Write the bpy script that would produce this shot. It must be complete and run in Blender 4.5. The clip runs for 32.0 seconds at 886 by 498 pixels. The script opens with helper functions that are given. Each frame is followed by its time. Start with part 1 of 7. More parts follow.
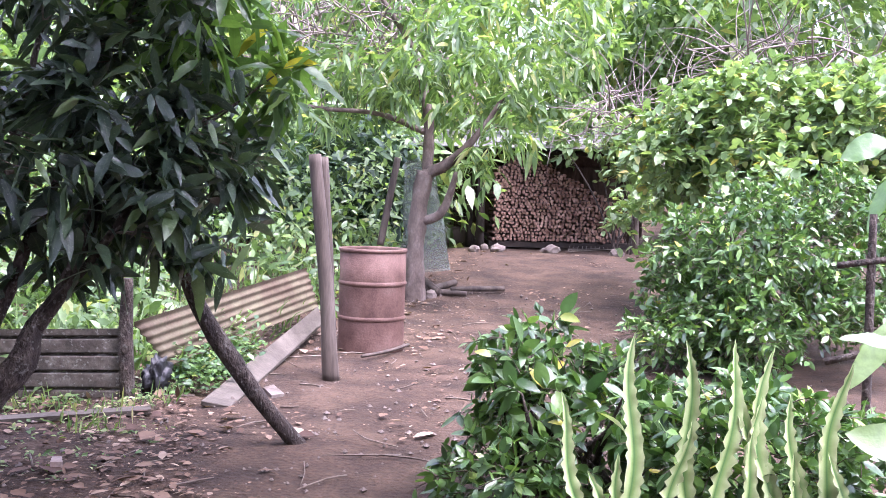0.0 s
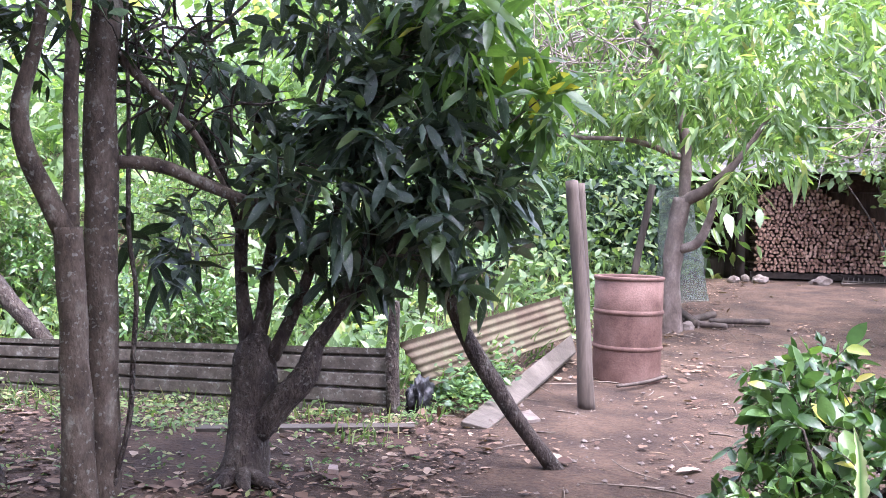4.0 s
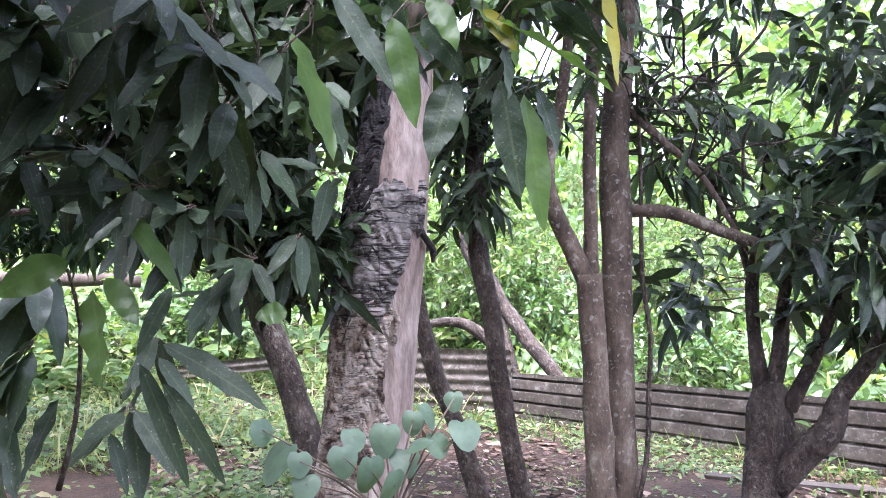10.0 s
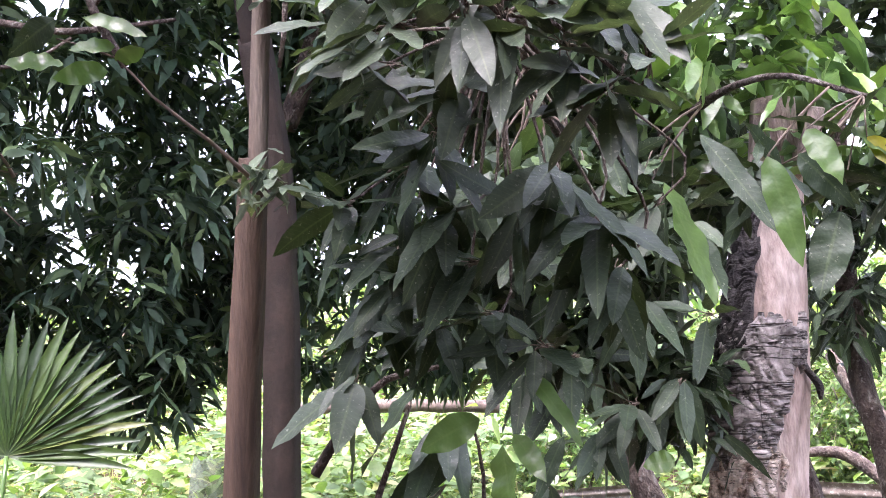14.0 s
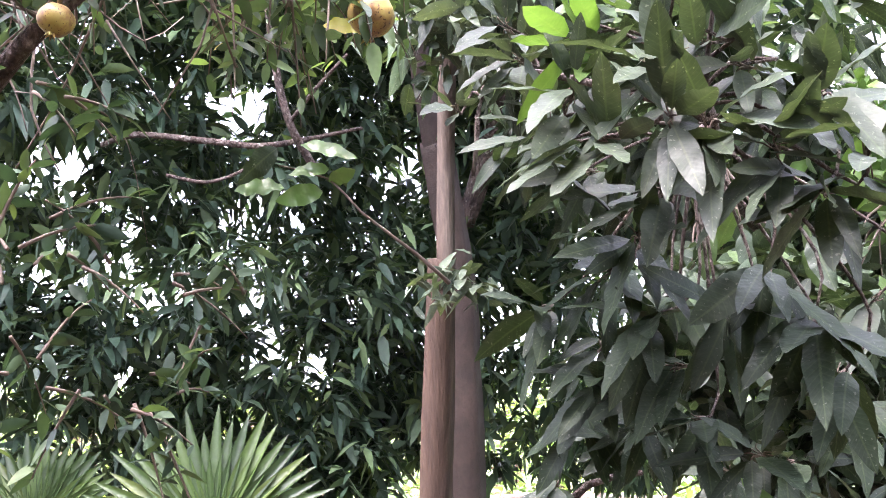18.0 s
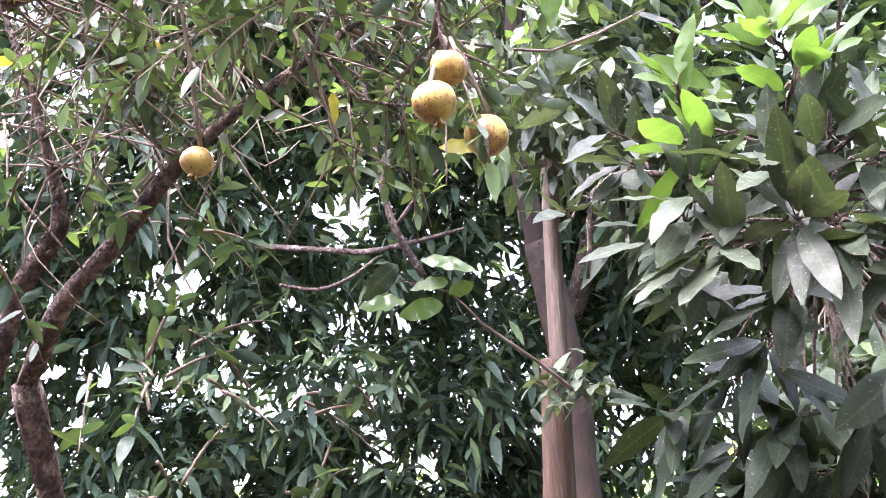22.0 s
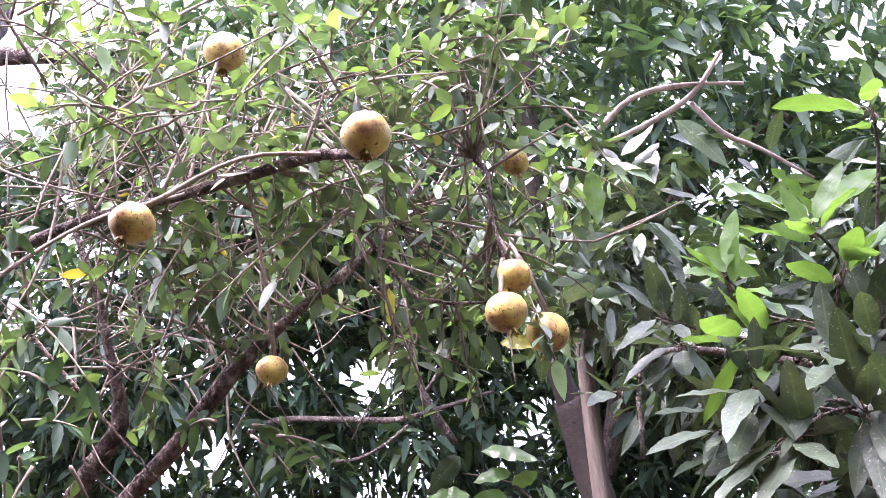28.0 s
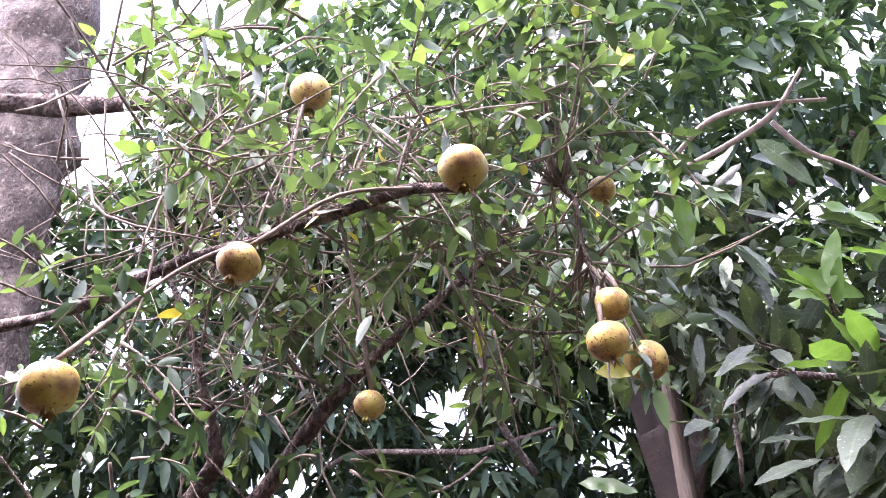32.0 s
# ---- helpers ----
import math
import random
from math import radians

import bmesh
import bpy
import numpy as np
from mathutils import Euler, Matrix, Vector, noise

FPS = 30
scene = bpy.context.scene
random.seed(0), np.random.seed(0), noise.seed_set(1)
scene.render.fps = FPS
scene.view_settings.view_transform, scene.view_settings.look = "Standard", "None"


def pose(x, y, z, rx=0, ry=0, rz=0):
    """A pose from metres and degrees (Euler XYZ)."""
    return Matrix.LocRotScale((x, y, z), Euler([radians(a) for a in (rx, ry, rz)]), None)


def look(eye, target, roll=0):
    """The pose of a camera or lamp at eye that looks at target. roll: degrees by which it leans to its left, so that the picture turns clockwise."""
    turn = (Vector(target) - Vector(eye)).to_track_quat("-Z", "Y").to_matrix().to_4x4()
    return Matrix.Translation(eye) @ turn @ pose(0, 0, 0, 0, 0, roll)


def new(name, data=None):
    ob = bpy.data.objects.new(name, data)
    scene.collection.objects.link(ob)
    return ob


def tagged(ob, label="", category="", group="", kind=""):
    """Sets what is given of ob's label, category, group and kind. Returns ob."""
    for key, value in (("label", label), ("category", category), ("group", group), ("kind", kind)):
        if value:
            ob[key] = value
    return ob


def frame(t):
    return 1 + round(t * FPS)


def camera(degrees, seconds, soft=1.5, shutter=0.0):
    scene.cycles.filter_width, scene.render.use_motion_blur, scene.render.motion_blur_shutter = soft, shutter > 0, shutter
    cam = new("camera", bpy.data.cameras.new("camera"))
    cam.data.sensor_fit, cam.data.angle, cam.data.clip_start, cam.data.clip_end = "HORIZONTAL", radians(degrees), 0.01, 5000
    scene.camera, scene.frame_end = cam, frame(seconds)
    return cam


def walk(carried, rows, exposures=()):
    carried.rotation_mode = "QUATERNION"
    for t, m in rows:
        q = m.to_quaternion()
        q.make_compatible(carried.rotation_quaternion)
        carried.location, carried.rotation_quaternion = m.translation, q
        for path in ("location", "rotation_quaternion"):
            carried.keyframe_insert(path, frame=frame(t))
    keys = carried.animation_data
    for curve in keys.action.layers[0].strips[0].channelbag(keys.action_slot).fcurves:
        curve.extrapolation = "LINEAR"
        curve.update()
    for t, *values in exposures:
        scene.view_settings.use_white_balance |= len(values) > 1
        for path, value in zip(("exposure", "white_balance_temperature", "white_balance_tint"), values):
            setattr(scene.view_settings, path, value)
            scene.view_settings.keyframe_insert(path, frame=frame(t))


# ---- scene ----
cam = camera(54.6, 32.0, soft=0.8)
PATH = [
    (0, (0.058, 0.202, 1.276), (-0.2407, 2.1766, 1.1692), 1.83),
    (0.5, (0.051, 0.201, 1.275), (-0.3398, 2.1595, 1.1732), 1.69),
    (1, (0.047, 0.192, 1.279), (-0.4155, 2.1362, 1.2001), 1.54),
    (1.5, (0.043, 0.173, 1.272), (-0.5121, 2.0933, 1.2009), 1.70),
    (2, (0.032, 0.163, 1.277), (-0.6063, 2.0579, 1.2188), 1.56),
    (2.5, (0.028, 0.169, 1.267), (-0.6769, 2.0402, 1.2050), 1.64),
    (4.5, (-0.016, 0.197, 1.233), (-0.9054, 1.9882, 1.1913), 1.43),
    (5, (-0.020, 0.190, 1.231), (-0.9719, 1.9487, 1.1953), 1.39),
    (5.5, (-0.024, 0.180, 1.226), (-1.0876, 1.8730, 1.1986), 1.07),
    (6, (-0.022, 0.171, 1.213), (-1.1577, 1.8171, 1.1982), 0.89),
    (6.5, (-0.053, 0.173, 1.223), (-1.2409, 1.7819, 1.2038), 0.80),
    (7, (-0.065, 0.159, 1.235), (-1.3515, 1.6900, 1.2211), 0.95),
    (7.5, (-0.087, 0.146, 1.250), (-1.4739, 1.5872, 1.2464), 0.90),
    (8, (-0.086, 0.136, 1.251), (-1.5442, 1.5046, 1.2385), 0.79),
    (8.5, (-0.086, 0.133, 1.250), (-1.5937, 1.4472, 1.2360), 0.24),
    (9, (-0.086, 0.124, 1.252), (-1.6452, 1.3763, 1.2493), -0.01),
    (9.5, (-0.085, 0.110, 1.250), (-1.7093, 1.2766, 1.2587), -0.07),
    (10, (-0.092, 0.104, 1.252), (-1.7589, 1.2086, 1.2819), 0.18),
    (10.5, (-0.110, 0.090, 1.263), (-1.8271, 1.1140, 1.3087), 0.44),
    (11, (-0.118, 0.072, 1.265), (-1.8830, 1.0111, 1.3164), 0.70),
    (11.5, (-0.114, 0.059, 1.269), (-1.9218, 0.9094, 1.3606), 0.42),
    (12, (-0.103, 0.042, 1.277), (-1.9636, 0.7605, 1.4205), -0.09),
    (12.5, (-0.104, 0.038, 1.294), (-1.9961, 0.6569, 1.4835), -0.42),
    (13, (-0.102, 0.028, 1.303), (-2.0165, 0.5617, 1.5235), -0.27),
    (13.5, (-0.083, 0.016, 1.312), (-2.0099, 0.4632, 1.6088), -1.25),
    (14, (-0.084, 0.005, 1.317), (-2.0228, 0.3909, 1.6218), -0.88),
    (14.5, (-0.076, -0.009, 1.320), (-2.0219, 0.3102, 1.6553), -0.89),
    (16.5, (-0.087, -0.028, 1.334), (-2.0415, 0.0944, 1.7411), -0.76),
    (17, (-0.078, -0.031, 1.340), (-2.0266, 0.0459, 1.7850), -0.76),
    (17.5, (-0.068, -0.044, 1.343), (-2.0144, -0.0395, 1.8039), -0.49),
    (18, (-0.062, -0.054, 1.349), (-1.9975, -0.0590, 1.8519), -0.12),
    (18.5, (-0.049, -0.059, 1.357), (-1.9694, -0.1098, 1.9146), -0.06),
    (19, (-0.043, -0.051, 1.362), (-1.9548, -0.1079, 1.9484), -0.83),
    (19.5, (-0.041, -0.050, 1.365), (-1.9433, -0.1338, 1.9775), -0.80),
    (20, (-0.040, -0.054, 1.368), (-1.9348, -0.1606, 1.9981), -0.37),
    (20.5, (-0.033, -0.053, 1.369), (-1.9203, -0.1855, 2.0164), -0.72),
    (21, (-0.031, -0.056, 1.374), (-1.9121, -0.2309, 2.0299), -0.80),
    (21.5, (-0.032, -0.068, 1.369), (-1.8954, -0.3012, 2.0558), -0.36),
    (22, (-0.029, -0.093, 1.378), (-1.8864, -0.3185, 2.0844), -0.84),
    (22.5, (-0.029, -0.104, 1.385), (-1.8801, -0.3042, 2.1147), -1.15),
    (23, (-0.000, -0.099, 1.391), (-1.8442, -0.2789, 2.1448), -1.36),
    (23.5, (0.025, -0.102, 1.398), (-1.8062, -0.2950, 2.1779), -1.57),
    (24, (0.036, -0.114, 1.404), (-1.7855, -0.2994, 2.2102), -1.62),
    (24.5, (0.039, -0.133, 1.412), (-1.7608, -0.3512, 2.2567), -1.91),
    (25, (0.042, -0.141, 1.412), (-1.7497, -0.3475, 2.2778), -1.94),
    (25.5, (0.051, -0.146, 1.418), (-1.7232, -0.3494, 2.3174), -1.90),
    (27.5, (0.061, -0.176, 1.431), (-1.6595, -0.3948, 2.4271), -2.71),
    (28, (0.070, -0.175, 1.435), (-1.6388, -0.3888, 2.4523), -3.08),
    (28.5, (0.073, -0.175, 1.436), (-1.6321, -0.3938, 2.4585), -3.41),
    (29, (0.079, -0.178, 1.438), (-1.6034, -0.4427, 2.4854), -3.47),
    (29.5, (0.084, -0.186, 1.437), (-1.5895, -0.4898, 2.4898), -3.52),
    (30, (0.082, -0.201, 1.434), (-1.5922, -0.5316, 2.4771), -3.05),
    (30.5, (0.084, -0.208, 1.436), (-1.5817, -0.5294, 2.4955), -3.01),
    (31, (0.079, -0.212, 1.435), (-1.5836, -0.5475, 2.4954), -3.01),
    (31.5, (0.072, -0.216, 1.437), (-1.5945, -0.5263, 2.4991), -2.76),
    (32, (0.079, -0.224, 1.440), (-1.5661, -0.5729, 2.5219), -2.30),
]
walk(cam, [(t, look(eye, target, roll)) for t, eye, target, roll in PATH],
     [(0, 2.75, 5650, 35), (4, 2.8, 5600, 28), (8, 3.3, 5600, 26), (11, 3.4, 5800, 28), (14, 3.75, 6150, 33), (18, 4.35, 6250, 34), (22, 4.55, 6200, 37), (26, 4.4, 6000, 41), (32, 3.85, 6050, 38)])

# ---- light: bright overcast afternoon under trees ----
world = bpy.data.worlds.new("overcast_sky")
scene.world = world
world.use_nodes = True
wn, wl = world.node_tree.nodes, world.node_tree.links
sky = wn.new("ShaderNodeTexSky")
sky.sky_type, sky.sun_disc = "NISHITA", False
sky.sun_elevation, sky.sun_rotation = radians(68), radians(120)
sky.dust_density = 4.0
pale = wn.new("ShaderNodeHueSaturation")
pale.inputs["Saturation"].default_value = 0.5
wl.new(sky.outputs["Color"], pale.inputs["Color"])
wl.new(pale.outputs["Color"], wn["Background"].inputs["Color"])
wn["Background"].inputs["Strength"].default_value = 0.15
sun = new("sun", bpy.data.lights.new("sun", "SUN"))
sun.data.energy, sun.data.angle, sun.data.color = 1.2, radians(50), (1.0, 0.96, 0.9)
SUN_AZ, SUN_EL = radians(120), radians(68)
sun.matrix_world = look((0, 0, 20), (-math.sin(SUN_AZ) * math.cos(SUN_EL), -math.cos(SUN_AZ) * math.cos(SUN_EL), 20 - math.sin(SUN_EL)))


# ---- materials ----
def material(name):
    m = bpy.data.materials.new(name)
    m.use_nodes = True
    n = m.node_tree.nodes
    return m, n, m.node_tree.links, n["Principled BSDF"]


def ramp(n, stops):
    r = n.new("ShaderNodeValToRGB")
    e = r.color_ramp.elements
    while len(e) < len(stops):
        e.new(0.5)
    for k, (p, c) in enumerate(stops):
        e[k].position, e[k].color = p, (*c, 1)
    return r


def noise_tex(n, l, scale, detail=4, stretch=(1, 1, 1), rough=0.6):
    co = n.new("ShaderNodeTexCoord")
    mp = n.new("ShaderNodeMapping")
    mp.inputs["Scale"].default_value = stretch
    t = n.new("ShaderNodeTexNoise")
    t.inputs["Scale"].default_value, t.inputs["Detail"].default_value, t.inputs["Roughness"].default_value = scale, detail, rough
    l.new(co.outputs["Object"], mp.inputs["Vector"])
    l.new(mp.outputs["Vector"], t.inputs["Vector"])
    return t


def bump(n, l, b, src, strength, dist=0.01):
    k = n.new("ShaderNodeBump")
    k.inputs["Strength"].default_value, k.inputs["Distance"].default_value = strength, dist
    l.new(src, k.inputs["Height"])
    if b.inputs["Normal"].is_linked:
        l.new(b.inputs["Normal"].links[0].from_socket, k.inputs["Normal"])
    l.new(k.outputs["Normal"], b.inputs["Normal"])
    return k


def mixed(n, l, kind, fac, a, b):
    m = n.new("ShaderNodeMix")
    m.data_type, m.blend_type = "RGBA", kind
    for sock, v in ((m.inputs[0], fac), (m.inputs[6], a), (m.inputs[7], b)):
        if isinstance(v, (int, float)):
            sock.default_value = v
        elif isinstance(v, tuple):
            sock.default_value = (*v, 1)
        else:
            l.new(v, sock)
    return m.outputs[2]


def surface(name, stops, scale=6, fine=60, rough=0.8, bumpy=0.4, stretch=(1, 1, 1), metal=0.0, spec=0.4, stain=0.5, detail_dist=0.01, flecks=0.0):
    """Two scales of colour change, with grain in relief."""
    m, n, l, b = material(name)
    big = noise_tex(n, l, scale, 5, stretch)
    small = noise_tex(n, l, fine, 4, stretch)
    col = ramp(n, stops)
    l.new(big.outputs["Fac"], col.inputs["Fac"])
    dark = ramp(n, [(0.35, (0.55, 0.55, 0.55)), (0.62, (1, 1, 1))])
    l.new(small.outputs["Fac"], dark.inputs["Fac"])
    base = mixed(n, l, "MULTIPLY", stain, col.outputs["Color"], dark.outputs["Color"])
    if flecks:
        lich = noise_tex(n, l, 38, 2)
        spot = ramp(n, [(0.6, (0, 0, 0)), (0.66, (flecks, flecks, flecks))])
        l.new(lich.outputs["Fac"], spot.inputs["Fac"])
        base = mixed(n, l, "MIX", spot.outputs["Color"], base, (0.27, 0.27, 0.23))
    l.new(base, b.inputs["Base Color"])
    b.inputs["Roughness"].default_value, b.inputs["Metallic"].default_value = rough, metal
    b.inputs["Specular IOR Level"].default_value = spec
    bump(n, l, b, big.outputs["Fac"], bumpy, detail_dist * 2)
    bump(n, l, b, small.outputs["Fac"], bumpy, detail_dist)
    return m


def leaf_material(name, stops, rough=0.4, through_light=0.3, spots=0.0, glow=(1.15, 1.25, 0.5), veins=0.0, spec=0.5):
    """Leaf blades: colour by leaf, dust and spots, ribs, light coming through."""
    m, n, l, b = material(name)
    geo = n.new("ShaderNodeNewGeometry")
    col = ramp(n, stops)
    l.new(geo.outputs["Random Per Island"], col.inputs["Fac"])
    t = noise_tex(n, l, 22, 3)
    shade = ramp(n, [(0.3, (0.7, 0.7, 0.7)), (0.7, (1.15, 1.15, 1.1))])
    l.new(t.outputs["Fac"], shade.inputs["Fac"])
    base = mixed(n, l, "MULTIPLY", 0.7, col.outputs["Color"], shade.outputs["Color"])
    if spots:
        s = noise_tex(n, l, 120, 2)
        k = ramp(n, [(0.65, (0, 0, 0)), (0.7, (1, 1, 1))])
        l.new(s.outputs["Fac"], k.inputs["Fac"])
        f = n.new("ShaderNodeMath")
        f.operation = "MULTIPLY"
        f.inputs[1].default_value = spots
        l.new(k.outputs["Color"], f.inputs[0])
        base = mixed(n, l, "MIX", f.outputs[0], base, (0.4, 0.43, 0.36))
        dust = noise_tex(n, l, 34, 5, rough=0.75)
        k2 = ramp(n, [(0.48, (0, 0, 0)), (0.72, (1, 1, 1))])
        l.new(dust.outputs["Fac"], k2.inputs["Fac"])
        f2 = n.new("ShaderNodeMath")
        f2.operation = "MULTIPLY"
        f2.inputs[1].default_value = spots * 0.45
        l.new(k2.outputs["Color"], f2.inputs[0])
        base = mixed(n, l, "MIX", f2.outputs[0], base, (0.22, 0.24, 0.21))
    b.inputs["Roughness"].default_value = rough
    b.inputs["Specular IOR Level"].default_value = spec
    bump(n, l, b, t.outputs["Fac"], 0.35, 0.012)
    if veins:
        uv = n.new("ShaderNodeUVMap")
        sep = n.new("ShaderNodeSeparateXYZ")
        l.new(uv.outputs["UV"], sep.inputs[0])

        def calc(op, a, b_=None):
            q = n.new("ShaderNodeMath")
            q.operation = op
            for sock, v in zip(q.inputs, (a, b_)):
                if isinstance(v, (int, float)):
                    sock.default_value = v
                elif v is not None:
                    l.new(v, sock)
            return q.outputs[0]

        off = calc("ABSOLUTE", calc("SUBTRACT", sep.outputs["X"], 0.5))
        rib = ramp(n, [(0.02, (1, 1, 1)), (0.06, (0, 0, 0))])
        l.new(off, rib.inputs["Fac"])
        wave = calc("SINE", calc("MULTIPLY", calc("SUBTRACT", sep.outputs["Y"], calc("MULTIPLY", off, 0.22)), 95.0))
        side = ramp(n, [(0.7, (0, 0, 0)), (1.0, (1, 1, 1))])
        l.new(wave, side.inputs["Fac"])
        bump(n, l, b, wave, 0.03, 0.002)
        base = mixed(n, l, "MIX", calc("MULTIPLY", side.outputs["Color"], 0.05 * veins), base, (0.25, 0.34, 0.16))
        base = mixed(n, l, "MIX", calc("MULTIPLY", rib.outputs["Color"], 0.16 * veins), base, (0.2, 0.27, 0.12))
    l.new(base, b.inputs["Base Color"])
    tr = n.new("ShaderNodeBsdfTranslucent")
    l.new(mixed(n, l, "MULTIPLY", 1.0, base, glow), tr.inputs["Color"])
    mx = n.new("ShaderNodeMixShader")
    mx.inputs[0].default_value = through_light
    l.new(b.outputs[0], mx.inputs[1])
    l.new(tr.outputs[0], mx.inputs[2])
    l.new(mx.outputs[0], n["Material Output"].inputs["Surface"])
    return m


SOIL = surface("packed_earth", [(0.32, (0.0333, 0.0195, 0.0116)), (0.5, (0.0692, 0.0414, 0.0246)), (0.66, (0.1107, 0.0707, 0.0438))], 2.4, 38, 0.95, 1.0, stain=0.85, detail_dist=0.02)
# Mango leaf with the near branches' shade put into its darker base colour.
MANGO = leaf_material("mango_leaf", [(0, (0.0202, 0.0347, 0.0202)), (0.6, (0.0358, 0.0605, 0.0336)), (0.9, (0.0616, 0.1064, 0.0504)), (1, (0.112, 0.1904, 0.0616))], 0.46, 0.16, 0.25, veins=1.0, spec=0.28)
# Lighter copy for the yard crown, its sky sheen put into the colour.
MANGO_YARD = leaf_material("light_mango_leaf", [(0, (0.024, 0.046, 0.029)), (0.6, (0.048, 0.082, 0.05)), (0.85, (0.09, 0.145, 0.075)), (1, (0.15, 0.23, 0.075))], 0.36, 0.25, 0.4, veins=0.7, spec=0.7)
# Dust-flecked mango leaf, its colour also lightened to stand for sky-lit leaves.
MANGO_PALE = leaf_material("dusty_lit_mango_leaf", [(0, (0.0279, 0.0476, 0.0312)), (0.6, (0.0525, 0.0779, 0.0517)), (1, (0.0902, 0.123, 0.0779))], 0.46, 0.2, 0.35, veins=1.0, spec=0.34)
YELLOWED = leaf_material("yellowed_leaf", [(0, (0.315, 0.285, 0.0225)), (1, (0.375, 0.375, 0.045))], 0.35, 0.45, veins=0.6)
MANGO_YOUNG = leaf_material("young_mango_leaf", [(0, (0.06, 0.12, 0.04)), (0.7, (0.1, 0.185, 0.052)), (0.95, (0.15, 0.25, 0.06)), (1, (0.4, 0.36, 0.05))], 0.33, 0.45, veins=0.8)
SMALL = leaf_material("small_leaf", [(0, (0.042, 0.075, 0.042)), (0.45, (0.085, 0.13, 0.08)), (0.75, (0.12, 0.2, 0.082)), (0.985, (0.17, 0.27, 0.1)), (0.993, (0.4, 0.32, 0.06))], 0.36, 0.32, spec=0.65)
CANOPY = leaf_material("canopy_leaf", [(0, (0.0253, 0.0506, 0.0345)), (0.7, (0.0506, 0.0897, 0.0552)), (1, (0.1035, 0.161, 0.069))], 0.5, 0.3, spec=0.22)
BRUSH = leaf_material("brush_leaf", [(0, (0.08, 0.15, 0.055)), (0.5, (0.15, 0.24, 0.09)), (0.9, (0.24, 0.36, 0.13)), (1, (0.45, 0.45, 0.2))], 0.36, 0.5, spec=0.9)
VINE = leaf_material("vine_leaf", [(0, (0.11, 0.19, 0.075)), (0.5, (0.21, 0.32, 0.13)), (0.93, (0.33, 0.44, 0.2)), (1, (0.55, 0.46, 0.12))], 0.45, 0.35, spec=0.7)
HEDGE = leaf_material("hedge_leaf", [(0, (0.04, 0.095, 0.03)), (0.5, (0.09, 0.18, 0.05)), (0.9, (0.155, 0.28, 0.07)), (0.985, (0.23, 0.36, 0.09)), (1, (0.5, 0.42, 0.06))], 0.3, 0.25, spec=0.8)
PALE = leaf_material("pale_round_leaf", [(0, (0.091, 0.1645, 0.1155)), (1, (0.154, 0.231, 0.1645))], 0.5, 0.35)
WEED = leaf_material("weed_leaf", [(0, (0.08, 0.15, 0.05)), (0.55, (0.15, 0.24, 0.08)), (0.85, (0.26, 0.33, 0.12)), (1, (0.45, 0.4, 0.25))], 0.5, 0.4)
LITTER = leaf_material("dry_leaf_litter", [(0, (0.0807, 0.0421, 0.0268)), (0.5, (0.1615, 0.0983, 0.0627)), (0.85, (0.2583, 0.1755, 0.1193)), (1, (0.4036, 0.3089, 0.2267))], 0.8, 0.1)
BARK = surface("brown_bark", [(0.3, (0.028, 0.021, 0.017)), (0.52, (0.07, 0.052, 0.041)), (0.64, (0.12, 0.098, 0.078)), (0.72, (0.25, 0.24, 0.2))], 13, 60, 0.9, 1.0, (1, 1, 0.6), stain=0.8, flecks=0.3, detail_dist=0.02)
BARK_SMOOTH = surface("smooth_lichened_bark", [(0.32, (0.04, 0.029, 0.021)), (0.46, (0.095, 0.07, 0.051)), (0.6, (0.155, 0.12, 0.09)), (0.72, (0.3, 0.27, 0.22))], 9, 60, 0.9, 0.8, (1, 1, 0.6), stain=0.8, flecks=0.6)
BARK_PALE = surface("pale_bark", [(0.3, (0.07, 0.05, 0.04)), (0.55, (0.15, 0.115, 0.095)), (0.75, (0.27, 0.23, 0.2))], 7, 50, 0.9, 0.7, (1, 1, 0.6))
BARK_RED = surface("reddish_scaly_bark", [(0.34, (0.03, 0.019, 0.015)), (0.5, (0.1, 0.066, 0.052)), (0.66, (0.28, 0.22, 0.18))], 30, 110, 0.9, 1.0, (1, 1, 0.6), stain=0.8, flecks=0.3, detail_dist=0.02)
TWIG = surface("twig_bark", [(0.3, (0.09, 0.068, 0.05)), (0.7, (0.24, 0.195, 0.155))], 14, 70, 0.9, 0.4)
GREYTWIG = surface("grey_twig", [(0.3, (0.14, 0.11, 0.09)), (0.7, (0.33, 0.28, 0.24))], 14, 70, 0.9, 0.4)
WOOD = surface("weathered_post_wood", [(0.3, (0.0421, 0.0314, 0.0245)), (0.55, (0.0956, 0.0742, 0.0589)), (0.75, (0.1606, 0.1316, 0.1086))], 7, 60, 0.9, 0.5, (1, 1, 0.12))
PLANK = surface("reddish_plank_wood", [(0.32, (0.0246, 0.0139, 0.0082)), (0.5, (0.0574, 0.0353, 0.0213)), (0.68, (0.1107, 0.0738, 0.0492))], 7, 60, 0.9, 0.9, (1, 1, 0.12), stain=0.8)
BATTEN = surface("pale_sawn_batten", [(0.32, (0.0378, 0.0266, 0.0178)), (0.5, (0.0714, 0.0533, 0.0377)), (0.68, (0.1092, 0.0888, 0.0666))], 8, 60, 0.9, 0.8, (1, 1, 0.15), stain=0.8)
TIN = surface("aged_asbestos_sheet", [(0.25, (0.0524, 0.0433, 0.0352)), (0.5, (0.1122, 0.095, 0.0763)), (0.62, (0.172, 0.1496, 0.1234)), (0.7, (0.359, 0.3516, 0.3142))], 9, 40, 0.9, 0.4, flecks=0.6)
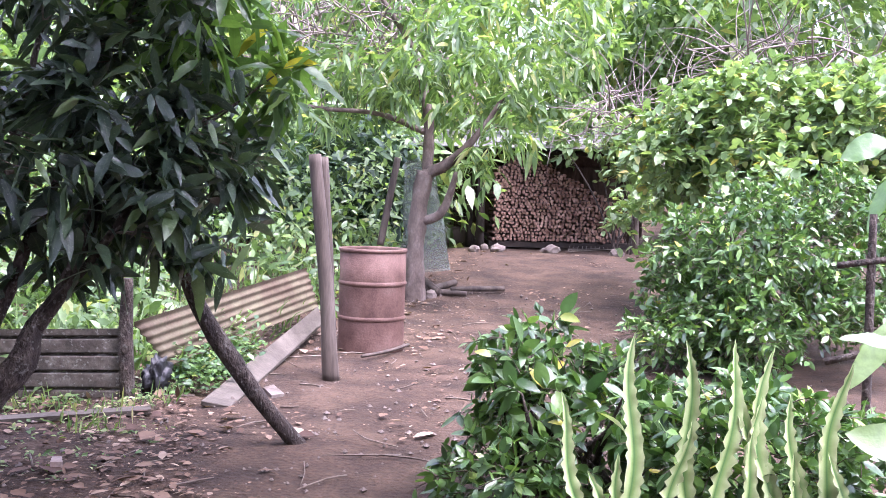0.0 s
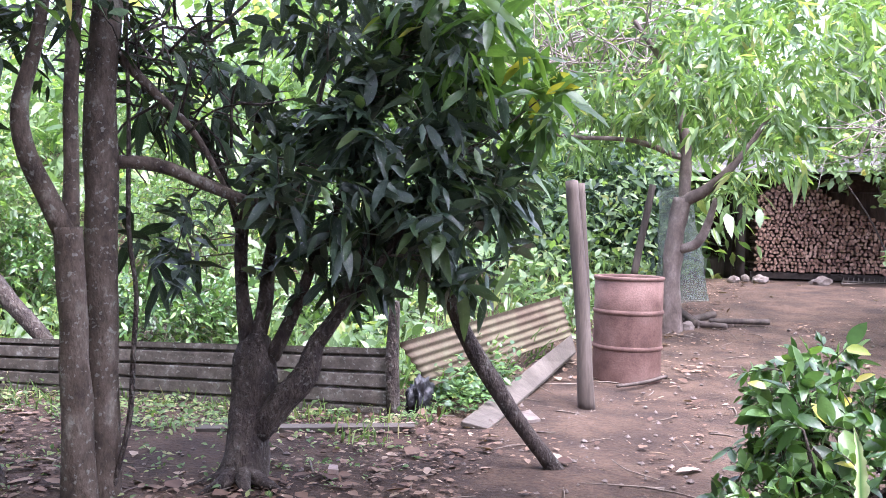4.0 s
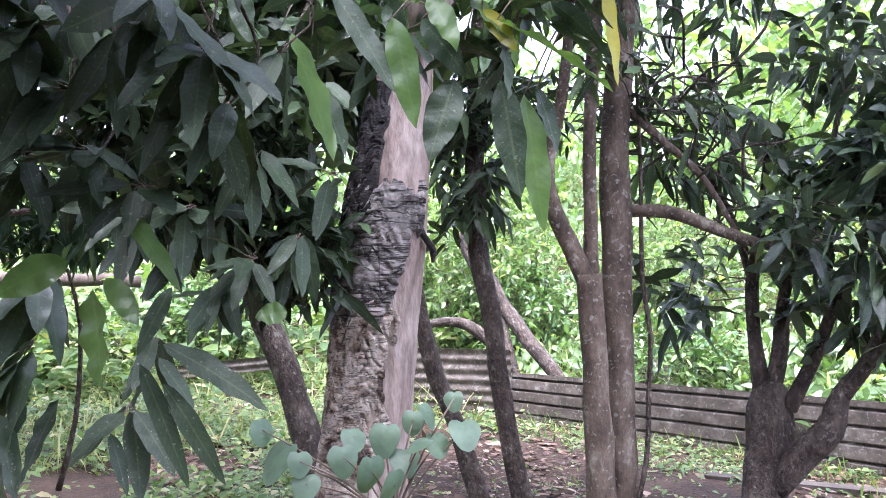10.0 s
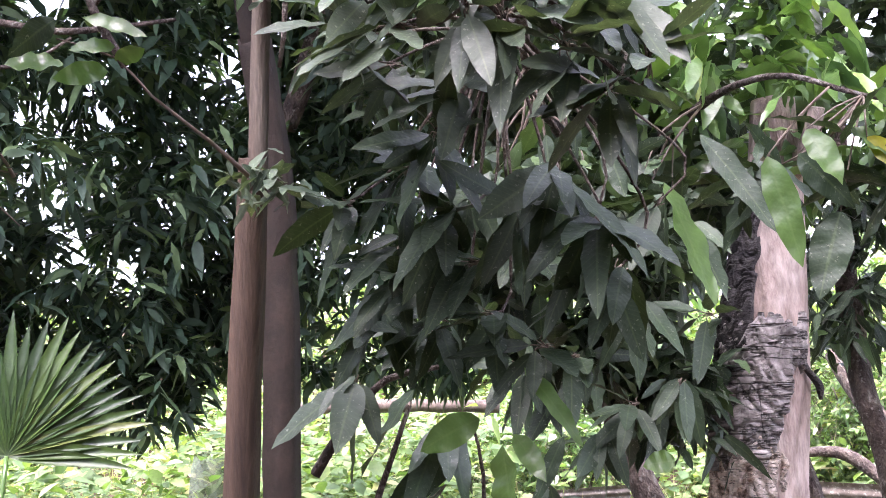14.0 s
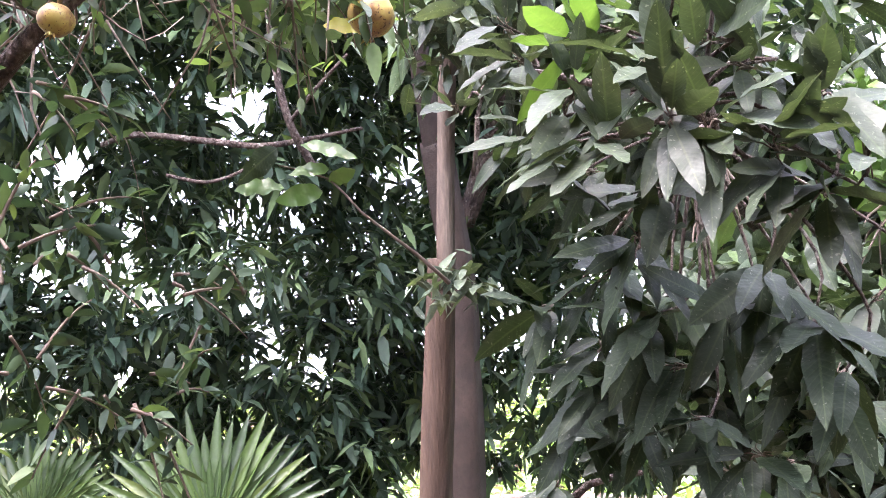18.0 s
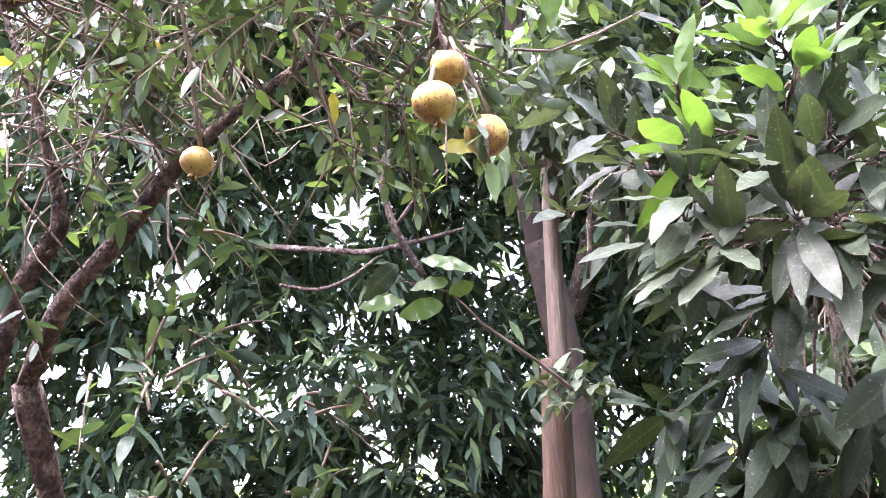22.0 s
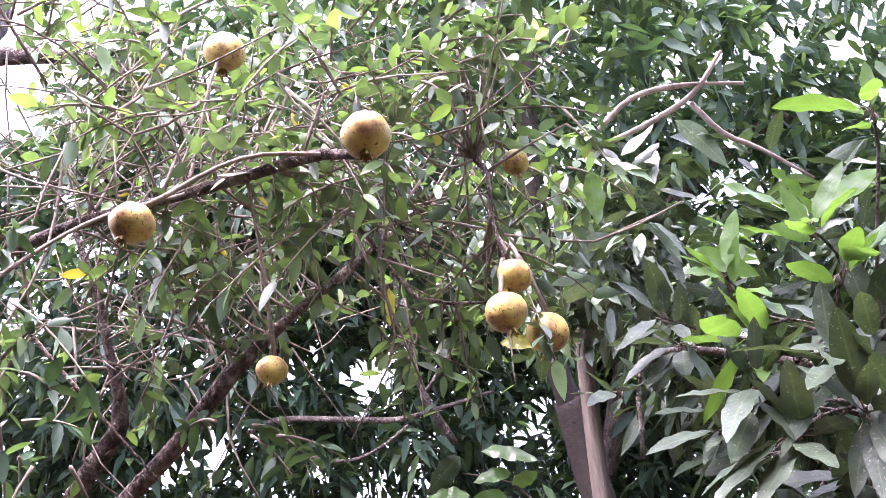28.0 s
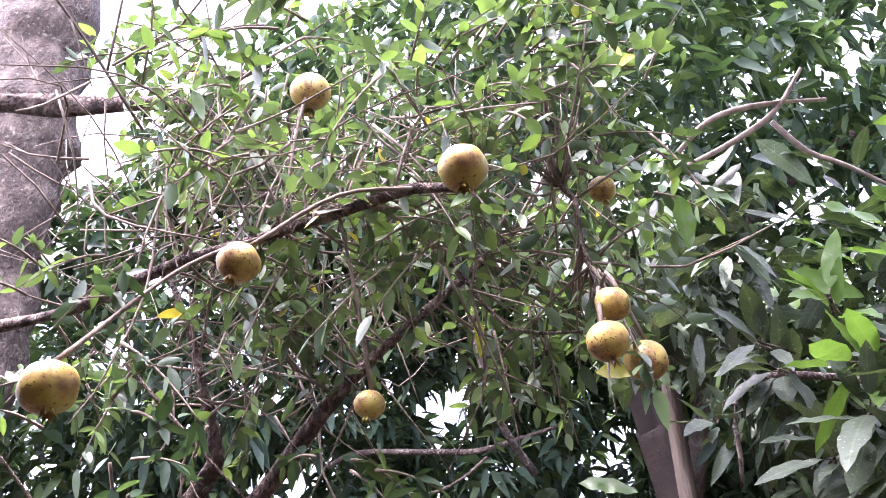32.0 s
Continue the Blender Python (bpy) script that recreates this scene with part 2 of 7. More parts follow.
RUST = surface("rusty_roof_sheet", [(0.3, (0.09, 0.0588, 0.0385)), (0.5, (0.1182, 0.0911, 0.0575)), (0.65, (0.1464, 0.1292, 0.0771))], 3, 40, 0.8, 0.3, metal=0.1)
DRUM = surface("rusty_drum_steel", [(0.3, (0.076, 0.0378, 0.0281)), (0.5, (0.133, 0.0739, 0.057)), (0.7, (0.1757, 0.11, 0.0867))], 5, 70, 0.75, 0.3, metal=0.15)
TINROOF = surface("pale_tin_roof", [(0.35, (0.07, 0.065, 0.06)), (0.55, (0.2, 0.19, 0.18)), (0.7, (0.5, 0.5, 0.5))], 3, 40, 0.5, 0.1, metal=0.2)
BOARD = surface("grey_board", [(0.3, (0.0748, 0.0626, 0.049)), (0.7, (0.1564, 0.1326, 0.1054))], 4, 60, 0.9, 0.4, (0.3, 1, 1))


# ---- helpers ----
def thing(name, label, category, at=(0, 0, 0), group="", kind=""):
    e = new(name)
    e.location = at
    return tagged(e, label, category, group, kind)


def put(ob, parent):
    ob.parent = parent
    if parent:
        ob.matrix_parent_inverse = Matrix.Translation(-parent.location) if parent.type == "EMPTY" and not parent.parent else Matrix.Identity(4)
    return ob


def fast(name, V, F, mat, parent=None, label="", smooth=True, kind="", uv=None):
    """A mesh from arrays: V (n, 3), F (m, k) with one k."""
    V, F = np.asarray(V, np.float32), np.asarray(F, np.int32)
    me = bpy.data.meshes.new(name)
    me.vertices.add(len(V))
    me.vertices.foreach_set("co", V.ravel())
    me.loops.add(F.size)
    me.loops.foreach_set("vertex_index", F.ravel())
    me.polygons.add(len(F))
    me.polygons.foreach_set("loop_start", np.arange(0, F.size, F.shape[1], dtype=np.int32))
    me.polygons.foreach_set("use_smooth", np.full(len(F), smooth))
    me.update(calc_edges=True)
    me.materials.append(mat)
    if uv is not None:
        me.uv_layers.new(name="UVMap").data.foreach_set("uv", np.asarray(uv, np.float32)[F.ravel()].ravel())
    ob = new(name, me)
    if parent:
        put(ob, parent)
    if label or kind:
        tagged(ob, label, kind=kind)
    return ob


def part(name, bm, mat, parent=None, label="", smooth=False):
    me = bpy.data.meshes.new(name)
    bm.to_mesh(me)
    bm.free()
    for p in me.polygons:
        p.use_smooth = smooth
    me.materials.append(mat)
    ob = new(name, me)
    if parent:
        put(ob, parent)
    return tagged(ob, label) if label else ob


def resample(P, step):
    """A smooth line through rows of x, y, z, radius."""
    P = np.asarray(P, float)
    if len(P) == 2:
        P = np.array([P[0], (P[0] + P[1]) / 2, P[1]])
    Q = np.vstack([2 * P[0] - P[1], P, 2 * P[-1] - P[-2]])
    out = []
    for a, b, c, d in zip(Q, Q[1:], Q[2:], Q[3:]):
        n = max(2, int(np.linalg.norm(c[:3] - b[:3]) / step))
        t = np.linspace(0, 1, n, endpoint=False)[:, None]
        out.append(0.5 * (2 * b + (c - a) * t + (2 * a - 5 * b + 4 * c - d) * t**2 + (3 * b - a - 3 * c + d) * t**3))
    return np.vstack(out + [P[-1:]])


def tube(P, sides=8, step=0.08, knob=0.0, seed=0):
    """Verts and quads of a tapered limb along rows of x, y, z, radius; knob: uneven girth."""
    P = resample(P, step)
    ax = np.gradient(P[:, :3], axis=0)
    ax /= np.linalg.norm(ax, axis=1)[:, None] + 1e-9
    ref = np.array([1.0, 0.3, 0.1]) if abs(ax[0, 2]) > 0.5 else np.array([0.1, 0.2, 1.0])
    u = np.cross(ax, ref)
    u /= np.linalg.norm(u, axis=1)[:, None] + 1e-9
    v = np.cross(ax, u)
    a = np.arange(sides) * 2 * np.pi / sides
    r = np.repeat(np.maximum(P[:, 3:4], 0.0008), sides, 1)
    if knob:
        rng = np.random.default_rng(seed)
        low = rng.normal(size=(len(P) // 3 + 3, sides))
        k = np.array([np.interp(np.arange(len(P)) / 3.0, np.arange(len(low)), low[:, s]) for s in range(sides)]).T
        k = (k + np.roll(k, 1, 1)) / 1.4
        r = r * (1 + knob * k)
    V = P[:, None, :3] + r[:, :, None] * (np.cos(a)[None, :, None] * u[:, None] + np.sin(a)[None, :, None] * v[:, None])
    n = len(P)
    i, s = np.meshgrid(np.arange(n - 1), np.arange(sides), indexing="ij")
    F = np.stack([i * sides + s, i * sides + (s + 1) % sides, (i + 1) * sides + (s + 1) % sides, (i + 1) * sides + s], -1).reshape(-1, 4)
    V = V.reshape(-1, 3)
    # close the ends
    c0, c1 = len(V), len(V) + 1
    V = np.vstack([V, P[:1, :3], P[-1:, :3]])
    s = np.arange(sides)
    caps = np.vstack([np.stack([(s + 1) % sides, s, np.full(sides, c0), np.full(sides, c0)], -1),
                      np.stack([(n - 1) * sides + s, (n - 1) * sides + (s + 1) % sides, np.full(sides, c1), np.full(sides, c1)], -1)])
    return V, F, caps


def tubes(lines, sides=6, step=0.1, knob=0.0, seed=0):
    """Many limbs as one set of verts and triangles."""
    Vs, Fs, o = [], [], 0
    for k, P in enumerate(lines):
        V, F, C = tube(P, sides, step, knob, seed + k)
        T = np.vstack([F[:, [0, 1, 2]], F[:, [0, 2, 3]], C[:, :3]])
        Vs.append(V)
        Fs.append(T + o)
        o += len(V)
    return np.vstack(Vs), np.vstack(Fs)


def limb(name, P, mat, parent, sides=12, step=0.05, knob=0.06, seed=0, label=""):
    V, F = tubes([P], sides, step, knob, seed)
    return fast(name, V, F, mat, parent, label)


def unit(a):
    return a / (np.linalg.norm(a, axis=-1, keepdims=True) + 1e-9)


def blades(A, Dr, N, L, W, curl=0.3, k=4, fold=0.25, wave=0.0, shape=0.8, rng=None):
    """Verts and triangles of leaves: base A, direction Dr, facing N, length L, width W (all rows)."""
    n = len(A)
    Dr = unit(Dr)
    side = unit(np.cross(Dr, N))
    N = np.cross(side, Dr)
    L, W = np.broadcast_to(L, n)[:, None], np.broadcast_to(W, n)[:, None]
    curl = np.broadcast_to(curl, n)[:, None]
    ph = rng.uniform(0, 6.28, (n, 1)) if rng is not None else np.zeros((n, 1))
    turn = rng.normal(size=(n, 1)) * 0.4 if wave else np.zeros((n, 1))
    ragged = 0.03 if wave else 0.0
    across, face = side, N
    rows = [A]
    for s in range(1, k):
        t = s / k
        w = W / 2 * math.sin(math.pi * t**shape) ** 0.72
        c = A + Dr * L * t - np.array([0, 0, 1.0]) * curl * L * t * t
        side, N = across * np.cos(turn * t) + face * np.sin(turn * t), face * np.cos(turn * t) - across * np.sin(turn * t)
        up = N * (fold * w)
        rip = N * wave * W * np.sin(ph + t * 17)
        rip2 = N * wave * W * np.sin(ph * 1.7 + t * 21)
        wl_, wr_ = w * (1 + ragged * np.sin(ph * 3 + t * 19)), w * (1 + ragged * np.sin(ph * 5 + t * 16))
        rows += [c - side * wl_ + up + rip, c, c + side * wr_ + up + rip2]
    rows.append(A + Dr * L - np.array([0, 0, 1.0]) * curl * L)
    V = np.stack(rows, 1)
    m = V.shape[1]
    tri = [(0, 2, 1), (0, 3, 2)]
    for s in range(k - 2):
        a = 1 + 3 * s
        tri += [(a, a + 1, a + 4), (a, a + 4, a + 3), (a + 1, a + 2, a + 5), (a + 1, a + 5, a + 4)]
    a = 1 + 3 * (k - 2)
    tri += [(a, a + 1, m - 1), (a + 1, a + 2, m - 1)]
    F = (np.array(tri)[None] + (np.arange(n) * m)[:, None, None]).reshape(-1, 3)
    return V.reshape(-1, 3), F


def blade_uv(n, k):
    one = [(0.5, 0.0)]
    for s in range(1, k):
        one += [(0.0, s / k), (0.5, s / k), (1.0, s / k)]
    return np.tile(np.array(one + [(0.5, 1.0)]), (n, 1))


def in_blobs(rng, blobs, n, shell=0.5, gap=0.0, grain=0.5):
    """Points in ellipsoids (x, y, z, across, deep, high, yaw), thinner inside, with gaps. Returns points and outward ways."""
    vol = np.array([b[3] * b[4] * b[5] for b in blobs]) ** 0.8
    pick = rng.choice(len(blobs), n * (3 if gap else 1), p=vol / vol.sum())
    d = unit(rng.normal(size=(len(pick), 3)))
    r = rng.uniform(0, 1, len(pick)) ** (1 / 3)
    r = r * (1 - shell) + shell * (1 - (1 - r) ** 2)
    B = np.array(blobs)[pick]
    q = d * r[:, None] * B[:, 3:6]
    c, s = np.cos(B[:, 6]), np.sin(B[:, 6])
    off = np.stack([c * q[:, 0] - s * q[:, 1], s * q[:, 0] + c * q[:, 1], q[:, 2]], -1)
    P = B[:, :3] + off
    if gap:
        keep = np.array([noise.noise(Vector(p / grain)) > gap - 0.5 for p in P])
        P, off = P[keep][:n], off[keep][:n]
    return P, unit(off)


def whorls(rng, P, out, per, L, W, droop=0.5, hang=0.3, curl=(0.1, 0.5), k=4, wave=0.05, fold=0.25, shape=0.8, spread=0.04, lean=(0, 0, 0)):
    """Leaves standing round each twig end, as on a mango."""
    n = len(P)
    axis = unit(out * 0.6 + np.array([0, 0, 0.5 - hang]) + rng.normal(size=(n, 3)) * 0.45)
    A, Dr = np.repeat(P, per, 0), np.repeat(axis, per, 0)
    A = A + rng.normal(size=A.shape) * spread
    r = unit(np.cross(Dr, rng.normal(size=Dr.shape)))
    Dr = unit(Dr * rng.uniform(0.1, 0.9, (len(A), 1)) + r + np.array([0, 0, -1.0]) * droop * rng.uniform(0.3, 1.4, (len(A), 1)) + np.array(lean))
    N = unit(np.array([0, 0, 1.0]) + rng.normal(size=A.shape) * (0.35 + 3 * wave))
    s = rng.uniform(0.55, 1.3, len(A))
    return blades(A, Dr, N, L * s, W * s * rng.uniform(0.85, 1.15, len(A)), rng.uniform(*curl, len(A)), k, fold, wave, shape, rng)


def sprays(rng, P, out, length, per, L, W, sag=0.5, k=3, curl=(0, 0.3), fold=0.25, tilt=0.6):
    """Twigs from P with leaves set along both sides. Returns leaf verts, tris and twig lines."""
    n = len(P)
    way = unit(out + rng.normal(size=(n, 3)) * 0.5)
    ln = length * rng.uniform(0.6, 1.3, n)
    lines, A, Dr = [], [], []
    for p, w, m in zip(P, way, ln):
        ts = np.linspace(0, 1, 5)[:, None]
        path = p + w * m * ts + np.array([0, 0, -1.0]) * sag * m * ts**2
        lines.append(np.hstack([path, np.linspace(0.0035, 0.0012, 5)[:, None]]))
        t = rng.uniform(0.08, 1.0, per)[:, None]
        A.append(p + w * m * t + np.array([0, 0, -1.0]) * sag * m * t**2)
        Dr.append(np.repeat([w], per, 0) * 0.6 - np.array([0, 0, 1.0]) * sag * t)
    A, Dr = np.vstack(A), np.vstack(Dr)
    Dr = unit(unit(Dr) * 0.5 + unit(rng.normal(size=A.shape)) * 0.8)
    N = unit(np.array([0, 0, 1.0]) + rng.normal(size=A.shape) * tilt)
    s = rng.uniform(0.6, 1.2, len(A))
    V, F = blades(A, Dr, N, L * s, W * s, rng.uniform(*curl, len(A)), k, fold, 0, 0.8, rng)
    return V, F, lines


def join(*sets):
    Vs, Fs, o = [], [], 0
    for V, F in sets:
        Vs.append(V)
        Fs.append(F + o)
        o += len(V)
    return np.vstack(Vs), np.vstack(Fs)


def twigs_to(rng, tips, nodes, r=0.006, bend=0.15):
    """Thin twigs from the nearest node of the limbs to each tip."""
    nodes = np.asarray(nodes)
    out = []
    for p in tips:
        d = np.linalg.norm(nodes - p, axis=1) + np.maximum(0, nodes[:, 2] - p[2]) * 0.5
        if d.min() > 0.5:
            continue
        q = nodes[d.argmin()]
        m = (p + q) / 2 + rng.normal(size=3) * bend * np.linalg.norm(p - q) * 0.5
        out.append([(*q, r), (*m, r * 0.7), (*p, r * 0.35)])
    return out


def nodes_of(lines, step=0.08, skip=0.0):
    return np.vstack([(q := resample(P, step))[int(len(q) * skip):, :3] for P in lines])


def ground_z(x, y):
    """Level yard; it climbs towards the woodpile and up a bank behind the sheets."""
    x, y = np.asarray(x, float), np.asarray(y, float)
    s = lambda v: v * v * (3 - 2 * v)
    yard = 0.5 * s(np.clip((y - 8.0) / 7.0, 0, 1))
    d = (y - 5.9) + np.maximum(0, x + 3.0) * 3.0 + np.maximum(0, -x - 5.5) * 0.9
    d = np.maximum(d, (-x - 8.0) * 1.2)
    bank = np.clip(d / 16, 0, 1)
    return yard * np.clip((x + 5) / 3, 0, 1) + 3.2 * s(bank) * np.clip((-x - 2.2) / 2.5, 0, 1) + 6 * s(np.clip((y - 18) / 30, 0, 1))


# ---- ground ----
def build_ground():
    ax = np.concatenate([-np.geomspace(16, 400, 26)[::-1], np.arange(-15.8, 7, 0.16), np.geomspace(7.2, 400, 24)])
    ay = np.concatenate([-np.geomspace(6, 400, 24)[::-1], np.arange(-5.8, 20, 0.16), np.geomspace(20.2, 400, 26)])
    X, Y = np.meshgrid(ax, ay, indexing="ij")
    Z = ground_z(X, Y)
    rng = np.random.default_rng(3)
    near = (abs(X) < 17) & (Y > -7) & (Y < 21)
    rough = np.array([noise.noise(Vector((x * 1.1, y * 1.1, 0))) * 0.025 + noise.noise(Vector((x * 4, y * 4, 5))) * 0.012 for x, y in zip(X.ravel(), Y.ravel())]).reshape(X.shape)
    Z = Z + near * (rough + rng.normal(size=X.shape) * 0.003)
    V = np.stack([X, Y, Z], -1).reshape(-1, 3)
    i, j = np.meshgrid(np.arange(len(ax) - 1), np.arange(len(ay) - 1), indexing="ij")
    k = len(ay)
    F = np.stack([i * k + j, (i + 1) * k + j, (i + 1) * k + j + 1, i * k + j + 1], -1).reshape(-1, 4)
    g = fast("ground", V, F, SOIL)
    tagged(g, "trodden reddish-brown earth yard with leaf litter", "ground", kind="structure")


build_ground()


# ---- trees ----
def tree(name, label, trunk, limbs, bark, at=None, category="tree", sides=14, knob=0.08, seed=0, trunk_label=""):
    """An Empty at the foot with a trunk and limbs; returns it with the limb lines."""
    t = thing(name, label, category, trunk[0][:3] if at is None else at)
    limb("trunk", trunk, bark, t, sides, 0.05, knob, seed, trunk_label)
    for k, q in enumerate(limbs):
        limb("limb", q, bark, t, 9, 0.05, knob * 0.7, seed + 7 * k + 1)
    return t


def mango_crown(t, rng, blobs, tips, per, L, W, nodes, mat=MANGO, shell=0.4, gap=0.0, droop=0.6, k=5, hang=0.3, name="crown", grain=0.5, spread=0.04, apart=False, lean=(0, 0, 0), wave=0.09, curl=(0.05, 0.4)):
    P, out = in_blobs(rng, blobs, tips, shell, gap, grain)
    V, F = whorls(rng, P, out, per, L, W, droop, hang, k=k, spread=spread, lean=lean, wave=wave, curl=curl)
    lines = twigs_to(rng, P[::3], nodes, 0.0045) if nodes is not None else []
    if lines:
        V2, F2 = tubes(lines, 5, 0.2)
        fast("twig_mass", V2, F2, TWIG, t, kind="stuff")
    if apart:
        m, f = 3 * (k - 1) + 2, 4 * k - 4
        for i in range(len(V) // m):
            fast("leaf", V[i * m:(i + 1) * m], F[:f], mat, t, uv=blade_uv(1, k))
        return None
    return fast(name, V, F, mat, t, kind="stuff", uv=blade_uv(len(P) * per, k))


rng = np.random.default_rng(11)
# the pruned young mango in the yard
m_trunk = [(-2.600, 3.520, -0.030, 0.1433), (-2.590, 3.530, 0.120, 0.1038), (-2.600, 3.590, 0.350, 0.0967), (-2.600, 3.610, 0.570, 0.1083), (-2.610, 3.640, 0.680, 0.0699)]
m_limbs = [
    [(-2.540, 3.560, 0.220, 0.0683), (-2.420, 3.590, 0.390, 0.0678), (-2.310, 3.620, 0.520, 0.0620), (-2.280, 3.660, 0.680, 0.0407), (-2.190, 3.740, 0.850, 0.0328), (-2.120, 3.840, 1.140, 0.0332), (-2.050, 3.940, 1.530, 0.0168)],
    [(-2.630, 3.600, 0.600, 0.0500), (-2.690, 3.610, 0.900, 0.0363), (-2.730, 3.650, 1.180, 0.0311), (-2.700, 3.670, 1.410, 0.0255), (-2.730, 3.780, 1.930, 0.0130)],
    [(-2.600, 3.610, 0.630, 0.0472), (-2.580, 3.660, 0.880, 0.0363), (-2.600, 3.720, 1.130, 0.0311), (-2.500, 3.830, 1.530, 0.0200), (-2.430, 3.930, 2.060, 0.0116)],
    [(-2.520, 3.630, 0.580, 0.0414), (-2.430, 3.680, 0.800, 0.0304), (-2.380, 3.710, 0.970, 0.0276), (-2.220, 3.800, 1.440, 0.0166), (-2.170, 3.950, 1.960, 0.0113)],
    [(-2.280, 3.660, 0.650, 0.0298), (-2.100, 3.670, 0.880, 0.0213), (-1.900, 3.730, 1.180, 0.0158), (-1.770, 3.800, 1.520, 0.0105)],
    [(-2.710, 3.640, 1.120, 0.0197), (-2.830, 3.610, 1.490, 0.0170), (-2.960, 3.550, 1.730, 0.0127), (-3.100, 3.480, 1.880, 0.0085)],
]
mango = tree("mango_tree", "small pruned mango tree with dense dark drooping leaves", m_trunk, m_limbs, BARK, seed=2, knob=0.12)
m_nodes = nodes_of(m_limbs, skip=0.3)
m_blobs = [(-2.10, 3.80, 1.39, 0.55, 0.50, 0.46, 0.52), (-1.94, 3.95, 1.73, 0.41, 0.50, 0.36, 0.47), (-1.69, 3.89, 1.21, 0.29, 0.40, 0.35, 0.42),
           (-1.85, 3.81, 0.99, 0.24, 0.30, 0.13, 0.47), (-2.47, 3.55, 1.02, 0.16, 0.20, 0.16, 0.63), (-1.62, 3.99, 1.53, 0.22, 0.35, 0.32, 0.40)]
mango_crown(mango, rng, m_blobs, 270, 8, 0.165, 0.046, m_nodes, mat=MANGO_YARD, droop=0.35, shell=0.2, gap=0.5, grain=0.28)
mango_crown(mango, rng, [(-2.45, 3.86, 2.02, 0.40, 0.50, 0.34, 0.58), (-2.23, 4.04, 2.30, 0.58, 0.50, 0.26, 0.52), (-1.92, 3.96, 2.06, 0.39, 0.40, 0.22, 0.46)], 85, 8, 0.15, 0.045, m_nodes, mat=MANGO_PALE, droop=0.25, gap=0.5, grain=0.25, name="upper_leaves")
mango_crown(mango, rng, [(-2.98, 3.41, 1.15, 0.22, 0.25, 0.19, 0.75), (-2.25, 3.66, 0.92, 0.16, 0.15, 0.16, 0.57), (-2.97, 3.54, 1.85, 0.31, 0.30, 0.25, 0.72)], 26, 8, 0.19, 0.05, m_nodes, name="low_leaves")
mango_crown(mango, rng, [(-1.59, 4.01, 2.02, 0.32, 0.35, 0.24, 0.38), (-1.34, 4.02, 1.82, 0.13, 0.20, 0.16, 0.33), (-1.81, 4.02, 2.28, 0.30, 0.30, 0.14, 0.43)], 46, 8, 0.2, 0.05, m_nodes, mat=MANGO_YOUNG, name="young_leaves", droop=0.35)

def shoot(owner, hub, seed):
    """A young shoot on the crown: a bent twig and the leaves round its end, each a part."""
    r = np.random.default_rng(seed)
    hub = np.array(hub)
    q = m_nodes[np.linalg.norm(m_nodes - hub, axis=1).argmin()]
    limb("shoot", [(*q, 0.008), (*((q + hub) / 2 + np.array([0, 0, -0.04])), 0.006), (*hub, 0.0035)], BARK, owner, 6, 0.05, 0.1, seed)
    V, F = whorls(r, hub[None], np.array([[0.4, -0.3, 0.6]]), 7, 0.2, 0.055, 0.2, 0.1, (0.0, 0.3), 8, 0.05, 0.2, 0.8, 0.02)
    for i in range(7):
        fast("leaf", V[i * 23:(i + 1) * 23], F[:28], MANGO_YOUNG, owner, uv=blade_uv(1, 8))


for _k, _h in enumerate(((-1.30, 4.17, 1.92), (-1.70, 4.00, 1.73), (-1.52, 4.09, 1.55), (-1.86, 3.94, 2.21), (-2.03, 3.78, 2.05), (-1.48, 4.18, 1.79))):
    shoot(mango, _h, 650 + _k)

for _k, (_a, _b) in enumerate(((420, 880), (452, 892), (505, 884), (530, 868))):
    limb("root", [(-2.590, 3.520, 0.050, 0.0683), ((-2.54, 3.46, 0.00)[0] + (_a - 470) * 0.0016, (-2.54, 3.46, 0.00)[1] - (_b - 866) * 0.004, 0.035, 0.035), ((-2.54, 3.46, 0.00)[0] + (_a - 470) * 0.0042, (-2.54, 3.46, 0.00)[1] - (_b - 866) * 0.009, -0.01, 0.012)], BARK, mango, 8, 0.04, 0.1, 140 + _k)
# prop pole under the crown
prop = limb("prop_pole", [(-1.300, 4.470, -0.040, 0.0436), (-1.480, 4.340, 0.240, 0.0432), (-1.640, 4.220, 0.530, 0.0457), (-1.750, 4.130, 0.780, 0.0424), (-1.810, 4.050, 1.040, 0.0363)], BARK, None, 12, 0.05, 0.08, 5)
tagged(prop, "dark crooked wooden pole propping up the mango crown", "pole")

# twin trunks
tw = tree("slender_tree", "slender forked tree with smooth lichen-flecked bark",
          [(-2.840, 2.770, 0.010, 0.0814), (-2.860, 2.760, 0.530, 0.0617), (-2.890, 2.750, 0.980, 0.0580), (-2.900, 2.740, 1.200, 0.0567)],
          [[(-2.910, 2.740, 1.170, 0.0493), (-2.960, 2.700, 1.300, 0.0432), (-3.010, 2.630, 1.490, 0.0392), (-3.020, 2.600, 1.680, 0.0341), (-2.970, 2.640, 1.980, 0.0268), (-2.940, 2.660, 2.390, 0.0219), (-2.960, 2.650, 2.970, 0.0122)],
           [(-2.910, 2.760, 1.170, 0.0397), (-2.930, 2.780, 1.400, 0.0325), (-2.940, 2.780, 1.770, 0.0300), (-2.930, 2.790, 2.270, 0.0275), (-2.940, 2.790, 3.020, 0.0150)]], BARK_SMOOTH, seed=20, knob=0.05)
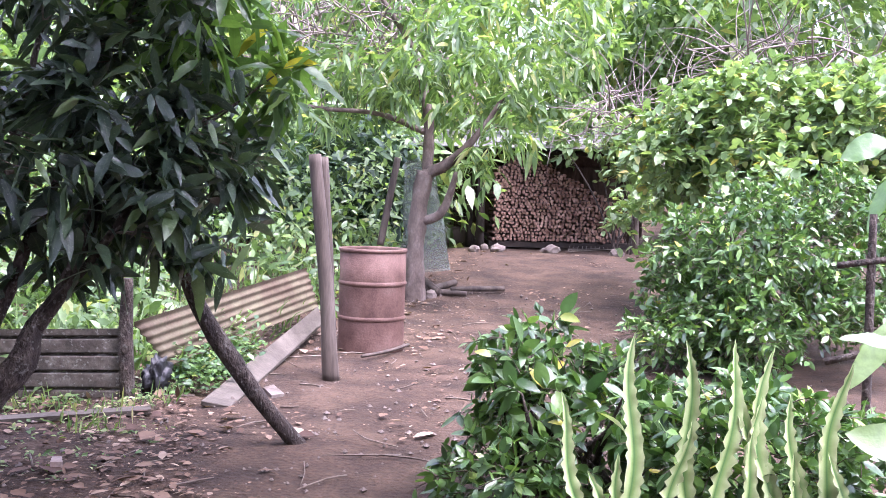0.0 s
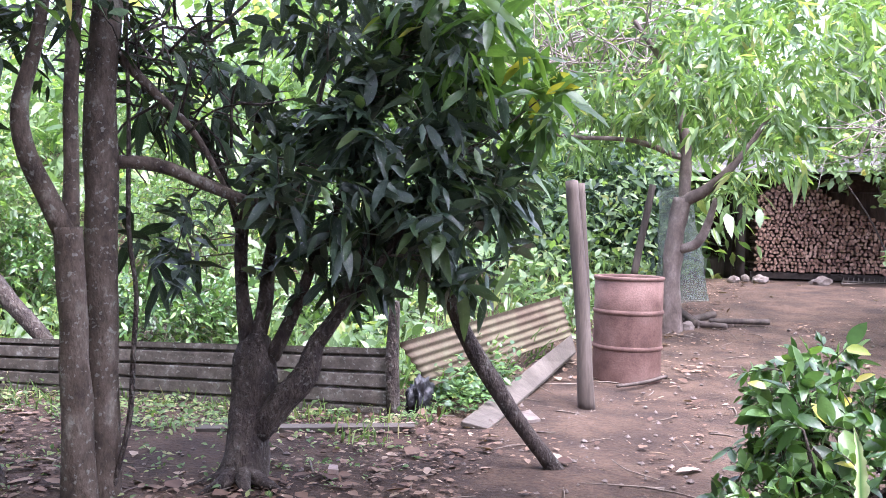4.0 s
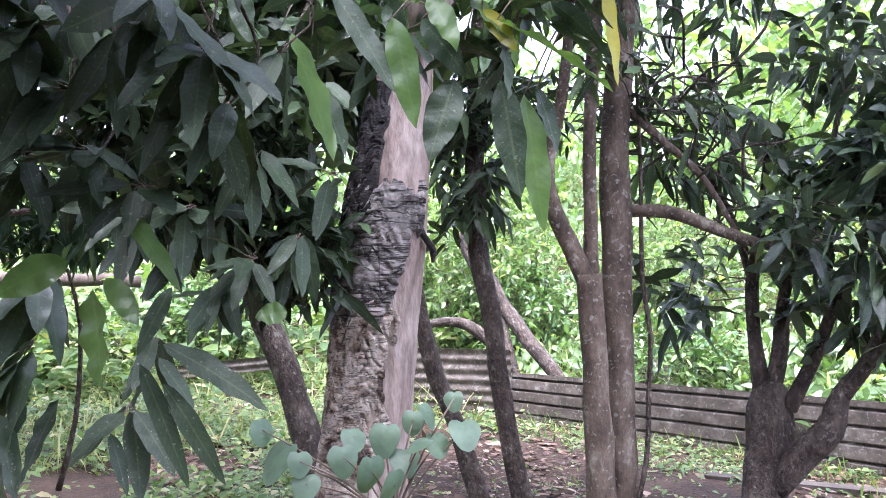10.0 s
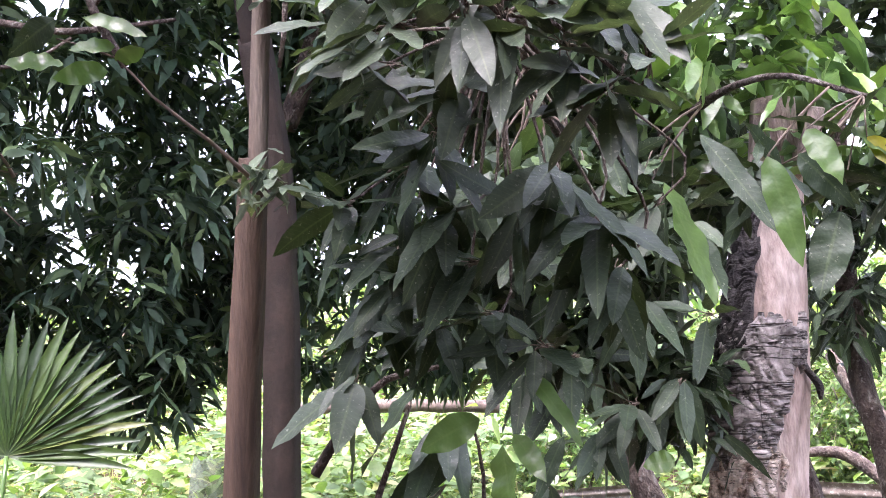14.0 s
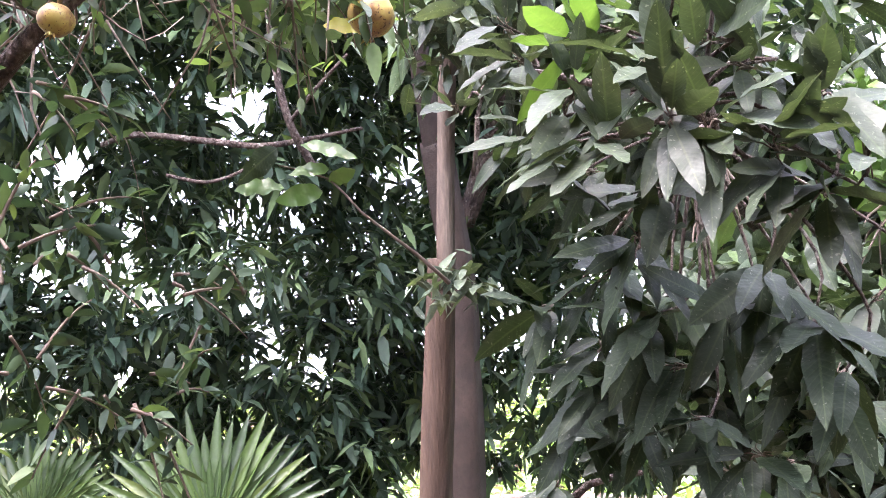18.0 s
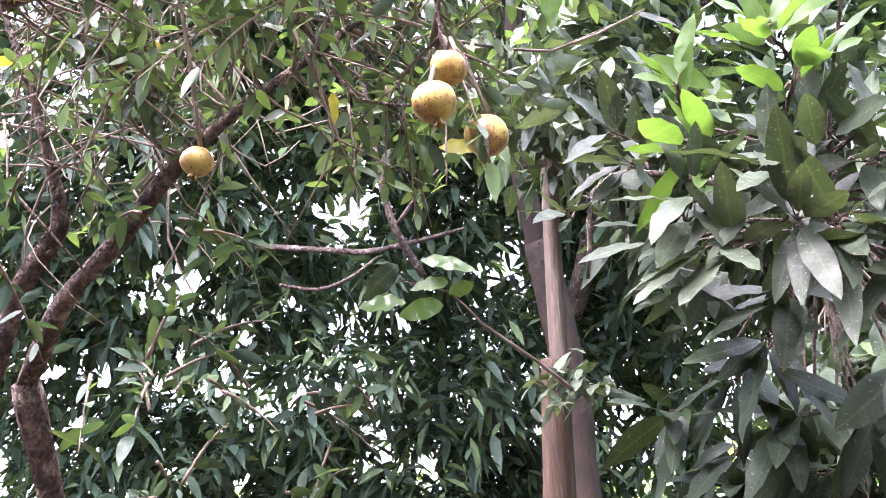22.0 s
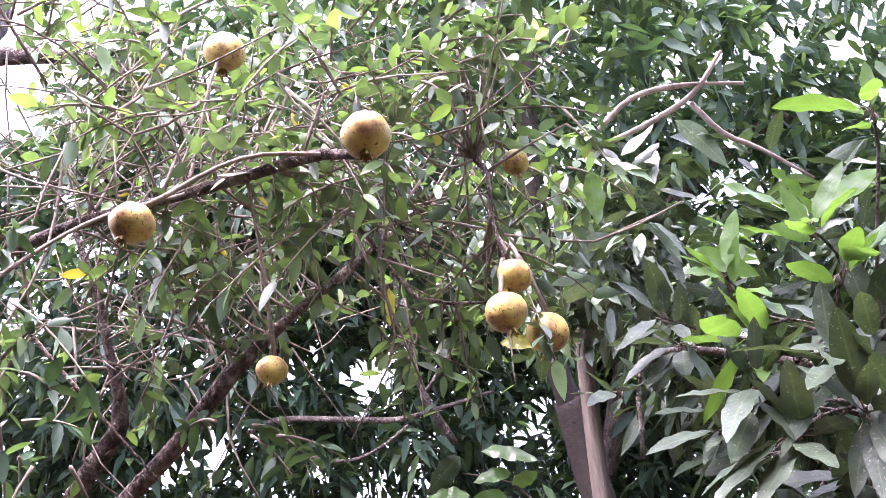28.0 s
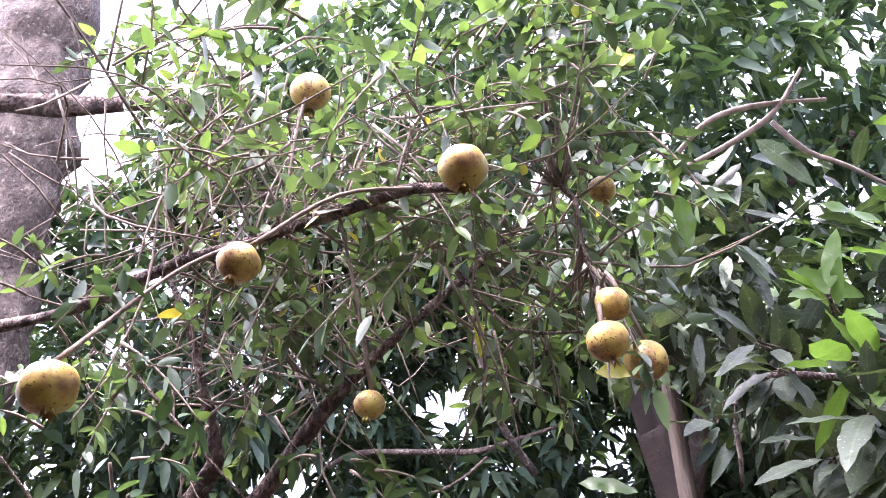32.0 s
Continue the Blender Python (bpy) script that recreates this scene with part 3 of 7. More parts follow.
tw2_limbs = [[(-2.940, 2.960, 1.490, 0.0312), (-2.770, 3.110, 1.480, 0.0314), (-2.610, 3.250, 1.400, 0.0289), (-2.460, 3.410, 1.330, 0.0213), (-2.320, 3.570, 1.350, 0.0108)],
             [(-2.940, 2.960, 2.010, 0.0312), (-2.830, 3.100, 1.830, 0.0211), (-2.690, 3.250, 1.630, 0.0160), (-2.560, 3.400, 1.290, 0.0094)]]
tw2 = tree("slender_tree", "straight slim tree trunk with a side branch and dark bark patches",
           [(-2.910, 2.960, -0.050, 0.0858), (-2.930, 2.960, 0.500, 0.0728), (-2.940, 2.950, 1.280, 0.0728), (-2.950, 2.950, 1.800, 0.0676), (-2.930, 2.970, 2.320, 0.0572), (-2.910, 3.000, 3.100, 0.0390)], tw2_limbs, BARK_SMOOTH, seed=25, knob=0.04)
mango_crown(tw2, rng, [(-2.98, 2.88, 2.02, 0.28, 0.40, 0.23, 0.83), (-2.79, 3.13, 1.94, 0.34, 0.40, 0.24, 0.75), (-2.89, 3.07, 2.49, 0.68, 0.60, 0.26, 0.78), (-2.69, 3.19, 1.34, 0.16, 0.20, 0.11, 0.72)], 60, 8, 0.13, 0.03, None, gap=0.35, droop=0.3, k=4)
# Last blob is added out of view to shade the yard mango.
mango_crown(tw, rng, [(-2.96, 2.78, 2.77, 1.05, 0.80, 0.28, 0.84), (-2.41, 3.65, 3.23, 0.97, 0.80, 0.25, 0.59), (-2.99, 3.23, 2.96, 1.11, 1.00, 0.32, 0.77), (-2.4, 2.5, 3.4, 0.9, 1.0, 0.35, 0.0)], 430, 8, 0.17, 0.05, None, gap=0.4)

# two leaning slim trees
sl = tree("slim_tree", "slim leaning tree with rough brown bark", [(-3.480, 2.880, -0.090, 0.0663), (-3.640, 2.850, 0.430, 0.0534), (-3.780, 2.860, 0.960, 0.0515), (-3.900, 2.860, 1.330, 0.0582), (-4.000, 2.900, 1.870, 0.0533), (-3.980, 2.910, 2.400, 0.0444), (-3.960, 2.940, 3.050, 0.0296)], [], BARK, seed=31)
mango_crown(sl, rng, [(-3.96, 2.81, 1.74, 0.17, 0.30, 0.29, 0.98), (-3.86, 2.88, 2.14, 0.35, 0.30, 0.20, 0.95), (-4.04, 2.75, 1.47, 0.12, 0.20, 0.12, 1.00)], 75, 8, 0.15, 0.04, None, k=4)
tree("slim_tree", "thin dark leaning tree trunk", [(-3.660, 2.750, -0.110, 0.0580), (-3.830, 2.700, 0.320, 0.0475), (-4.010, 2.640, 0.670, 0.0509), (-4.140, 2.610, 1.070, 0.0429), (-4.270, 2.590, 1.320, 0.0318), (-4.350, 2.530, 1.700, 0.0203)], [], BARK, seed=35)
# dark leaning trunk behind the burnt one; the near mango branches hang from it
near_limbs = [
    [(-4.490, 1.820, 1.010, 0.0651), (-4.050, 1.570, 1.620, 0.0447), (-3.220, 1.330, 2.050, 0.0295), (-2.400, 1.240, 2.110, 0.0148), (-1.920, 1.200, 2.050, 0.0083), (-1.670, 1.260, 1.920, 0.0051), (-1.510, 1.390, 1.830, 0.0056)],
    [(-3.220, 1.330, 2.050, 0.0253), (-2.430, 0.780, 2.110, 0.0174), (-1.850, 0.540, 2.130, 0.0138), (-1.590, 0.420, 1.940, 0.0074), (-1.420, 0.380, 1.960, 0.0052), (-1.300, 0.350, 1.920, 0.0048), (-1.220, 0.320, 1.840, 0.0035)],
    [(-1.850, 0.540, 2.130, 0.0100), (-1.860, 0.080, 2.230, 0.0075), (-1.910, 0.010, 2.000, 0.0044)],
]
lean = tree("mango_tree", "leaning dark mango tree with long branches of large glossy leaves",
            [(-4.150, 2.080, -0.100, 0.0926), (-4.270, 2.020, 0.310, 0.0790), (-4.410, 1.930, 0.720, 0.0740), (-4.470, 1.850, 0.950, 0.0711), (-4.490, 1.820, 1.070, 0.0681)], near_limbs, BARK, seed=40)
n_nodes = nodes_of(near_limbs, skip=0.4)
mango_crown(lean, rng, [(-2.48, 0.82, 1.61, 0.29, 0.35, 0.33, 1.29), (-2.41, 1.07, 1.71, 0.17, 0.30, 0.24, 1.18), (-2.59, 1.16, 1.32, 0.14, 0.30, 0.19, 1.18), (-2.21, 0.68, 1.75, 0.21, 0.30, 0.13, 1.32)], 230, 7, 0.118, 0.04, n_nodes, curl=(0.0, 0.3), k=8, droop=0.3, hang=0.4, spread=0.03, name="inner_leaves")
mango_crown(lean, rng, [(-2.38, 1.18, 1.25, 0.08, 0.12, 0.10, 1.14)], 12, 8, 0.12, 0.03, None, k=8, droop=0.5, name="side_leaves")
mango_crown(lean, rng, [(-3.11, 0.84, 2.54, 0.70, 0.60, 0.22, 1.34), (-2.78, 0.24, 2.97, 0.77, 0.60, 0.22, 1.48), (-3.18, 1.38, 2.30, 0.55, 0.50, 0.25, 1.18), (-2.94, 1.04, 2.67, 0.92, 0.80, 0.28, 1.26)], 300, 8, 0.16, 0.05, None, name="upper_leaves")
mango_crown(lean, rng, [(-2.79, 1.17, 2.06, 0.23, 0.30, 0.21, 1.18), (-3.16, 1.72, 2.10, 0.20, 0.30, 0.25, 1.09), (-3.18, 1.57, 1.96, 0.16, 0.30, 0.27, 1.11)], 85, 7, 0.15, 0.05, None, mat=MANGO_YARD, name="back_leaves")
# Mango leaves too; the brighter hedge colour stands in for light on them.
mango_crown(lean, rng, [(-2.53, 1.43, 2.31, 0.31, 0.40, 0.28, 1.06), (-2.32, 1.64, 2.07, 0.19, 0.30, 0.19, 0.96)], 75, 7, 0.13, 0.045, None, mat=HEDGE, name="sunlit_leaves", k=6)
mango_crown(lean, rng, [(-1.63, 1.32, 1.79, 0.12, 0.12, 0.05, 0.91), (-1.74, 1.10, 1.78, 0.08, 0.10, 0.05, 1.04)], 7, 7, 0.15, 0.042, n_nodes, k=8, droop=0.7, spread=0.02, apart=True)
mango_crown(lean, rng, [(-1.55, 1.32, 1.88, 0.13, 0.15, 0.06, 0.86)], 5, 6, 0.095, 0.036, n_nodes, mat=MANGO_YOUNG, k=8, droop=0.2, spread=0.02, apart=True)
mango_crown(lean, rng, [(-2.35, 0.03, 2.79, 0.20, 0.30, 0.28, 1.51), (-2.36, -0.04, 2.71, 0.14, 0.25, 0.20, 1.56), (-2.72, 0.00, 1.92, 0.11, 0.15, 0.07, 1.55)], 60, 8, 0.11, 0.036, None, k=5, droop=0.35, name="middle_leaves", mat=MANGO_PALE)


def single_leaves(rows, mat, facing, owner=None):
    """Large leaves that hang apart: stalk end, tip and width of each."""
    for k, (a, b, w) in enumerate(rows):
        a, b = np.array([a]), np.array([b])
        n = unit(np.array([facing]) + rng.normal(size=(1, 3)) * 0.35)
        L = float(np.linalg.norm(b - a))
        V, F = blades(a, b - a + np.array([[0, 0, 0.12 * L]]), n, L, w, 0.12, 12, 0.22, 0.085, 0.85, rng)
        lf = fast("leaf", V, F, mat, owner or lean, uv=blade_uv(1, 12))
        q = n_nodes[np.linalg.norm(n_nodes - (a[0] + (0, 0, 0.05)), axis=1).argmin()]
        if owner is None and np.linalg.norm(q - a[0]) < 0.3:
            limb("leaf_stalk", [(*q, 0.003), (*((q + a[0]) / 2 + (0, 0, 0.01)), 0.0022), (*a[0], 0.0016)], TWIG, lf, 5, 0.05, 0)


def rosette(hub, way, count, length, mat, seed, droop=0.35, owner=None):
    """The leaves at one shoot end, each a part, standing round the shoot and drooping."""
    owner = owner or lean
    r = np.random.default_rng(seed)
    hub, way = np.array(hub), unit(np.array(way) + r.normal(size=3) * 0.25)
    a = unit(np.cross(way, r.normal(size=3)))
    b = np.cross(way, a)
    turn = np.arange(count) * 2.4 + r.normal(size=count) * 0.3
    open_ = r.uniform(0.45, 1.25, count)
    Dr = way * np.cos(open_)[:, None] + (a * np.cos(turn)[:, None] + b * np.sin(turn)[:, None]) * np.sin(open_)[:, None]
    Dr = unit(Dr + np.array([0, 0, -1.0]) * droop * r.uniform(0.5, 1.4, (count, 1)))
    N = unit(np.array([0.45, -0.05, 0.8]) + r.normal(size=(count, 3)) * 0.3)
    L = length * r.uniform(0.65, 1.2, count)
    base = hub + way * r.uniform(-0.05, 0.01, (count, 1)) + Dr * 0.018
    V, F = blades(base, Dr, N, L, L * r.uniform(0.27, 0.36, count), r.uniform(-0.05, 0.28, count), 9, 0.18, 0.05, 0.82, r)
    m, f = 3 * 8 + 2, 4 * 9 - 4
    fruit_at = np.array((-1.297, -0.171, 2.057))
    sight = unit(np.array((0.0, 0.0, 1.4)) - fruit_at)
    for i in range(count):
        d = (base[i] + Dr[i] * L[i] * 0.5) - fruit_at
        if np.linalg.norm(d - max(0.0, d @ sight) * sight) < 0.09:
            continue
        lf = fast("leaf", V[i * m:(i + 1) * m], F[:f], mat, owner, uv=blade_uv(1, 9))
        limb("leaf_stalk", [(*(hub - way * 0.03), 0.0016), (*((hub + base[i]) / 2), 0.0013), (*base[i], 0.0012)], TWIG, lf, 4, 0.05, 0)
    back = hub - way * 0.1 + np.array([0, 0, 0.03])
    q = n_nodes[np.linalg.norm(n_nodes - back, axis=1).argmin()]
    far = np.linalg.norm(q - hub)
    if far < 0.55:
        limb("shoot", [(*hub, 0.0022), (*back, 0.003), (*((back * 0.4 + q * 0.6) + np.array([0, 0, 0.03])), 0.0036), (*q, 0.004)], BARK, owner, 6, 0.04, 0.1)


LEFT_DOWN, DOWN, TOWARDS = (0.5, -0.7, 0.0), (0.25, -0.25, -0.7), (0.7, -0.2, 0.25)
for _k, _h in enumerate(((-1.20, 0.32, 1.83), (-1.16, 0.39, 1.78), (-1.33, 0.23, 1.97), (-1.53, 0.14, 1.97), (-1.22, 0.28, 1.95), (-1.24, 0.39, 1.94), (-1.18, 0.48, 1.87), (-1.54, 0.20, 1.88), (-1.18, 0.46, 1.72), (-1.14, 0.51, 1.77), (-1.65, 0.10, 2.16), (-1.38, 0.29, 1.80))):
    rosette(_h, LEFT_DOWN if _k % 3 else TOWARDS, 9, 0.135, MANGO_PALE, 600 + _k, 0.3)
for _k, _h in enumerate(((-1.26, 0.14, 1.91), (-1.18, 0.24, 1.91), (-1.15, 0.25, 1.82), (-1.55, 0.06, 2.18), (-1.80, -0.03, 2.13), (-1.23, 0.16, 1.82), (-1.43, 0.11, 1.90), (-1.23, 0.32, 2.00))):
    rosette(_h, LEFT_DOWN if _k % 2 else TOWARDS, 7, 0.12, MANGO_PALE, 620 + _k, 0.3)
for _k, _h in enumerate(((-1.18, 0.26, 2.14), (-1.32, 0.15, 2.14), (-1.05, 0.36, 2.27), (-1.20, 0.30, 2.07), (-1.28, 0.15, 2.00))):
    rosette(_h, (0.4, -0.3, 0.5), 7, 0.12, MANGO_YOUNG, 640 + _k, 0.1)
for _k, _h in enumerate(((-1.53, 0.30, 1.61), (-1.58, 0.24, 1.70), (-1.46, 0.27, 1.74), (-1.58, 0.35, 1.53), (-1.45, 0.41, 1.61), (-1.37, 0.45, 1.65), (-1.66, 0.22, 1.51), (-1.63, 0.40, 1.44), (-1.36, 0.51, 1.57), (-1.41, 0.55, 1.48), (-1.70, 0.31, 1.44), (-1.56, 0.47, 1.38))):
    rosette(_h, DOWN if _k in (5, 8, 9) else LEFT_DOWN, 9, 0.145, MANGO, 660 + _k, 0.28)
for _k, _h in enumerate(((-1.69, 0.63, 1.59), (-1.78, 0.74, 1.45), (-1.92, 0.66, 1.37), (-1.68, 0.76, 1.66), (-1.86, 0.52, 1.35), (-1.93, 0.91, 1.29), (-1.97, 0.82, 1.26), (-2.00, 0.75, 1.18), (-1.84, 0.33, 1.42), (-1.80, 0.20, 1.44), (-1.98, 1.02, 1.47), (-1.68, 0.24, 1.57), (-1.67, 0.13, 1.65), (-1.64, 0.37, 1.67))):
    rosette(_h, DOWN if _k % 2 else LEFT_DOWN, 8, 0.135, MANGO, 680 + _k, 0.35)

SIDE_A, SIDE_B = (0.65, -0.55, 0.5), (0.9, -0.25, 0.45)
single_leaves([((-1.67, 1.18, 1.66), (-1.67, 1.12, 1.49), 0.083), ((-1.62, 1.27, 1.66), (-1.58, 1.29, 1.42), 0.073), ((-1.60, 1.36, 1.65), (-1.56, 1.38, 1.51), 0.051), ((-1.81, 0.91, 1.64), (-1.76, 0.95, 1.49), 0.058), ((-1.96, 0.63, 1.89), (-1.93, 0.63, 1.72), 0.053), ((-1.75, 0.91, 1.84), (-1.67, 1.01, 1.63), 0.056), ((-1.70, 1.11, 1.79), (-1.64, 1.18, 1.67), 0.063), ((-1.89, 0.75, 1.85), (-1.85, 0.77, 1.73), 0.055), ((-1.78, 1.07, 1.78), (-1.75, 1.08, 1.65), 0.051)], MANGO, SIDE_A)
single_leaves([((-1.60, 1.32, 1.63), (-1.56, 1.34, 1.35), 0.068), ((-1.58, 1.23, 1.78), (-1.45, 1.43, 1.63), 0.090), ((-1.69, 1.03, 1.78), (-1.65, 1.06, 1.56), 0.068), ((-1.79, 0.84, 1.74), (-1.73, 0.90, 1.49), 0.078), ((-1.65, 1.10, 1.83), (-1.60, 1.13, 1.71), 0.061), ((-1.58, 1.33, 1.86), (-1.50, 1.42, 1.75), 0.063), ((-1.65, 1.20, 1.84), (-1.58, 1.27, 1.74), 0.058)], MANGO_YOUNG, SIDE_A)
single_leaves([((-1.47, 1.44, 1.89), (-1.44, 1.45, 1.66), 0.034), ((-1.62, 1.22, 1.81), (-1.57, 1.27, 1.72), 0.042)], YELLOWED, SIDE_A)
single_leaves([((-1.578, 0.364, 1.251), (-1.605, 0.267, 1.198), 0.058), ((-1.561, 0.399, 1.207), (-1.534, 0.408, 1.058), 0.073), ((-1.534, 0.434, 1.339), (-1.473, 0.505, 1.216), 0.036), ((-1.552, 0.417, 1.225), (-1.499, 0.452, 1.154), 0.040), ((-1.85, 0.86, 1.14), (-1.86, 0.79, 1.13), 0.050)], MANGO_YOUNG, SIDE_B)
single_leaves([((-1.97, 0.31, 1.30), (-2.00, 0.21, 1.13), 0.072), ((-1.96, 0.35, 1.06), (-1.95, 0.31, 0.84), 0.075), ((-1.96, 0.40, 1.16), (-2.01, 0.26, 1.04), 0.070), ((-1.666, 0.540, 1.102), (-1.561, 0.690, 0.987), 0.051), ((-1.614, 0.487, 1.075), (-1.561, 0.549, 0.882), 0.036), ((-1.596, 0.522, 1.040), (-1.534, 0.602, 0.882), 0.038), ((-1.82, 0.60, 1.20), (-1.82, 0.54, 1.08), 0.036), ((-1.98, 0.42, 0.97), (-1.99, 0.36, 0.82), 0.048), ((-2.06, 0.26, 1.04), (-2.02, 0.28, 0.91), 0.048), ((-1.93, 0.51, 0.90), (-1.89, 0.53, 0.79), 0.032)], MANGO, SIDE_B)
for _k, _h in enumerate(((-1.93, 0.37, 1.22), (-1.91, 0.17, 1.31), (-1.92, 0.35, 1.08), (-2.02, 0.62, 1.06), (-1.88, 0.27, 0.95), (-1.97, 0.55, 0.93))):
    rosette(_h, (0.2, -0.2, -0.8), 5, 0.17, MANGO_PALE if _k % 2 else MANGO_YARD, 700 + _k, 0.6)
limb("limb", [(-2.012, 0.100, 1.122, 0.0120), (-1.965, 0.165, 1.233, 0.0100), (-1.909, 0.240, 1.322, 0.0080), (-1.894, 0.352, 1.347, 0.0060)], BARK, lean, 7, 0.05, 0.12, 45)
limb("limb", [(-1.971, 0.105, 0.845, 0.0110), (-1.971, 0.191, 0.968, 0.0090), (-1.953, 0.238, 1.100, 0.0070), (-1.905, 0.291, 1.268, 0.0050)], BARK, lean, 7, 0.05, 0.12, 45)
limb("limb", [(-1.928, 0.412, 0.799, 0.0060), (-1.902, 0.438, 0.939, 0.0050), (-1.874, 0.440, 1.123, 0.0040), (-1.845, 0.410, 1.237, 0.0030)], BARK, lean, 7, 0.05, 0.12, 45)
# green sprig in front of the canopy, pale broad leaves above the spotted ones
SIDE_C = (0.9, 0.1, 0.3)
limb("limb", [(-1.738, -0.046, 1.714, 0.0043), (-1.684, -0.112, 1.762, 0.0037), (-1.624, -0.214, 1.828, 0.0027), (-1.606, -0.274, 1.888, 0.0023), (-1.594, -0.370, 1.912, 0.0014)], TWIG, lean, 6, 0.05, 0.1, 44)
single_leaves([((-1.582, -0.328, 1.948), (-1.576, -0.220, 1.918), 0.035), ((-1.606, -0.358, 1.870), (-1.588, -0.448, 1.858), 0.046), ((-1.600, -0.274, 1.906), (-1.582, -0.346, 1.888), 0.033), ((-1.606, -0.274, 1.882), (-1.582, -0.220, 1.900), 0.035), ((-1.612, -0.286, 1.864), (-1.594, -0.370, 1.840), 0.042)], HEDGE, SIDE_C)
single_leaves([((-1.582, -0.370, 1.942), (-1.582, -0.436, 1.876), 0.046)], MANGO, SIDE_C)

# burnt pale trunk
DEADWOOD = surface("pale_dead_wood", [(0.3, (0.161, 0.115, 0.092)), (0.45, (0.299, 0.23, 0.1932)), (0.64, (0.46, 0.3852, 0.3335))], 9, 45, 0.85, 1.0, (1, 1, 0.35), stain=0.9)


def cracked(name, stops, scale, wide, rough=0.85):
    """Crusted bark: level wrinkles and upright cracks between grey plates."""
    m, n, l, b = material(name)
    tone, grain = noise_tex(n, l, scale * 1.3, 5), noise_tex(n, l, 90, 3)
    col = ramp(n, stops)
    l.new(tone.outputs["Fac"], col.inputs["Fac"])
    base = col.outputs["Color"]
    soft = ramp(n, [(0.3, (0.6, 0.6, 0.6)), (0.65, (1.1, 1.1, 1.1))])
    l.new(grain.outputs["Fac"], soft.inputs["Fac"])
    base = mixed(n, l, "MULTIPLY", 0.8, base, soft.outputs["Color"])
    for stretch, sc, w, dark in (((1, 1, 7.5), scale, wide, 0.3), ((2.2, 2.2, 0.8), scale * 0.6, wide * 0.2, 0.6), ((1, 1, 5.0), scale * 2.6, wide * 0.5, 0.65)):
        t = noise_tex(n, l, sc, 3, stretch, 0.55)
        d, a = n.new("ShaderNodeMath"), n.new("ShaderNodeMath")
        d.operation, a.operation = "SUBTRACT", "ABSOLUTE"
        d.inputs[1].default_value = 0.5
        l.new(t.outputs["Fac"], d.inputs[0])
        l.new(d.outputs[0], a.inputs[0])
        k = ramp(n, [(w * 0.15, (dark, dark, dark)), (w, (1, 1, 1))])
        l.new(a.outputs[0], k.inputs["Fac"])
        base = mixed(n, l, "MULTIPLY", 1.0, base, k.outputs["Color"])
        bump(n, l, b, k.outputs["Color"], 0.9, 0.02)
    bump(n, l, b, grain.outputs["Fac"], 0.5, 0.006)
    l.new(base, b.inputs["Base Color"])
    b.inputs["Roughness"].default_value = rough
    return m


CHAR = cracked("charred_cracked_bark", [(0.36, (0.117, 0.1066, 0.0988)), (0.5, (0.26, 0.2405, 0.2236)), (0.64, (0.442, 0.4095, 0.377))], 3.2, 0.035)
BLACK = surface("soot_black_bark", [(0.3, (0.012, 0.011, 0.011)), (0.7, (0.06, 0.054, 0.05))], 14, 60, 0.9, 0.8, (1, 1, 2))
FLAKE = cracked("flaking_brown_bark", [(0.37, (0.06, 0.042, 0.032)), (0.43, (0.24, 0.175, 0.13)), (0.48, (0.44, 0.37, 0.3)), (0.6, (0.56, 0.5, 0.43))], 11, 0.022)
BURNT_LINE = [(-2.445, 1.350, 0.040, 0.1574), (-2.435, 1.360, 0.490, 0.1403), (-2.415, 1.380, 0.810, 0.1300), (-2.405, 1.400, 1.150, 0.1283), (-2.385, 1.420, 1.400, 0.1214), (-2.365, 1.450, 1.700, 0.0958), (-2.355, 1.470, 1.900, 0.0787), (-2.345, 1.480, 2.140, 0.0633)]
burnt = tree("burnt_tree", "pale dead tree trunk with charred wrinkled bark peeling off", BURNT_LINE,
             [[(-2.320, 1.490, 1.900, 0.0342), (-2.240, 1.510, 1.960, 0.0285), (-2.180, 1.510, 2.070, 0.0214)]], DEADWOOD, sides=40, knob=0.035, seed=50)


def bark_plate(name, line, h0, h1, a0, a1, lift, wrinkle, mat, parent, label, seed, taper=0.0):
    """A crust of bark over part of a trunk: between heights h0, h1 and angles a0, a1, with a ragged edge and level wrinkles."""
    P = resample(line, 0.004)
    P = P[(P[:, 2] > h0) & (P[:, 2] < h1)]
    na = 110
    V, F = [], []
    for i, (x, y, z, r) in enumerate(P):
        for j in range(na + 1):
            a = a0 - 0.35 + (a1 - a0 + 0.7) * j / na
            rag = 0.75 * noise.noise(Vector((a * 2.5, z * 7, seed))) + 0.55 * noise.noise(Vector((a * 8, z * 20, seed)))
            m = min((z - h0) / 0.12, (h1 - z) / 0.1, (a - a0) / 0.4, (a1 - taper * (h1 - z) / (h1 - h0) - a) / 0.4) + rag
            ripple = noise.noise(Vector((a * 1.6, z * 27 + 3.0 * noise.noise(Vector((a * 2, z * 5, 1))), seed)))
            ripple = (0.6 - max(0.0, 1 - abs(ripple) * 7) * 1.6) * wrinkle + noise.noise(Vector((a * 7, z * 30, seed))) * wrinkle * 0.6
            up = max(0.0, min(1.0, m / 0.25))
            rr = r * 1.02 + (lift + ripple) * up - 0.022 * (1 - up)
            V.append((x + rr * math.cos(a), y + rr * math.sin(a), z))
    n = na + 1
    for i in range(len(P) - 1):
        for j in range(na):
            F.append((i * n + j, i * n + j + 1, (i + 1) * n + j + 1, (i + 1) * n + j))
    return fast(name, V, F, mat, parent, label)


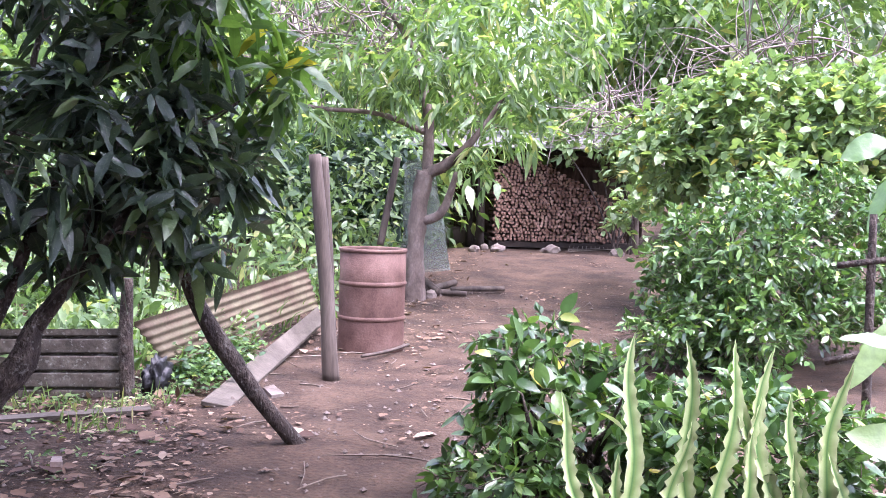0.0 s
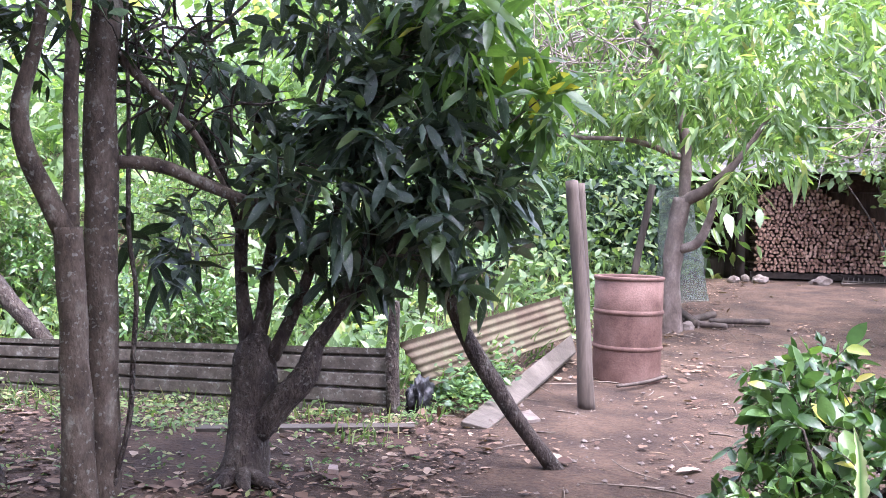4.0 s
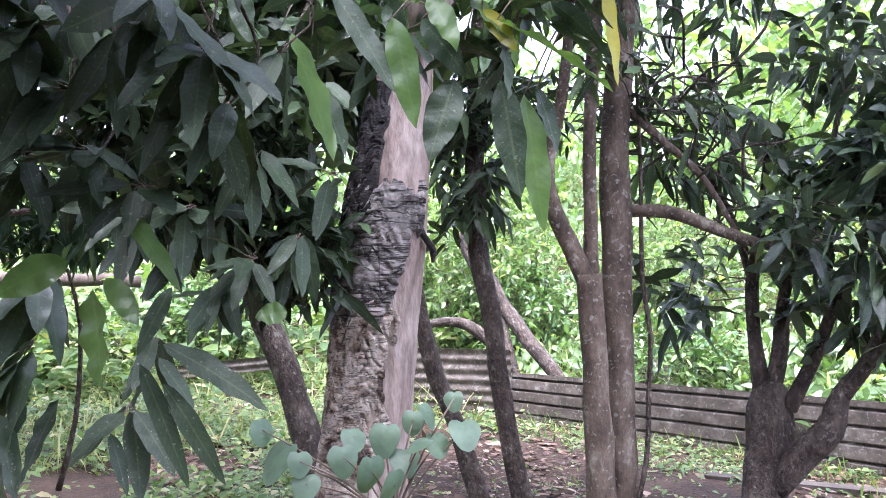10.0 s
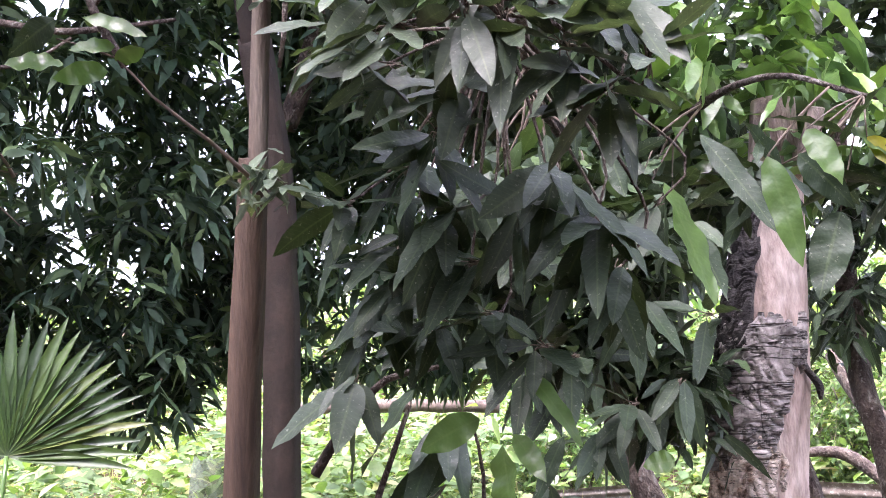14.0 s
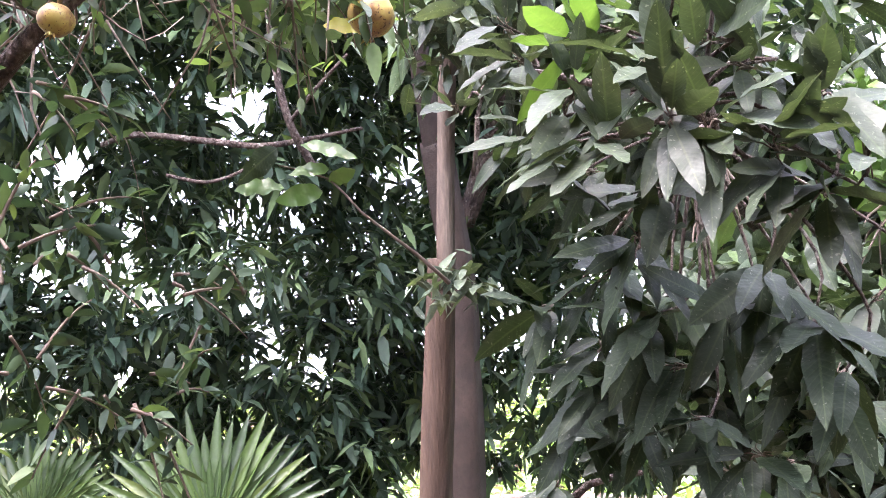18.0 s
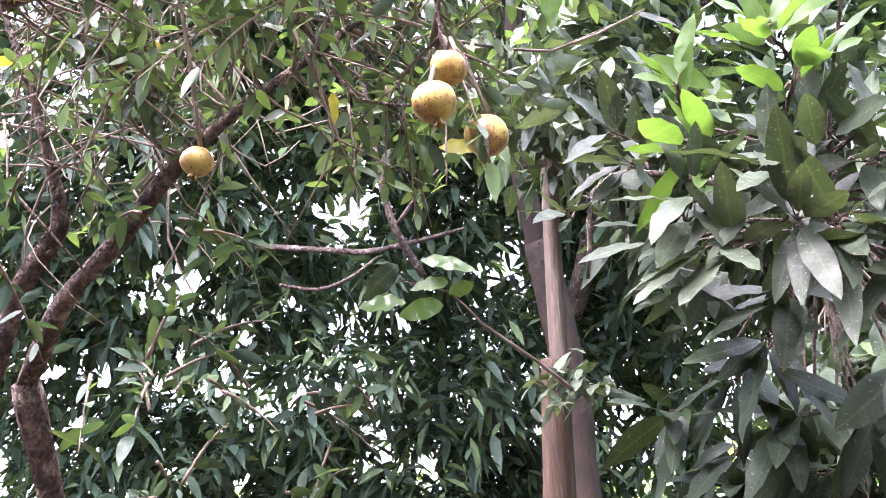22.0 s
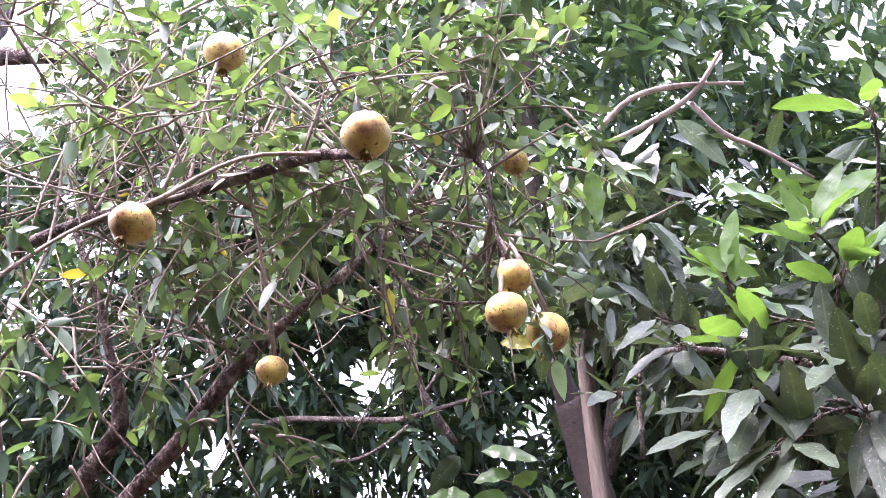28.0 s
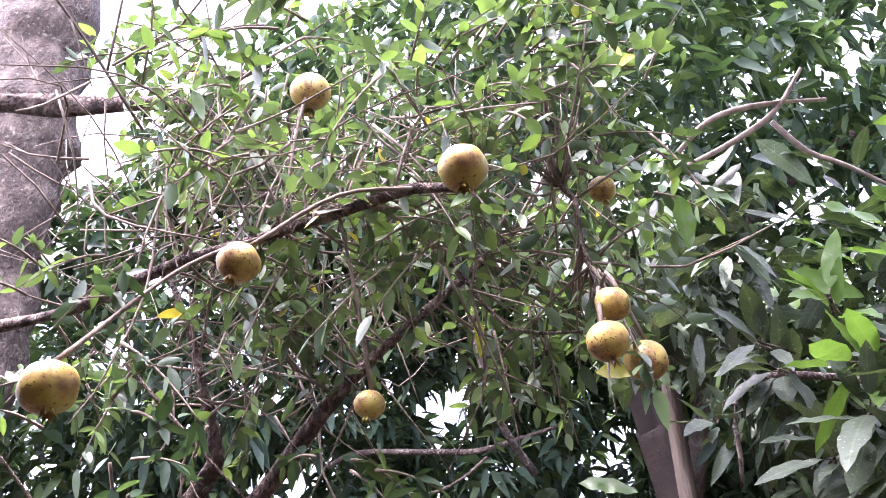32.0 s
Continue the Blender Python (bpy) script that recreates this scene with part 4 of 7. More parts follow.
_bx, _by = BURNT_LINE[3][0], BURNT_LINE[3][1]
FACE = math.atan2(-_by, -_bx)
bark_plate("charred_bark", BURNT_LINE, 1.05, 1.5, FACE - 1.9, FACE + 1.2, 0.013, 0.007, CHAR, burnt, "blackened wrinkled bark crust", 2, 0.9)
bark_plate("flaking_bark", BURNT_LINE, 0.2, 1.16, FACE - 1.8, FACE + 0.45, 0.006, 0.008, FLAKE, burnt, "brown flaking bark", 5, 0.3)
bark_plate("upper_bark", BURNT_LINE, 1.36, 1.8, FACE - 2.0, FACE - 0.35, 0.014, 0.008, BLACK, burnt, "blackened upper bark", 8)
limb("bark_flap", [(-2.275, 1.414, 1.448, 0.005), (-2.269, 1.442, 1.398, 0.008), (-2.269, 1.467, 1.349, 0.009), (-2.272, 1.494, 1.315, 0.010), (-2.281, 1.518, 1.287, 0.010), (-2.290, 1.524, 1.251, 0.006)], BLACK, burnt, 8, 0.01, 0.2, 3, "curled blackened edge of peeling bark")

# ---- fence sheets ----
def corrugated(name, label, corners, waves, amp, mat, cols=30, per=8, flat=False, seed=0, category="fence sheet"):
    """A sheet between four corners (top near, top far, low near, low far) with ribs along its length."""
    a, b, c, d = (np.array(p) for p in corners)
    nrm = np.cross(b - a, c - a)
    nrm /= np.linalg.norm(nrm)
    r = np.random.default_rng(seed)
    rows = waves * per + 1
    V = []
    for lay in (0, 1):
        for i in range(rows):
            v = i / (rows - 1)
            ph = (v * waves) % 1.0
            h = (max(0, 1 - abs(ph - 0.5) / 0.1) ** 0.5 if flat else 0.5 - 0.5 * math.cos(2 * math.pi * ph)) * amp
            for j in range(cols):
                u = j / (cols - 1)
                p = (a * (1 - u) + b * u) * (1 - v) + (c * (1 - u) + d * u) * v
                V.append(p + nrm * (h - 0.006 * lay + 0.008 * noise.noise(Vector((u * 4, v * 2, seed)))))
    F = []
    n = rows * cols
    for i in range(rows - 1):
        for j in range(cols - 1):
            q = [i * cols + j, i * cols + j + 1, (i + 1) * cols + j + 1, (i + 1) * cols + j]
            F += [q, [n + k for k in q[::-1]]]
    for i in range(rows - 1):
        for j in (0, cols - 1):
            F.append([i * cols + j, (i + 1) * cols + j, n + (i + 1) * cols + j, n + i * cols + j])
    for j in range(cols - 1):
        for i in (0, rows - 1):
            F.append([i * cols + j, i * cols + j + 1, n + i * cols + j + 1, n + i * cols + j])
    return tagged(fast(name, V, F, mat), label, category)


corrugated("fence_sheet", "weathered grey-brown ribbed sheet with lichen on edge as fence",
           ((-5.54, 4.36, 0.37), (-2.69, 5.11, 0.44), (-5.53, 4.35, 0.01), (-2.68, 5.10, 0.01)), 4, 0.03, TIN, 40, 26, True, 1)
corrugated("fence_sheet", "faded corrugated sheet standing behind the leaning trees",
           ((-6.12, 3.73, 0.55), (-5.30, 4.18, 0.58), (-6.11, 3.73, 0.07), (-5.29, 4.18, 0.10)), 6, 0.02, TIN, 20, 6, False, 2)
corrugated("rusty_sheet", "rust-stained corrugated roofing sheet leaning on its edge",
           ((-2.61, 5.14, 0.48), (-2.52, 8.32, 0.60), (-2.53, 5.46, 0.15), (-2.40, 8.37, 0.21)), 6, 0.016, RUST, 30, 8, False, 3)
corrugated("fence_sheet", "low weathered sheet lying at the edge of the garden",
           ((-7.67, 2.27, 0.33), (-6.90, 2.89, 0.46), (-7.67, 2.27, 0.22), (-6.90, 2.89, 0.34)), 2, 0.02, TIN, 16, 6, False, 4)


def slab(name, label, corners, thick, mat, category, parent=None):
    """A board between four corners, given thickness downwards along its normal."""
    bm = bmesh.new()
    p = [Vector(c) for c in corners]
    nrm = (p[1] - p[0]).cross(p[3] - p[0]).normalized()
    if nrm.z < 0:
        nrm = -nrm
    vs = [bm.verts.new(q) for q in p] + [bm.verts.new(q - nrm * thick) for q in p]
    for f in ((0, 1, 2, 3), (7, 6, 5, 4), (0, 4, 5, 1), (1, 5, 6, 2), (2, 6, 7, 3), (3, 7, 4, 0)):
        bm.faces.new([vs[k] for k in f])
    bmesh.ops.recalc_face_normals(bm, faces=bm.faces)
    bmesh.ops.subdivide_edges(bm, edges=[e for e in bm.edges if e.calc_length() > 0.6], cuts=4, use_grid_fill=True)
    bmesh.ops.bevel(bm, geom=[e for e in bm.edges if e.is_boundary is False and e.calc_face_angle(0) > 0.5], offset=thick * 0.15, segments=1, affect="EDGES")
    return tagged(part(name, bm, mat, parent), label, category)


slab("board", "long grey weathered board leaning down onto the earth", ((-2.14, 5.09, 0.03), (-1.96, 5.12, -0.00), (-2.25, 8.00, 0.11), (-2.32, 8.08, 0.26)), 0.03, BOARD, "board")


# ---- drum ----
def build_drum():
    bx, by, _ = (-1.64, 7.42, 0.00)
    t = thing("oil_drum", "open rust-brown steel drum with rolled hoops standing on earth", "drum", (bx, by, -0.01))
    def lathe(prof, name, label=""):
        bm = bmesh.new()
        n, rings = 48, []
        for r, z in prof:
            ring = []
            for k in range(n if r else 1):
                a = 2 * math.pi * k / n
                w = 1 + 0.012 * noise.noise(Vector((math.cos(a) * 1.5, math.sin(a) * 1.5, z * 3))) + 0.008 * noise.noise(Vector((math.cos(a) * 5, math.sin(a) * 5, z * 9)))
                ring.append(bm.verts.new((bx + r * w * math.cos(a), by + r * w * math.sin(a), z - 0.01)))
            rings.append(ring)
        for a, b in zip(rings, rings[1:]):
            for k in range(n):
                q = list(dict.fromkeys([a[k % len(a)], a[(k + 1) % len(a)], b[(k + 1) % len(b)], b[k % len(b)]]))
                if len(q) > 2:
                    bm.faces.new(q)
        bmesh.ops.recalc_face_normals(bm, faces=bm.faces)
        part(name, bm, DRUM, t, label, smooth=True)

    lathe([(0.0, 0.02), (0.27, 0.02), (0.278, 0.0), (0.286, 0.012), (0.284, 0.03), (0.284, 0.3), (0.283, 0.6), (0.284, 0.86), (0.276, 0.86), (0.276, 0.05), (0.0, 0.05)], "body")
    lathe([(0.282, 0.845), (0.29, 0.852), (0.295, 0.866), (0.29, 0.88), (0.28, 0.882), (0.274, 0.87), (0.276, 0.85)], "rim", "rolled steel rim")
    for z in (0.29, 0.585):
        lathe([(0.281, z - 0.024), (0.289, z - 0.014), (0.296, z), (0.289, z + 0.014), (0.281, z + 0.024)], "hoop")


build_drum()

# posts
def post(name, P, mat, label, sides=9, knob=0.06, seed=0, category="post"):
    return tagged(limb(name, P, mat, None, sides, 0.06, knob, seed), label, category)


post("fence_post", [(-1.600, 6.040, -0.010, 0.0584), (-1.660, 6.060, 0.710, 0.0523), (-1.760, 6.070, 1.590, 0.0443)], WOOD, "weathered grey wooden post beside the rusty drum", seed=60)
post("fence_post", [(-1.630, 6.170, 0.000, 0.0370), (-1.680, 6.190, 0.780, 0.0370), (-1.740, 6.210, 1.580, 0.0329)], WOOD, "thin wooden stake tied behind the thicker post", seed=61)
post("stake", [(-2.640, 5.140, -0.050, 0.0444), (-2.660, 5.140, 0.230, 0.0481), (-2.660, 5.140, 0.520, 0.0407), (-2.650, 5.130, 0.750, 0.0332)], BARK, "short dark stake at the end of the fence sheet", seed=62)
post("stick", [(-2.220, 10.230, 0.750, 0.0407), (-2.140, 10.260, 1.230, 0.0407), (-2.050, 10.310, 1.800, 0.0407)], WOOD, "pale leaning stick in the hedge", seed=63)

# ---- tree with the netted guard, far in the yard ----
fk_limbs = [[(-1.710, 10.280, 1.610, 0.0805), (-1.470, 10.240, 1.720, 0.0664), (-1.240, 10.200, 1.910, 0.0526), (-0.980, 10.170, 2.230, 0.0326), (-0.740, 10.140, 2.620, 0.0193)],
            [(-1.740, 10.250, 1.040, 0.0537), (-1.510, 10.200, 1.140, 0.0532), (-1.410, 10.240, 1.350, 0.0465), (-1.320, 10.170, 1.640, 0.0296)],
            [(-1.680, 10.290, 1.640, 0.0738), (-1.700, 10.310, 2.310, 0.0604), (-1.890, 10.290, 3.040, 0.0403), (-2.280, 10.120, 3.680, 0.0266)],
            [(-1.730, 10.300, 2.110, 0.0403), (-2.230, 10.080, 2.290, 0.0299), (-2.850, 9.830, 2.320, 0.0230), (-3.370, 9.710, 2.380, 0.0164)]]
fk = tree("fruit_tree", "forked pale-barked tree with a light drooping crown", [(-1.790, 10.200, 0.050, 0.1543), (-1.790, 10.220, 0.500, 0.1141), (-1.770, 10.250, 1.170, 0.1007), (-1.700, 10.280, 1.640, 0.1007)], fk_limbs, BARK_PALE, seed=70)
fk_nodes = nodes_of(fk_limbs, 0.15, 0.2)
mango_crown(fk, rng, [(-1.47, 10.19, 2.95, 1.18, 1.00, 0.72, 0.14), (-0.84, 10.00, 2.22, 0.57, 0.70, 0.45, 0.09), (-2.29, 10.21, 3.23, 1.34, 1.00, 0.67, 0.22), (-0.46, 10.64, 3.28, 1.01, 0.90, 0.60, 0.04), (-1.15, 10.01, 1.83, 0.32, 0.40, 0.26, 0.12), (-2.82, 10.16, 2.56, 0.81, 0.70, 0.47, 0.28)],
            420, 9, 0.2, 0.045, fk_nodes, mat=BRUSH, k=4, droop=0.7, gap=0.3, grain=0.6)

# ---- woodpile and its shed ----
LOG_END = surface("cut_log_end", [(0.3, (0.08, 0.038, 0.026)), (0.5, (0.2, 0.115, 0.08)), (0.66, (0.36, 0.24, 0.175))], 7, 90, 0.9, 0.4)
LOG_BARK = surface("log_bark", [(0.3, (0.05, 0.028, 0.022)), (0.7, (0.12, 0.07, 0.055))], 12, 60, 0.9, 0.5)
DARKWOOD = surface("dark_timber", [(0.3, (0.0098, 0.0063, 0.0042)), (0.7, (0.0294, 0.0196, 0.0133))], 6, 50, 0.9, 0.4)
STONE = surface("field_stone", [(0.3, (0.11, 0.085, 0.07)), (0.7, (0.24, 0.2, 0.17))], 6, 50, 0.9, 0.5)


def log_mesh(r, length, seed):
    """A short round of firewood lying along y, its cut end towards -y."""
    rr = np.random.default_rng(seed)
    n = 9
    k = 1 + rr.normal(size=n) * 0.1
    bm = bmesh.new()
    rings = []
    for y, s in ((0.0, 0.93), (0.012, 1.0), (length, 0.98)):
        rings.append([bm.verts.new((r * k[i] * s * math.cos(6.2832 * i / n), y, r * k[i] * s * math.sin(6.2832 * i / n))) for i in range(n)])
    for a, b in zip(rings, rings[1:]):
        for i in range(n):
            bm.faces.new((a[i], a[(i + 1) % n], b[(i + 1) % n], b[i])).material_index = 1
    bm.faces.new(rings[0])
    bmesh.ops.recalc_face_normals(bm, faces=bm.faces)
    me = bpy.data.meshes.new("log")
    bm.to_mesh(me)
    bm.free()
    me.materials.append(LOG_END)
    me.materials.append(LOG_BARK)
    return me


def build_woodpile():
    a, b = np.array((-1.35, 15.27, 0.67)), np.array((0.88, 16.00, 0.63))
    along = (b - a)[:2]
    length = np.linalg.norm(along)
    along /= length
    yaw = math.atan2(along[1], along[0])
    base = float((a[2] + b[2]) / 2)
    pile = thing("woodpile", "tall stack of cut firewood rounds under a low roof", "firewood", (a[0], a[1], base))
    rr = np.random.default_rng(5)
    meshes = [log_mesh(0.025 + 0.003 * (k % 5), 0.4, k) for k in range(15)]
    rest, made, step = [], 0, 0.066
    spots, row, z = [], 0, 0.035
    while z < 1.52:
        x = 0.03 + (row % 2) * step / 2
        while x < length + 0.1:
            top = 1.2 + 0.28 * min(1, x / 0.4) - max(0, x - 0.75) * 0.52 + 0.04 * noise.noise(Vector((x * 5, 0, 0)))
            if z < top:
                spots.append((x + rr.normal() * 0.009, z + rr.normal() * 0.008))
            x += step * rr.uniform(0.92, 1.08)
        row += 1
        z += step * 0.86
    spots.sort()
    for k, (x, z) in enumerate(spots):
        p = Vector((a[0] + along[0] * x, a[1] + along[1] * x - abs(rr.normal()) * 0.035, base + z))
        m = Matrix.Translation(p) @ Matrix.Rotation(yaw + rr.normal() * 0.05, 4, "Z") @ Matrix.Rotation(rr.uniform(0, 6.28), 4, "Y")
        me = meshes[int(rr.integers(15))]
        if k < 300:
            o = new("log", me)
            o.matrix_basis = m
            put(o, pile)
        else:
            rest.append((me, m))
    bm = bmesh.new()
    for me, m in rest:
        n0 = len(bm.verts)
        bm.from_mesh(me)
        bm.verts.ensure_lookup_table()
        for v in bm.verts[n0:]:
            v.co = m @ v.co
    o = tagged(part("firewood", bm, LOG_END, pile), kind="stuff")
    o.data.materials.append(LOG_BARK)
    # the bed it lies on
    bm = bmesh.new()
    bmesh.ops.create_cube(bm, size=1, matrix=Matrix.Translation((a[0] + along[0] * length / 2, a[1] + along[1] * length / 2 + 0.28, base - 0.06)) @ Matrix.Rotation(yaw, 4, "Z") @ Matrix.Diagonal((length + 0.3, 0.55, 0.1, 1)))
    bmesh.ops.bevel(bm, geom=bm.edges[:], offset=0.012, segments=1)
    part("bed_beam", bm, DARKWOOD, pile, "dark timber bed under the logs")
    # shed: posts, beam, roof
    shed = thing("woodshed", "open low shed with timber posts and a pale tin roof", "shed", (a[0] - 0.2, a[1], base - 0.1))
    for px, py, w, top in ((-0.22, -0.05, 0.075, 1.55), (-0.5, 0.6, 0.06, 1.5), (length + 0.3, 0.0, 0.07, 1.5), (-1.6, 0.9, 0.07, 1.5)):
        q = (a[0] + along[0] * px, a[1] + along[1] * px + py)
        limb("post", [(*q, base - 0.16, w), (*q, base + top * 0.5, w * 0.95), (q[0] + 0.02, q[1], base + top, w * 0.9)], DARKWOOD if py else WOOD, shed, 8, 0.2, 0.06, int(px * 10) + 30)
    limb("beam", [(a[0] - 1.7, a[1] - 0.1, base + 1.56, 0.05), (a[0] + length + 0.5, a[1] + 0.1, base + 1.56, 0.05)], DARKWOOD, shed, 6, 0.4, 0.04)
    z0 = base + 1.62
    ro = corrugated("roof", "", ((a[0] - 1.8, a[1] - 0.35, z0), (a[0] + length + 0.6, a[1] - 0.2, z0), (a[0] - 1.8, a[1] + 2.2, z0 + 0.5), (a[0] + length + 0.6, a[1] + 2.3, z0 + 0.5)), 12, 0.02, TINROOF, 10, 4, False, 8, "")
    put(ro, shed)
    # back wall of earth and boards seen in the gap
    slab("low_wall", "", ((a[0] - 1.9, a[1] + 0.6, base + 0.2), (a[0] - 0.3, a[1] + 0.6, base + 0.2), (a[0] - 0.3, a[1] + 0.75, base + 0.2), (a[0] - 1.9, a[1] + 0.75, base + 0.2)), 0.36, WOOD, "", shed)
    slab("back_wall", "", ((a[0] - 2.4, a[1] + 2.6, base + 1.7), (a[0] + length + 0.4, a[1] + 2.6, base + 1.7), (a[0] + length + 0.4, a[1] + 2.65, base + 1.7), (a[0] - 2.4, a[1] + 2.65, base + 1.7)), 1.9, PLANK, "", shed)


build_woodpile()


def stone(p, s, seed):
    bm = bmesh.new()
    bmesh.ops.create_icosphere(bm, subdivisions=2, radius=1)
    r = np.random.default_rng(seed)
    sx, sy, sz = s * r.uniform(0.8, 1.2), s * r.uniform(0.7, 1.0), s * r.uniform(0.6, 0.85)
    for v in bm.verts:
        f = 1 + 0.35 * noise.noise(v.co * 1.3 + Vector((seed, 0, 0))) + 0.12 * noise.noise(v.co * 4)
        v.co = Vector((v.co.x * sx * f + p[0], v.co.y * sy * f + p[1], v.co.z * sz * f + p[2] + sz * 0.55))
    return tagged(part("stone", bm, STONE, None), "rough pale stone lying on the earth", "stone", "stones by the woodpile")


for k, (q, s) in enumerate((((-1.20, 14.58, 0.54), 0.13), ((-1.57, 14.38, 0.48), 0.1), ((-1.44, 14.83, 0.58), 0.09), ((-0.29, 14.69, 0.53), 0.11), ((-0.41, 14.87, 0.56), 0.07), ((0.77, 14.53, 0.55), 0.12), ((-1.61, 10.35, 0.19), 0.08))):
    stone((q[0], q[1], float(ground_z(q[0], q[1]))), s, k + 1)

# ---- bushes on the sunny side ----
def bush(name, label, blobs, tips, per, L, W, mat, length=0.3, seed=0, gap=0.25, sag=0.3, stems=8, k=3, category="bush", shell=0.5, tilt=0.6):
    r = np.random.default_rng(seed)
    B = np.array(blobs)
    foot = B[:, :2].mean(0)
    gz = float(ground_z(*foot))
    t = thing(name, label, category, (*foot, gz))
    P, out = in_blobs(r, blobs, tips, shell, gap, 0.4)
    V, F, lines = sprays(r, P, unit(out + np.array([0, 0, 0.3])), length, per, L, W, sag, k, tilt=tilt)
    fast("foliage", V, F, mat, t, kind="stuff")
    V, F = tubes(lines, 3, 0.3)
    fast("twig_mass", V, F, TWIG, t, kind="stuff")
    st = []
    for i in range(stems):
        q = P[int(r.integers(len(P)))]
        f = foot + r.normal(size=2) * 0.12
        st.append([(*f, float(ground_z(*f)) - 0.02, 0.02), (*((f * 0.6 + q[:2] * 0.4)), gz + (q[2] - gz) * 0.5, 0.014), (*q, 0.005)])
    V, F = tubes(st, 6, 0.15, 0.06)
    fast("stem_mass", V, F, BARK, t)
    return t


bush("shrub", "dense glossy green shrub beside the yard", [(1.45, 7.49, 0.98, 0.60, 0.60, 0.46, -0.19), (1.65, 7.29, 0.46, 0.81, 0.60, 0.36, -0.22), (1.01, 7.60, 0.63, 0.33, 0.40, 0.28, -0.13), (2.35, 8.03, 0.99, 0.54, 0.60, 0.58, -0.28), (1.14, 7.00, 0.30, 0.52, 0.40, 0.17, -0.15)], 1500, 12, 0.085, 0.036, HEDGE, 0.28, 101, 0.36)
bush("shrub", "tall pale-green vine-covered bush", [(1.22, 10.04, 1.98, 0.50, 0.70, 0.56, -0.12), (1.97, 9.66, 2.15, 0.77, 0.80, 0.53, -0.21), (2.85, 9.58, 1.98, 0.69, 0.80, 0.69, -0.30), (0.87, 11.47, 1.28, 0.18, 0.40, 0.29, -0.07), (2.20, 9.05, 1.55, 0.77, 0.60, 0.33, -0.24)], 1500, 9, 0.125, 0.085, VINE, 0.35, 102, 0.34, k=4, tilt=0.32)
bush("shrub", "low citrus-like shrub with glossy leaves near the path", [(0.05, 3.90, 0.39, 0.29, 0.30, 0.22, 0.01), (-0.16, 3.56, 0.23, 0.25, 0.25, 0.13, 0.07), (0.30, 3.63, 0.32, 0.36, 0.30, 0.20, -0.06), (0.75, 3.60, 0.36, 0.43, 0.35, 0.22, -0.19), (-0.06, 4.00, 0.62, 0.20, 0.20, 0.10, 0.04), (1.10, 3.55, 0.34, 0.27, 0.30, 0.17, -0.29)], 620, 11, 0.075, 0.033, HEDGE, 0.18, 103, 0.2, k=4)

bush("roof_vine", "pale creeper with bare brown stems over the shed roof", [(0.39, 15.04, 2.57, 0.75, 0.40, 0.33, -0.03), (1.30, 14.93, 2.15, 0.55, 0.40, 0.55, -0.09)], 260, 9, 0.13, 0.09, VINE, 0.35, 104, 0.2, category="creeper")

bush("shrub", "young broad-leaved seedling in the low hedge", [(-0.01, 3.91, 0.71, 0.17, 0.15, 0.05, 0.02), (-0.11, 3.68, 0.53, 0.14, 0.15, 0.09, 0.05), (0.25, 3.53, 0.52, 0.13, 0.15, 0.11, -0.05)], 40, 7, 0.12, 0.055, HEDGE, 0.14, 105, 0.0, k=5)

# ---- broad-leaved plants and rough rails at the garden edge ----
def broad_plant(name, label, foot, rows, mat, seed):
    """A clump of large leaves, each with its own stalk from the foot."""
    t = thing(name, label, "plant", foot)
    r = np.random.default_rng(seed)
    for a, b, w in rows:
        a, b = np.array([a]), np.array([b])
        L = float(np.linalg.norm(b - a))
        V, F = blades(a, b - a + np.array([[0, 0, 0.1 * L]]), unit(np.array([[0.1, -0.5, 0.9]]) + r.normal(size=(1, 3)) * 0.2), L, w, 0.15, 12, 0.3, 0.03, 0.9, r)
        lf = fast("leaf", V, F, mat, t, uv=blade_uv(1, 12))
        limb("leaf_stalk", [(*foot, 0.012), (*((np.array(foot) + a[0]) / 2 + np.array([0.03, 0, 0.1])), 0.009), (*a[0], 0.006)], mat, lf, 6, 0.08, 0.05)
    return t


broad_plant("banana_plant", "young banana-like plant with long pale green leaves", (1.75, 3.30, 0.00), [((1.20, 3.16, 0.82), (0.92, 3.16, 0.89), 0.11), ((1.15, 2.90, 0.55), (0.88, 2.91, 0.64), 0.13), ((1.75, 4.88, 0.77), (1.47, 4.81, 0.42), 0.13), ((1.18, 2.93, 0.75), (1.01, 3.03, 0.97), 0.12)], VINE, 21)
broad_plant("taro_plant", "tall plant with broad blue-green heart leaves", (3.00, 6.70, 0.00), [((2.28, 6.82, 1.82), (1.96, 6.82, 1.71), 0.2), ((2.38, 6.80, 1.62), (2.17, 6.77, 1.21), 0.2)], HEDGE, 22)
rails = thing("rail_fence", "rough grey wooden rails tied to a post", "fence", (1.66, 5.15, 0.0))
limb("rail", [(1.45, 5.15, 0.47, 0.02), (1.91, 5.02, 0.64, 0.018)], BARK, rails, 6, 0.1, 0.08, 1)
limb("rail", [(1.50, 5.19, 1.00, 0.018), (1.93, 5.05, 1.09, 0.018)], BARK, rails, 6, 0.1, 0.08, 2)
limb("post", [(1.66, 5.15, 1.29, 0.022), (1.68, 5.15, -0.03, 0.025)], BARK, rails, 7, 0.1, 0.08, 3)
limb("post", [(1.93, 5.05, 1.19, 0.022), (1.93, 5.05, -0.03, 0.025)], BARK, rails, 7, 0.1, 0.08, 4)

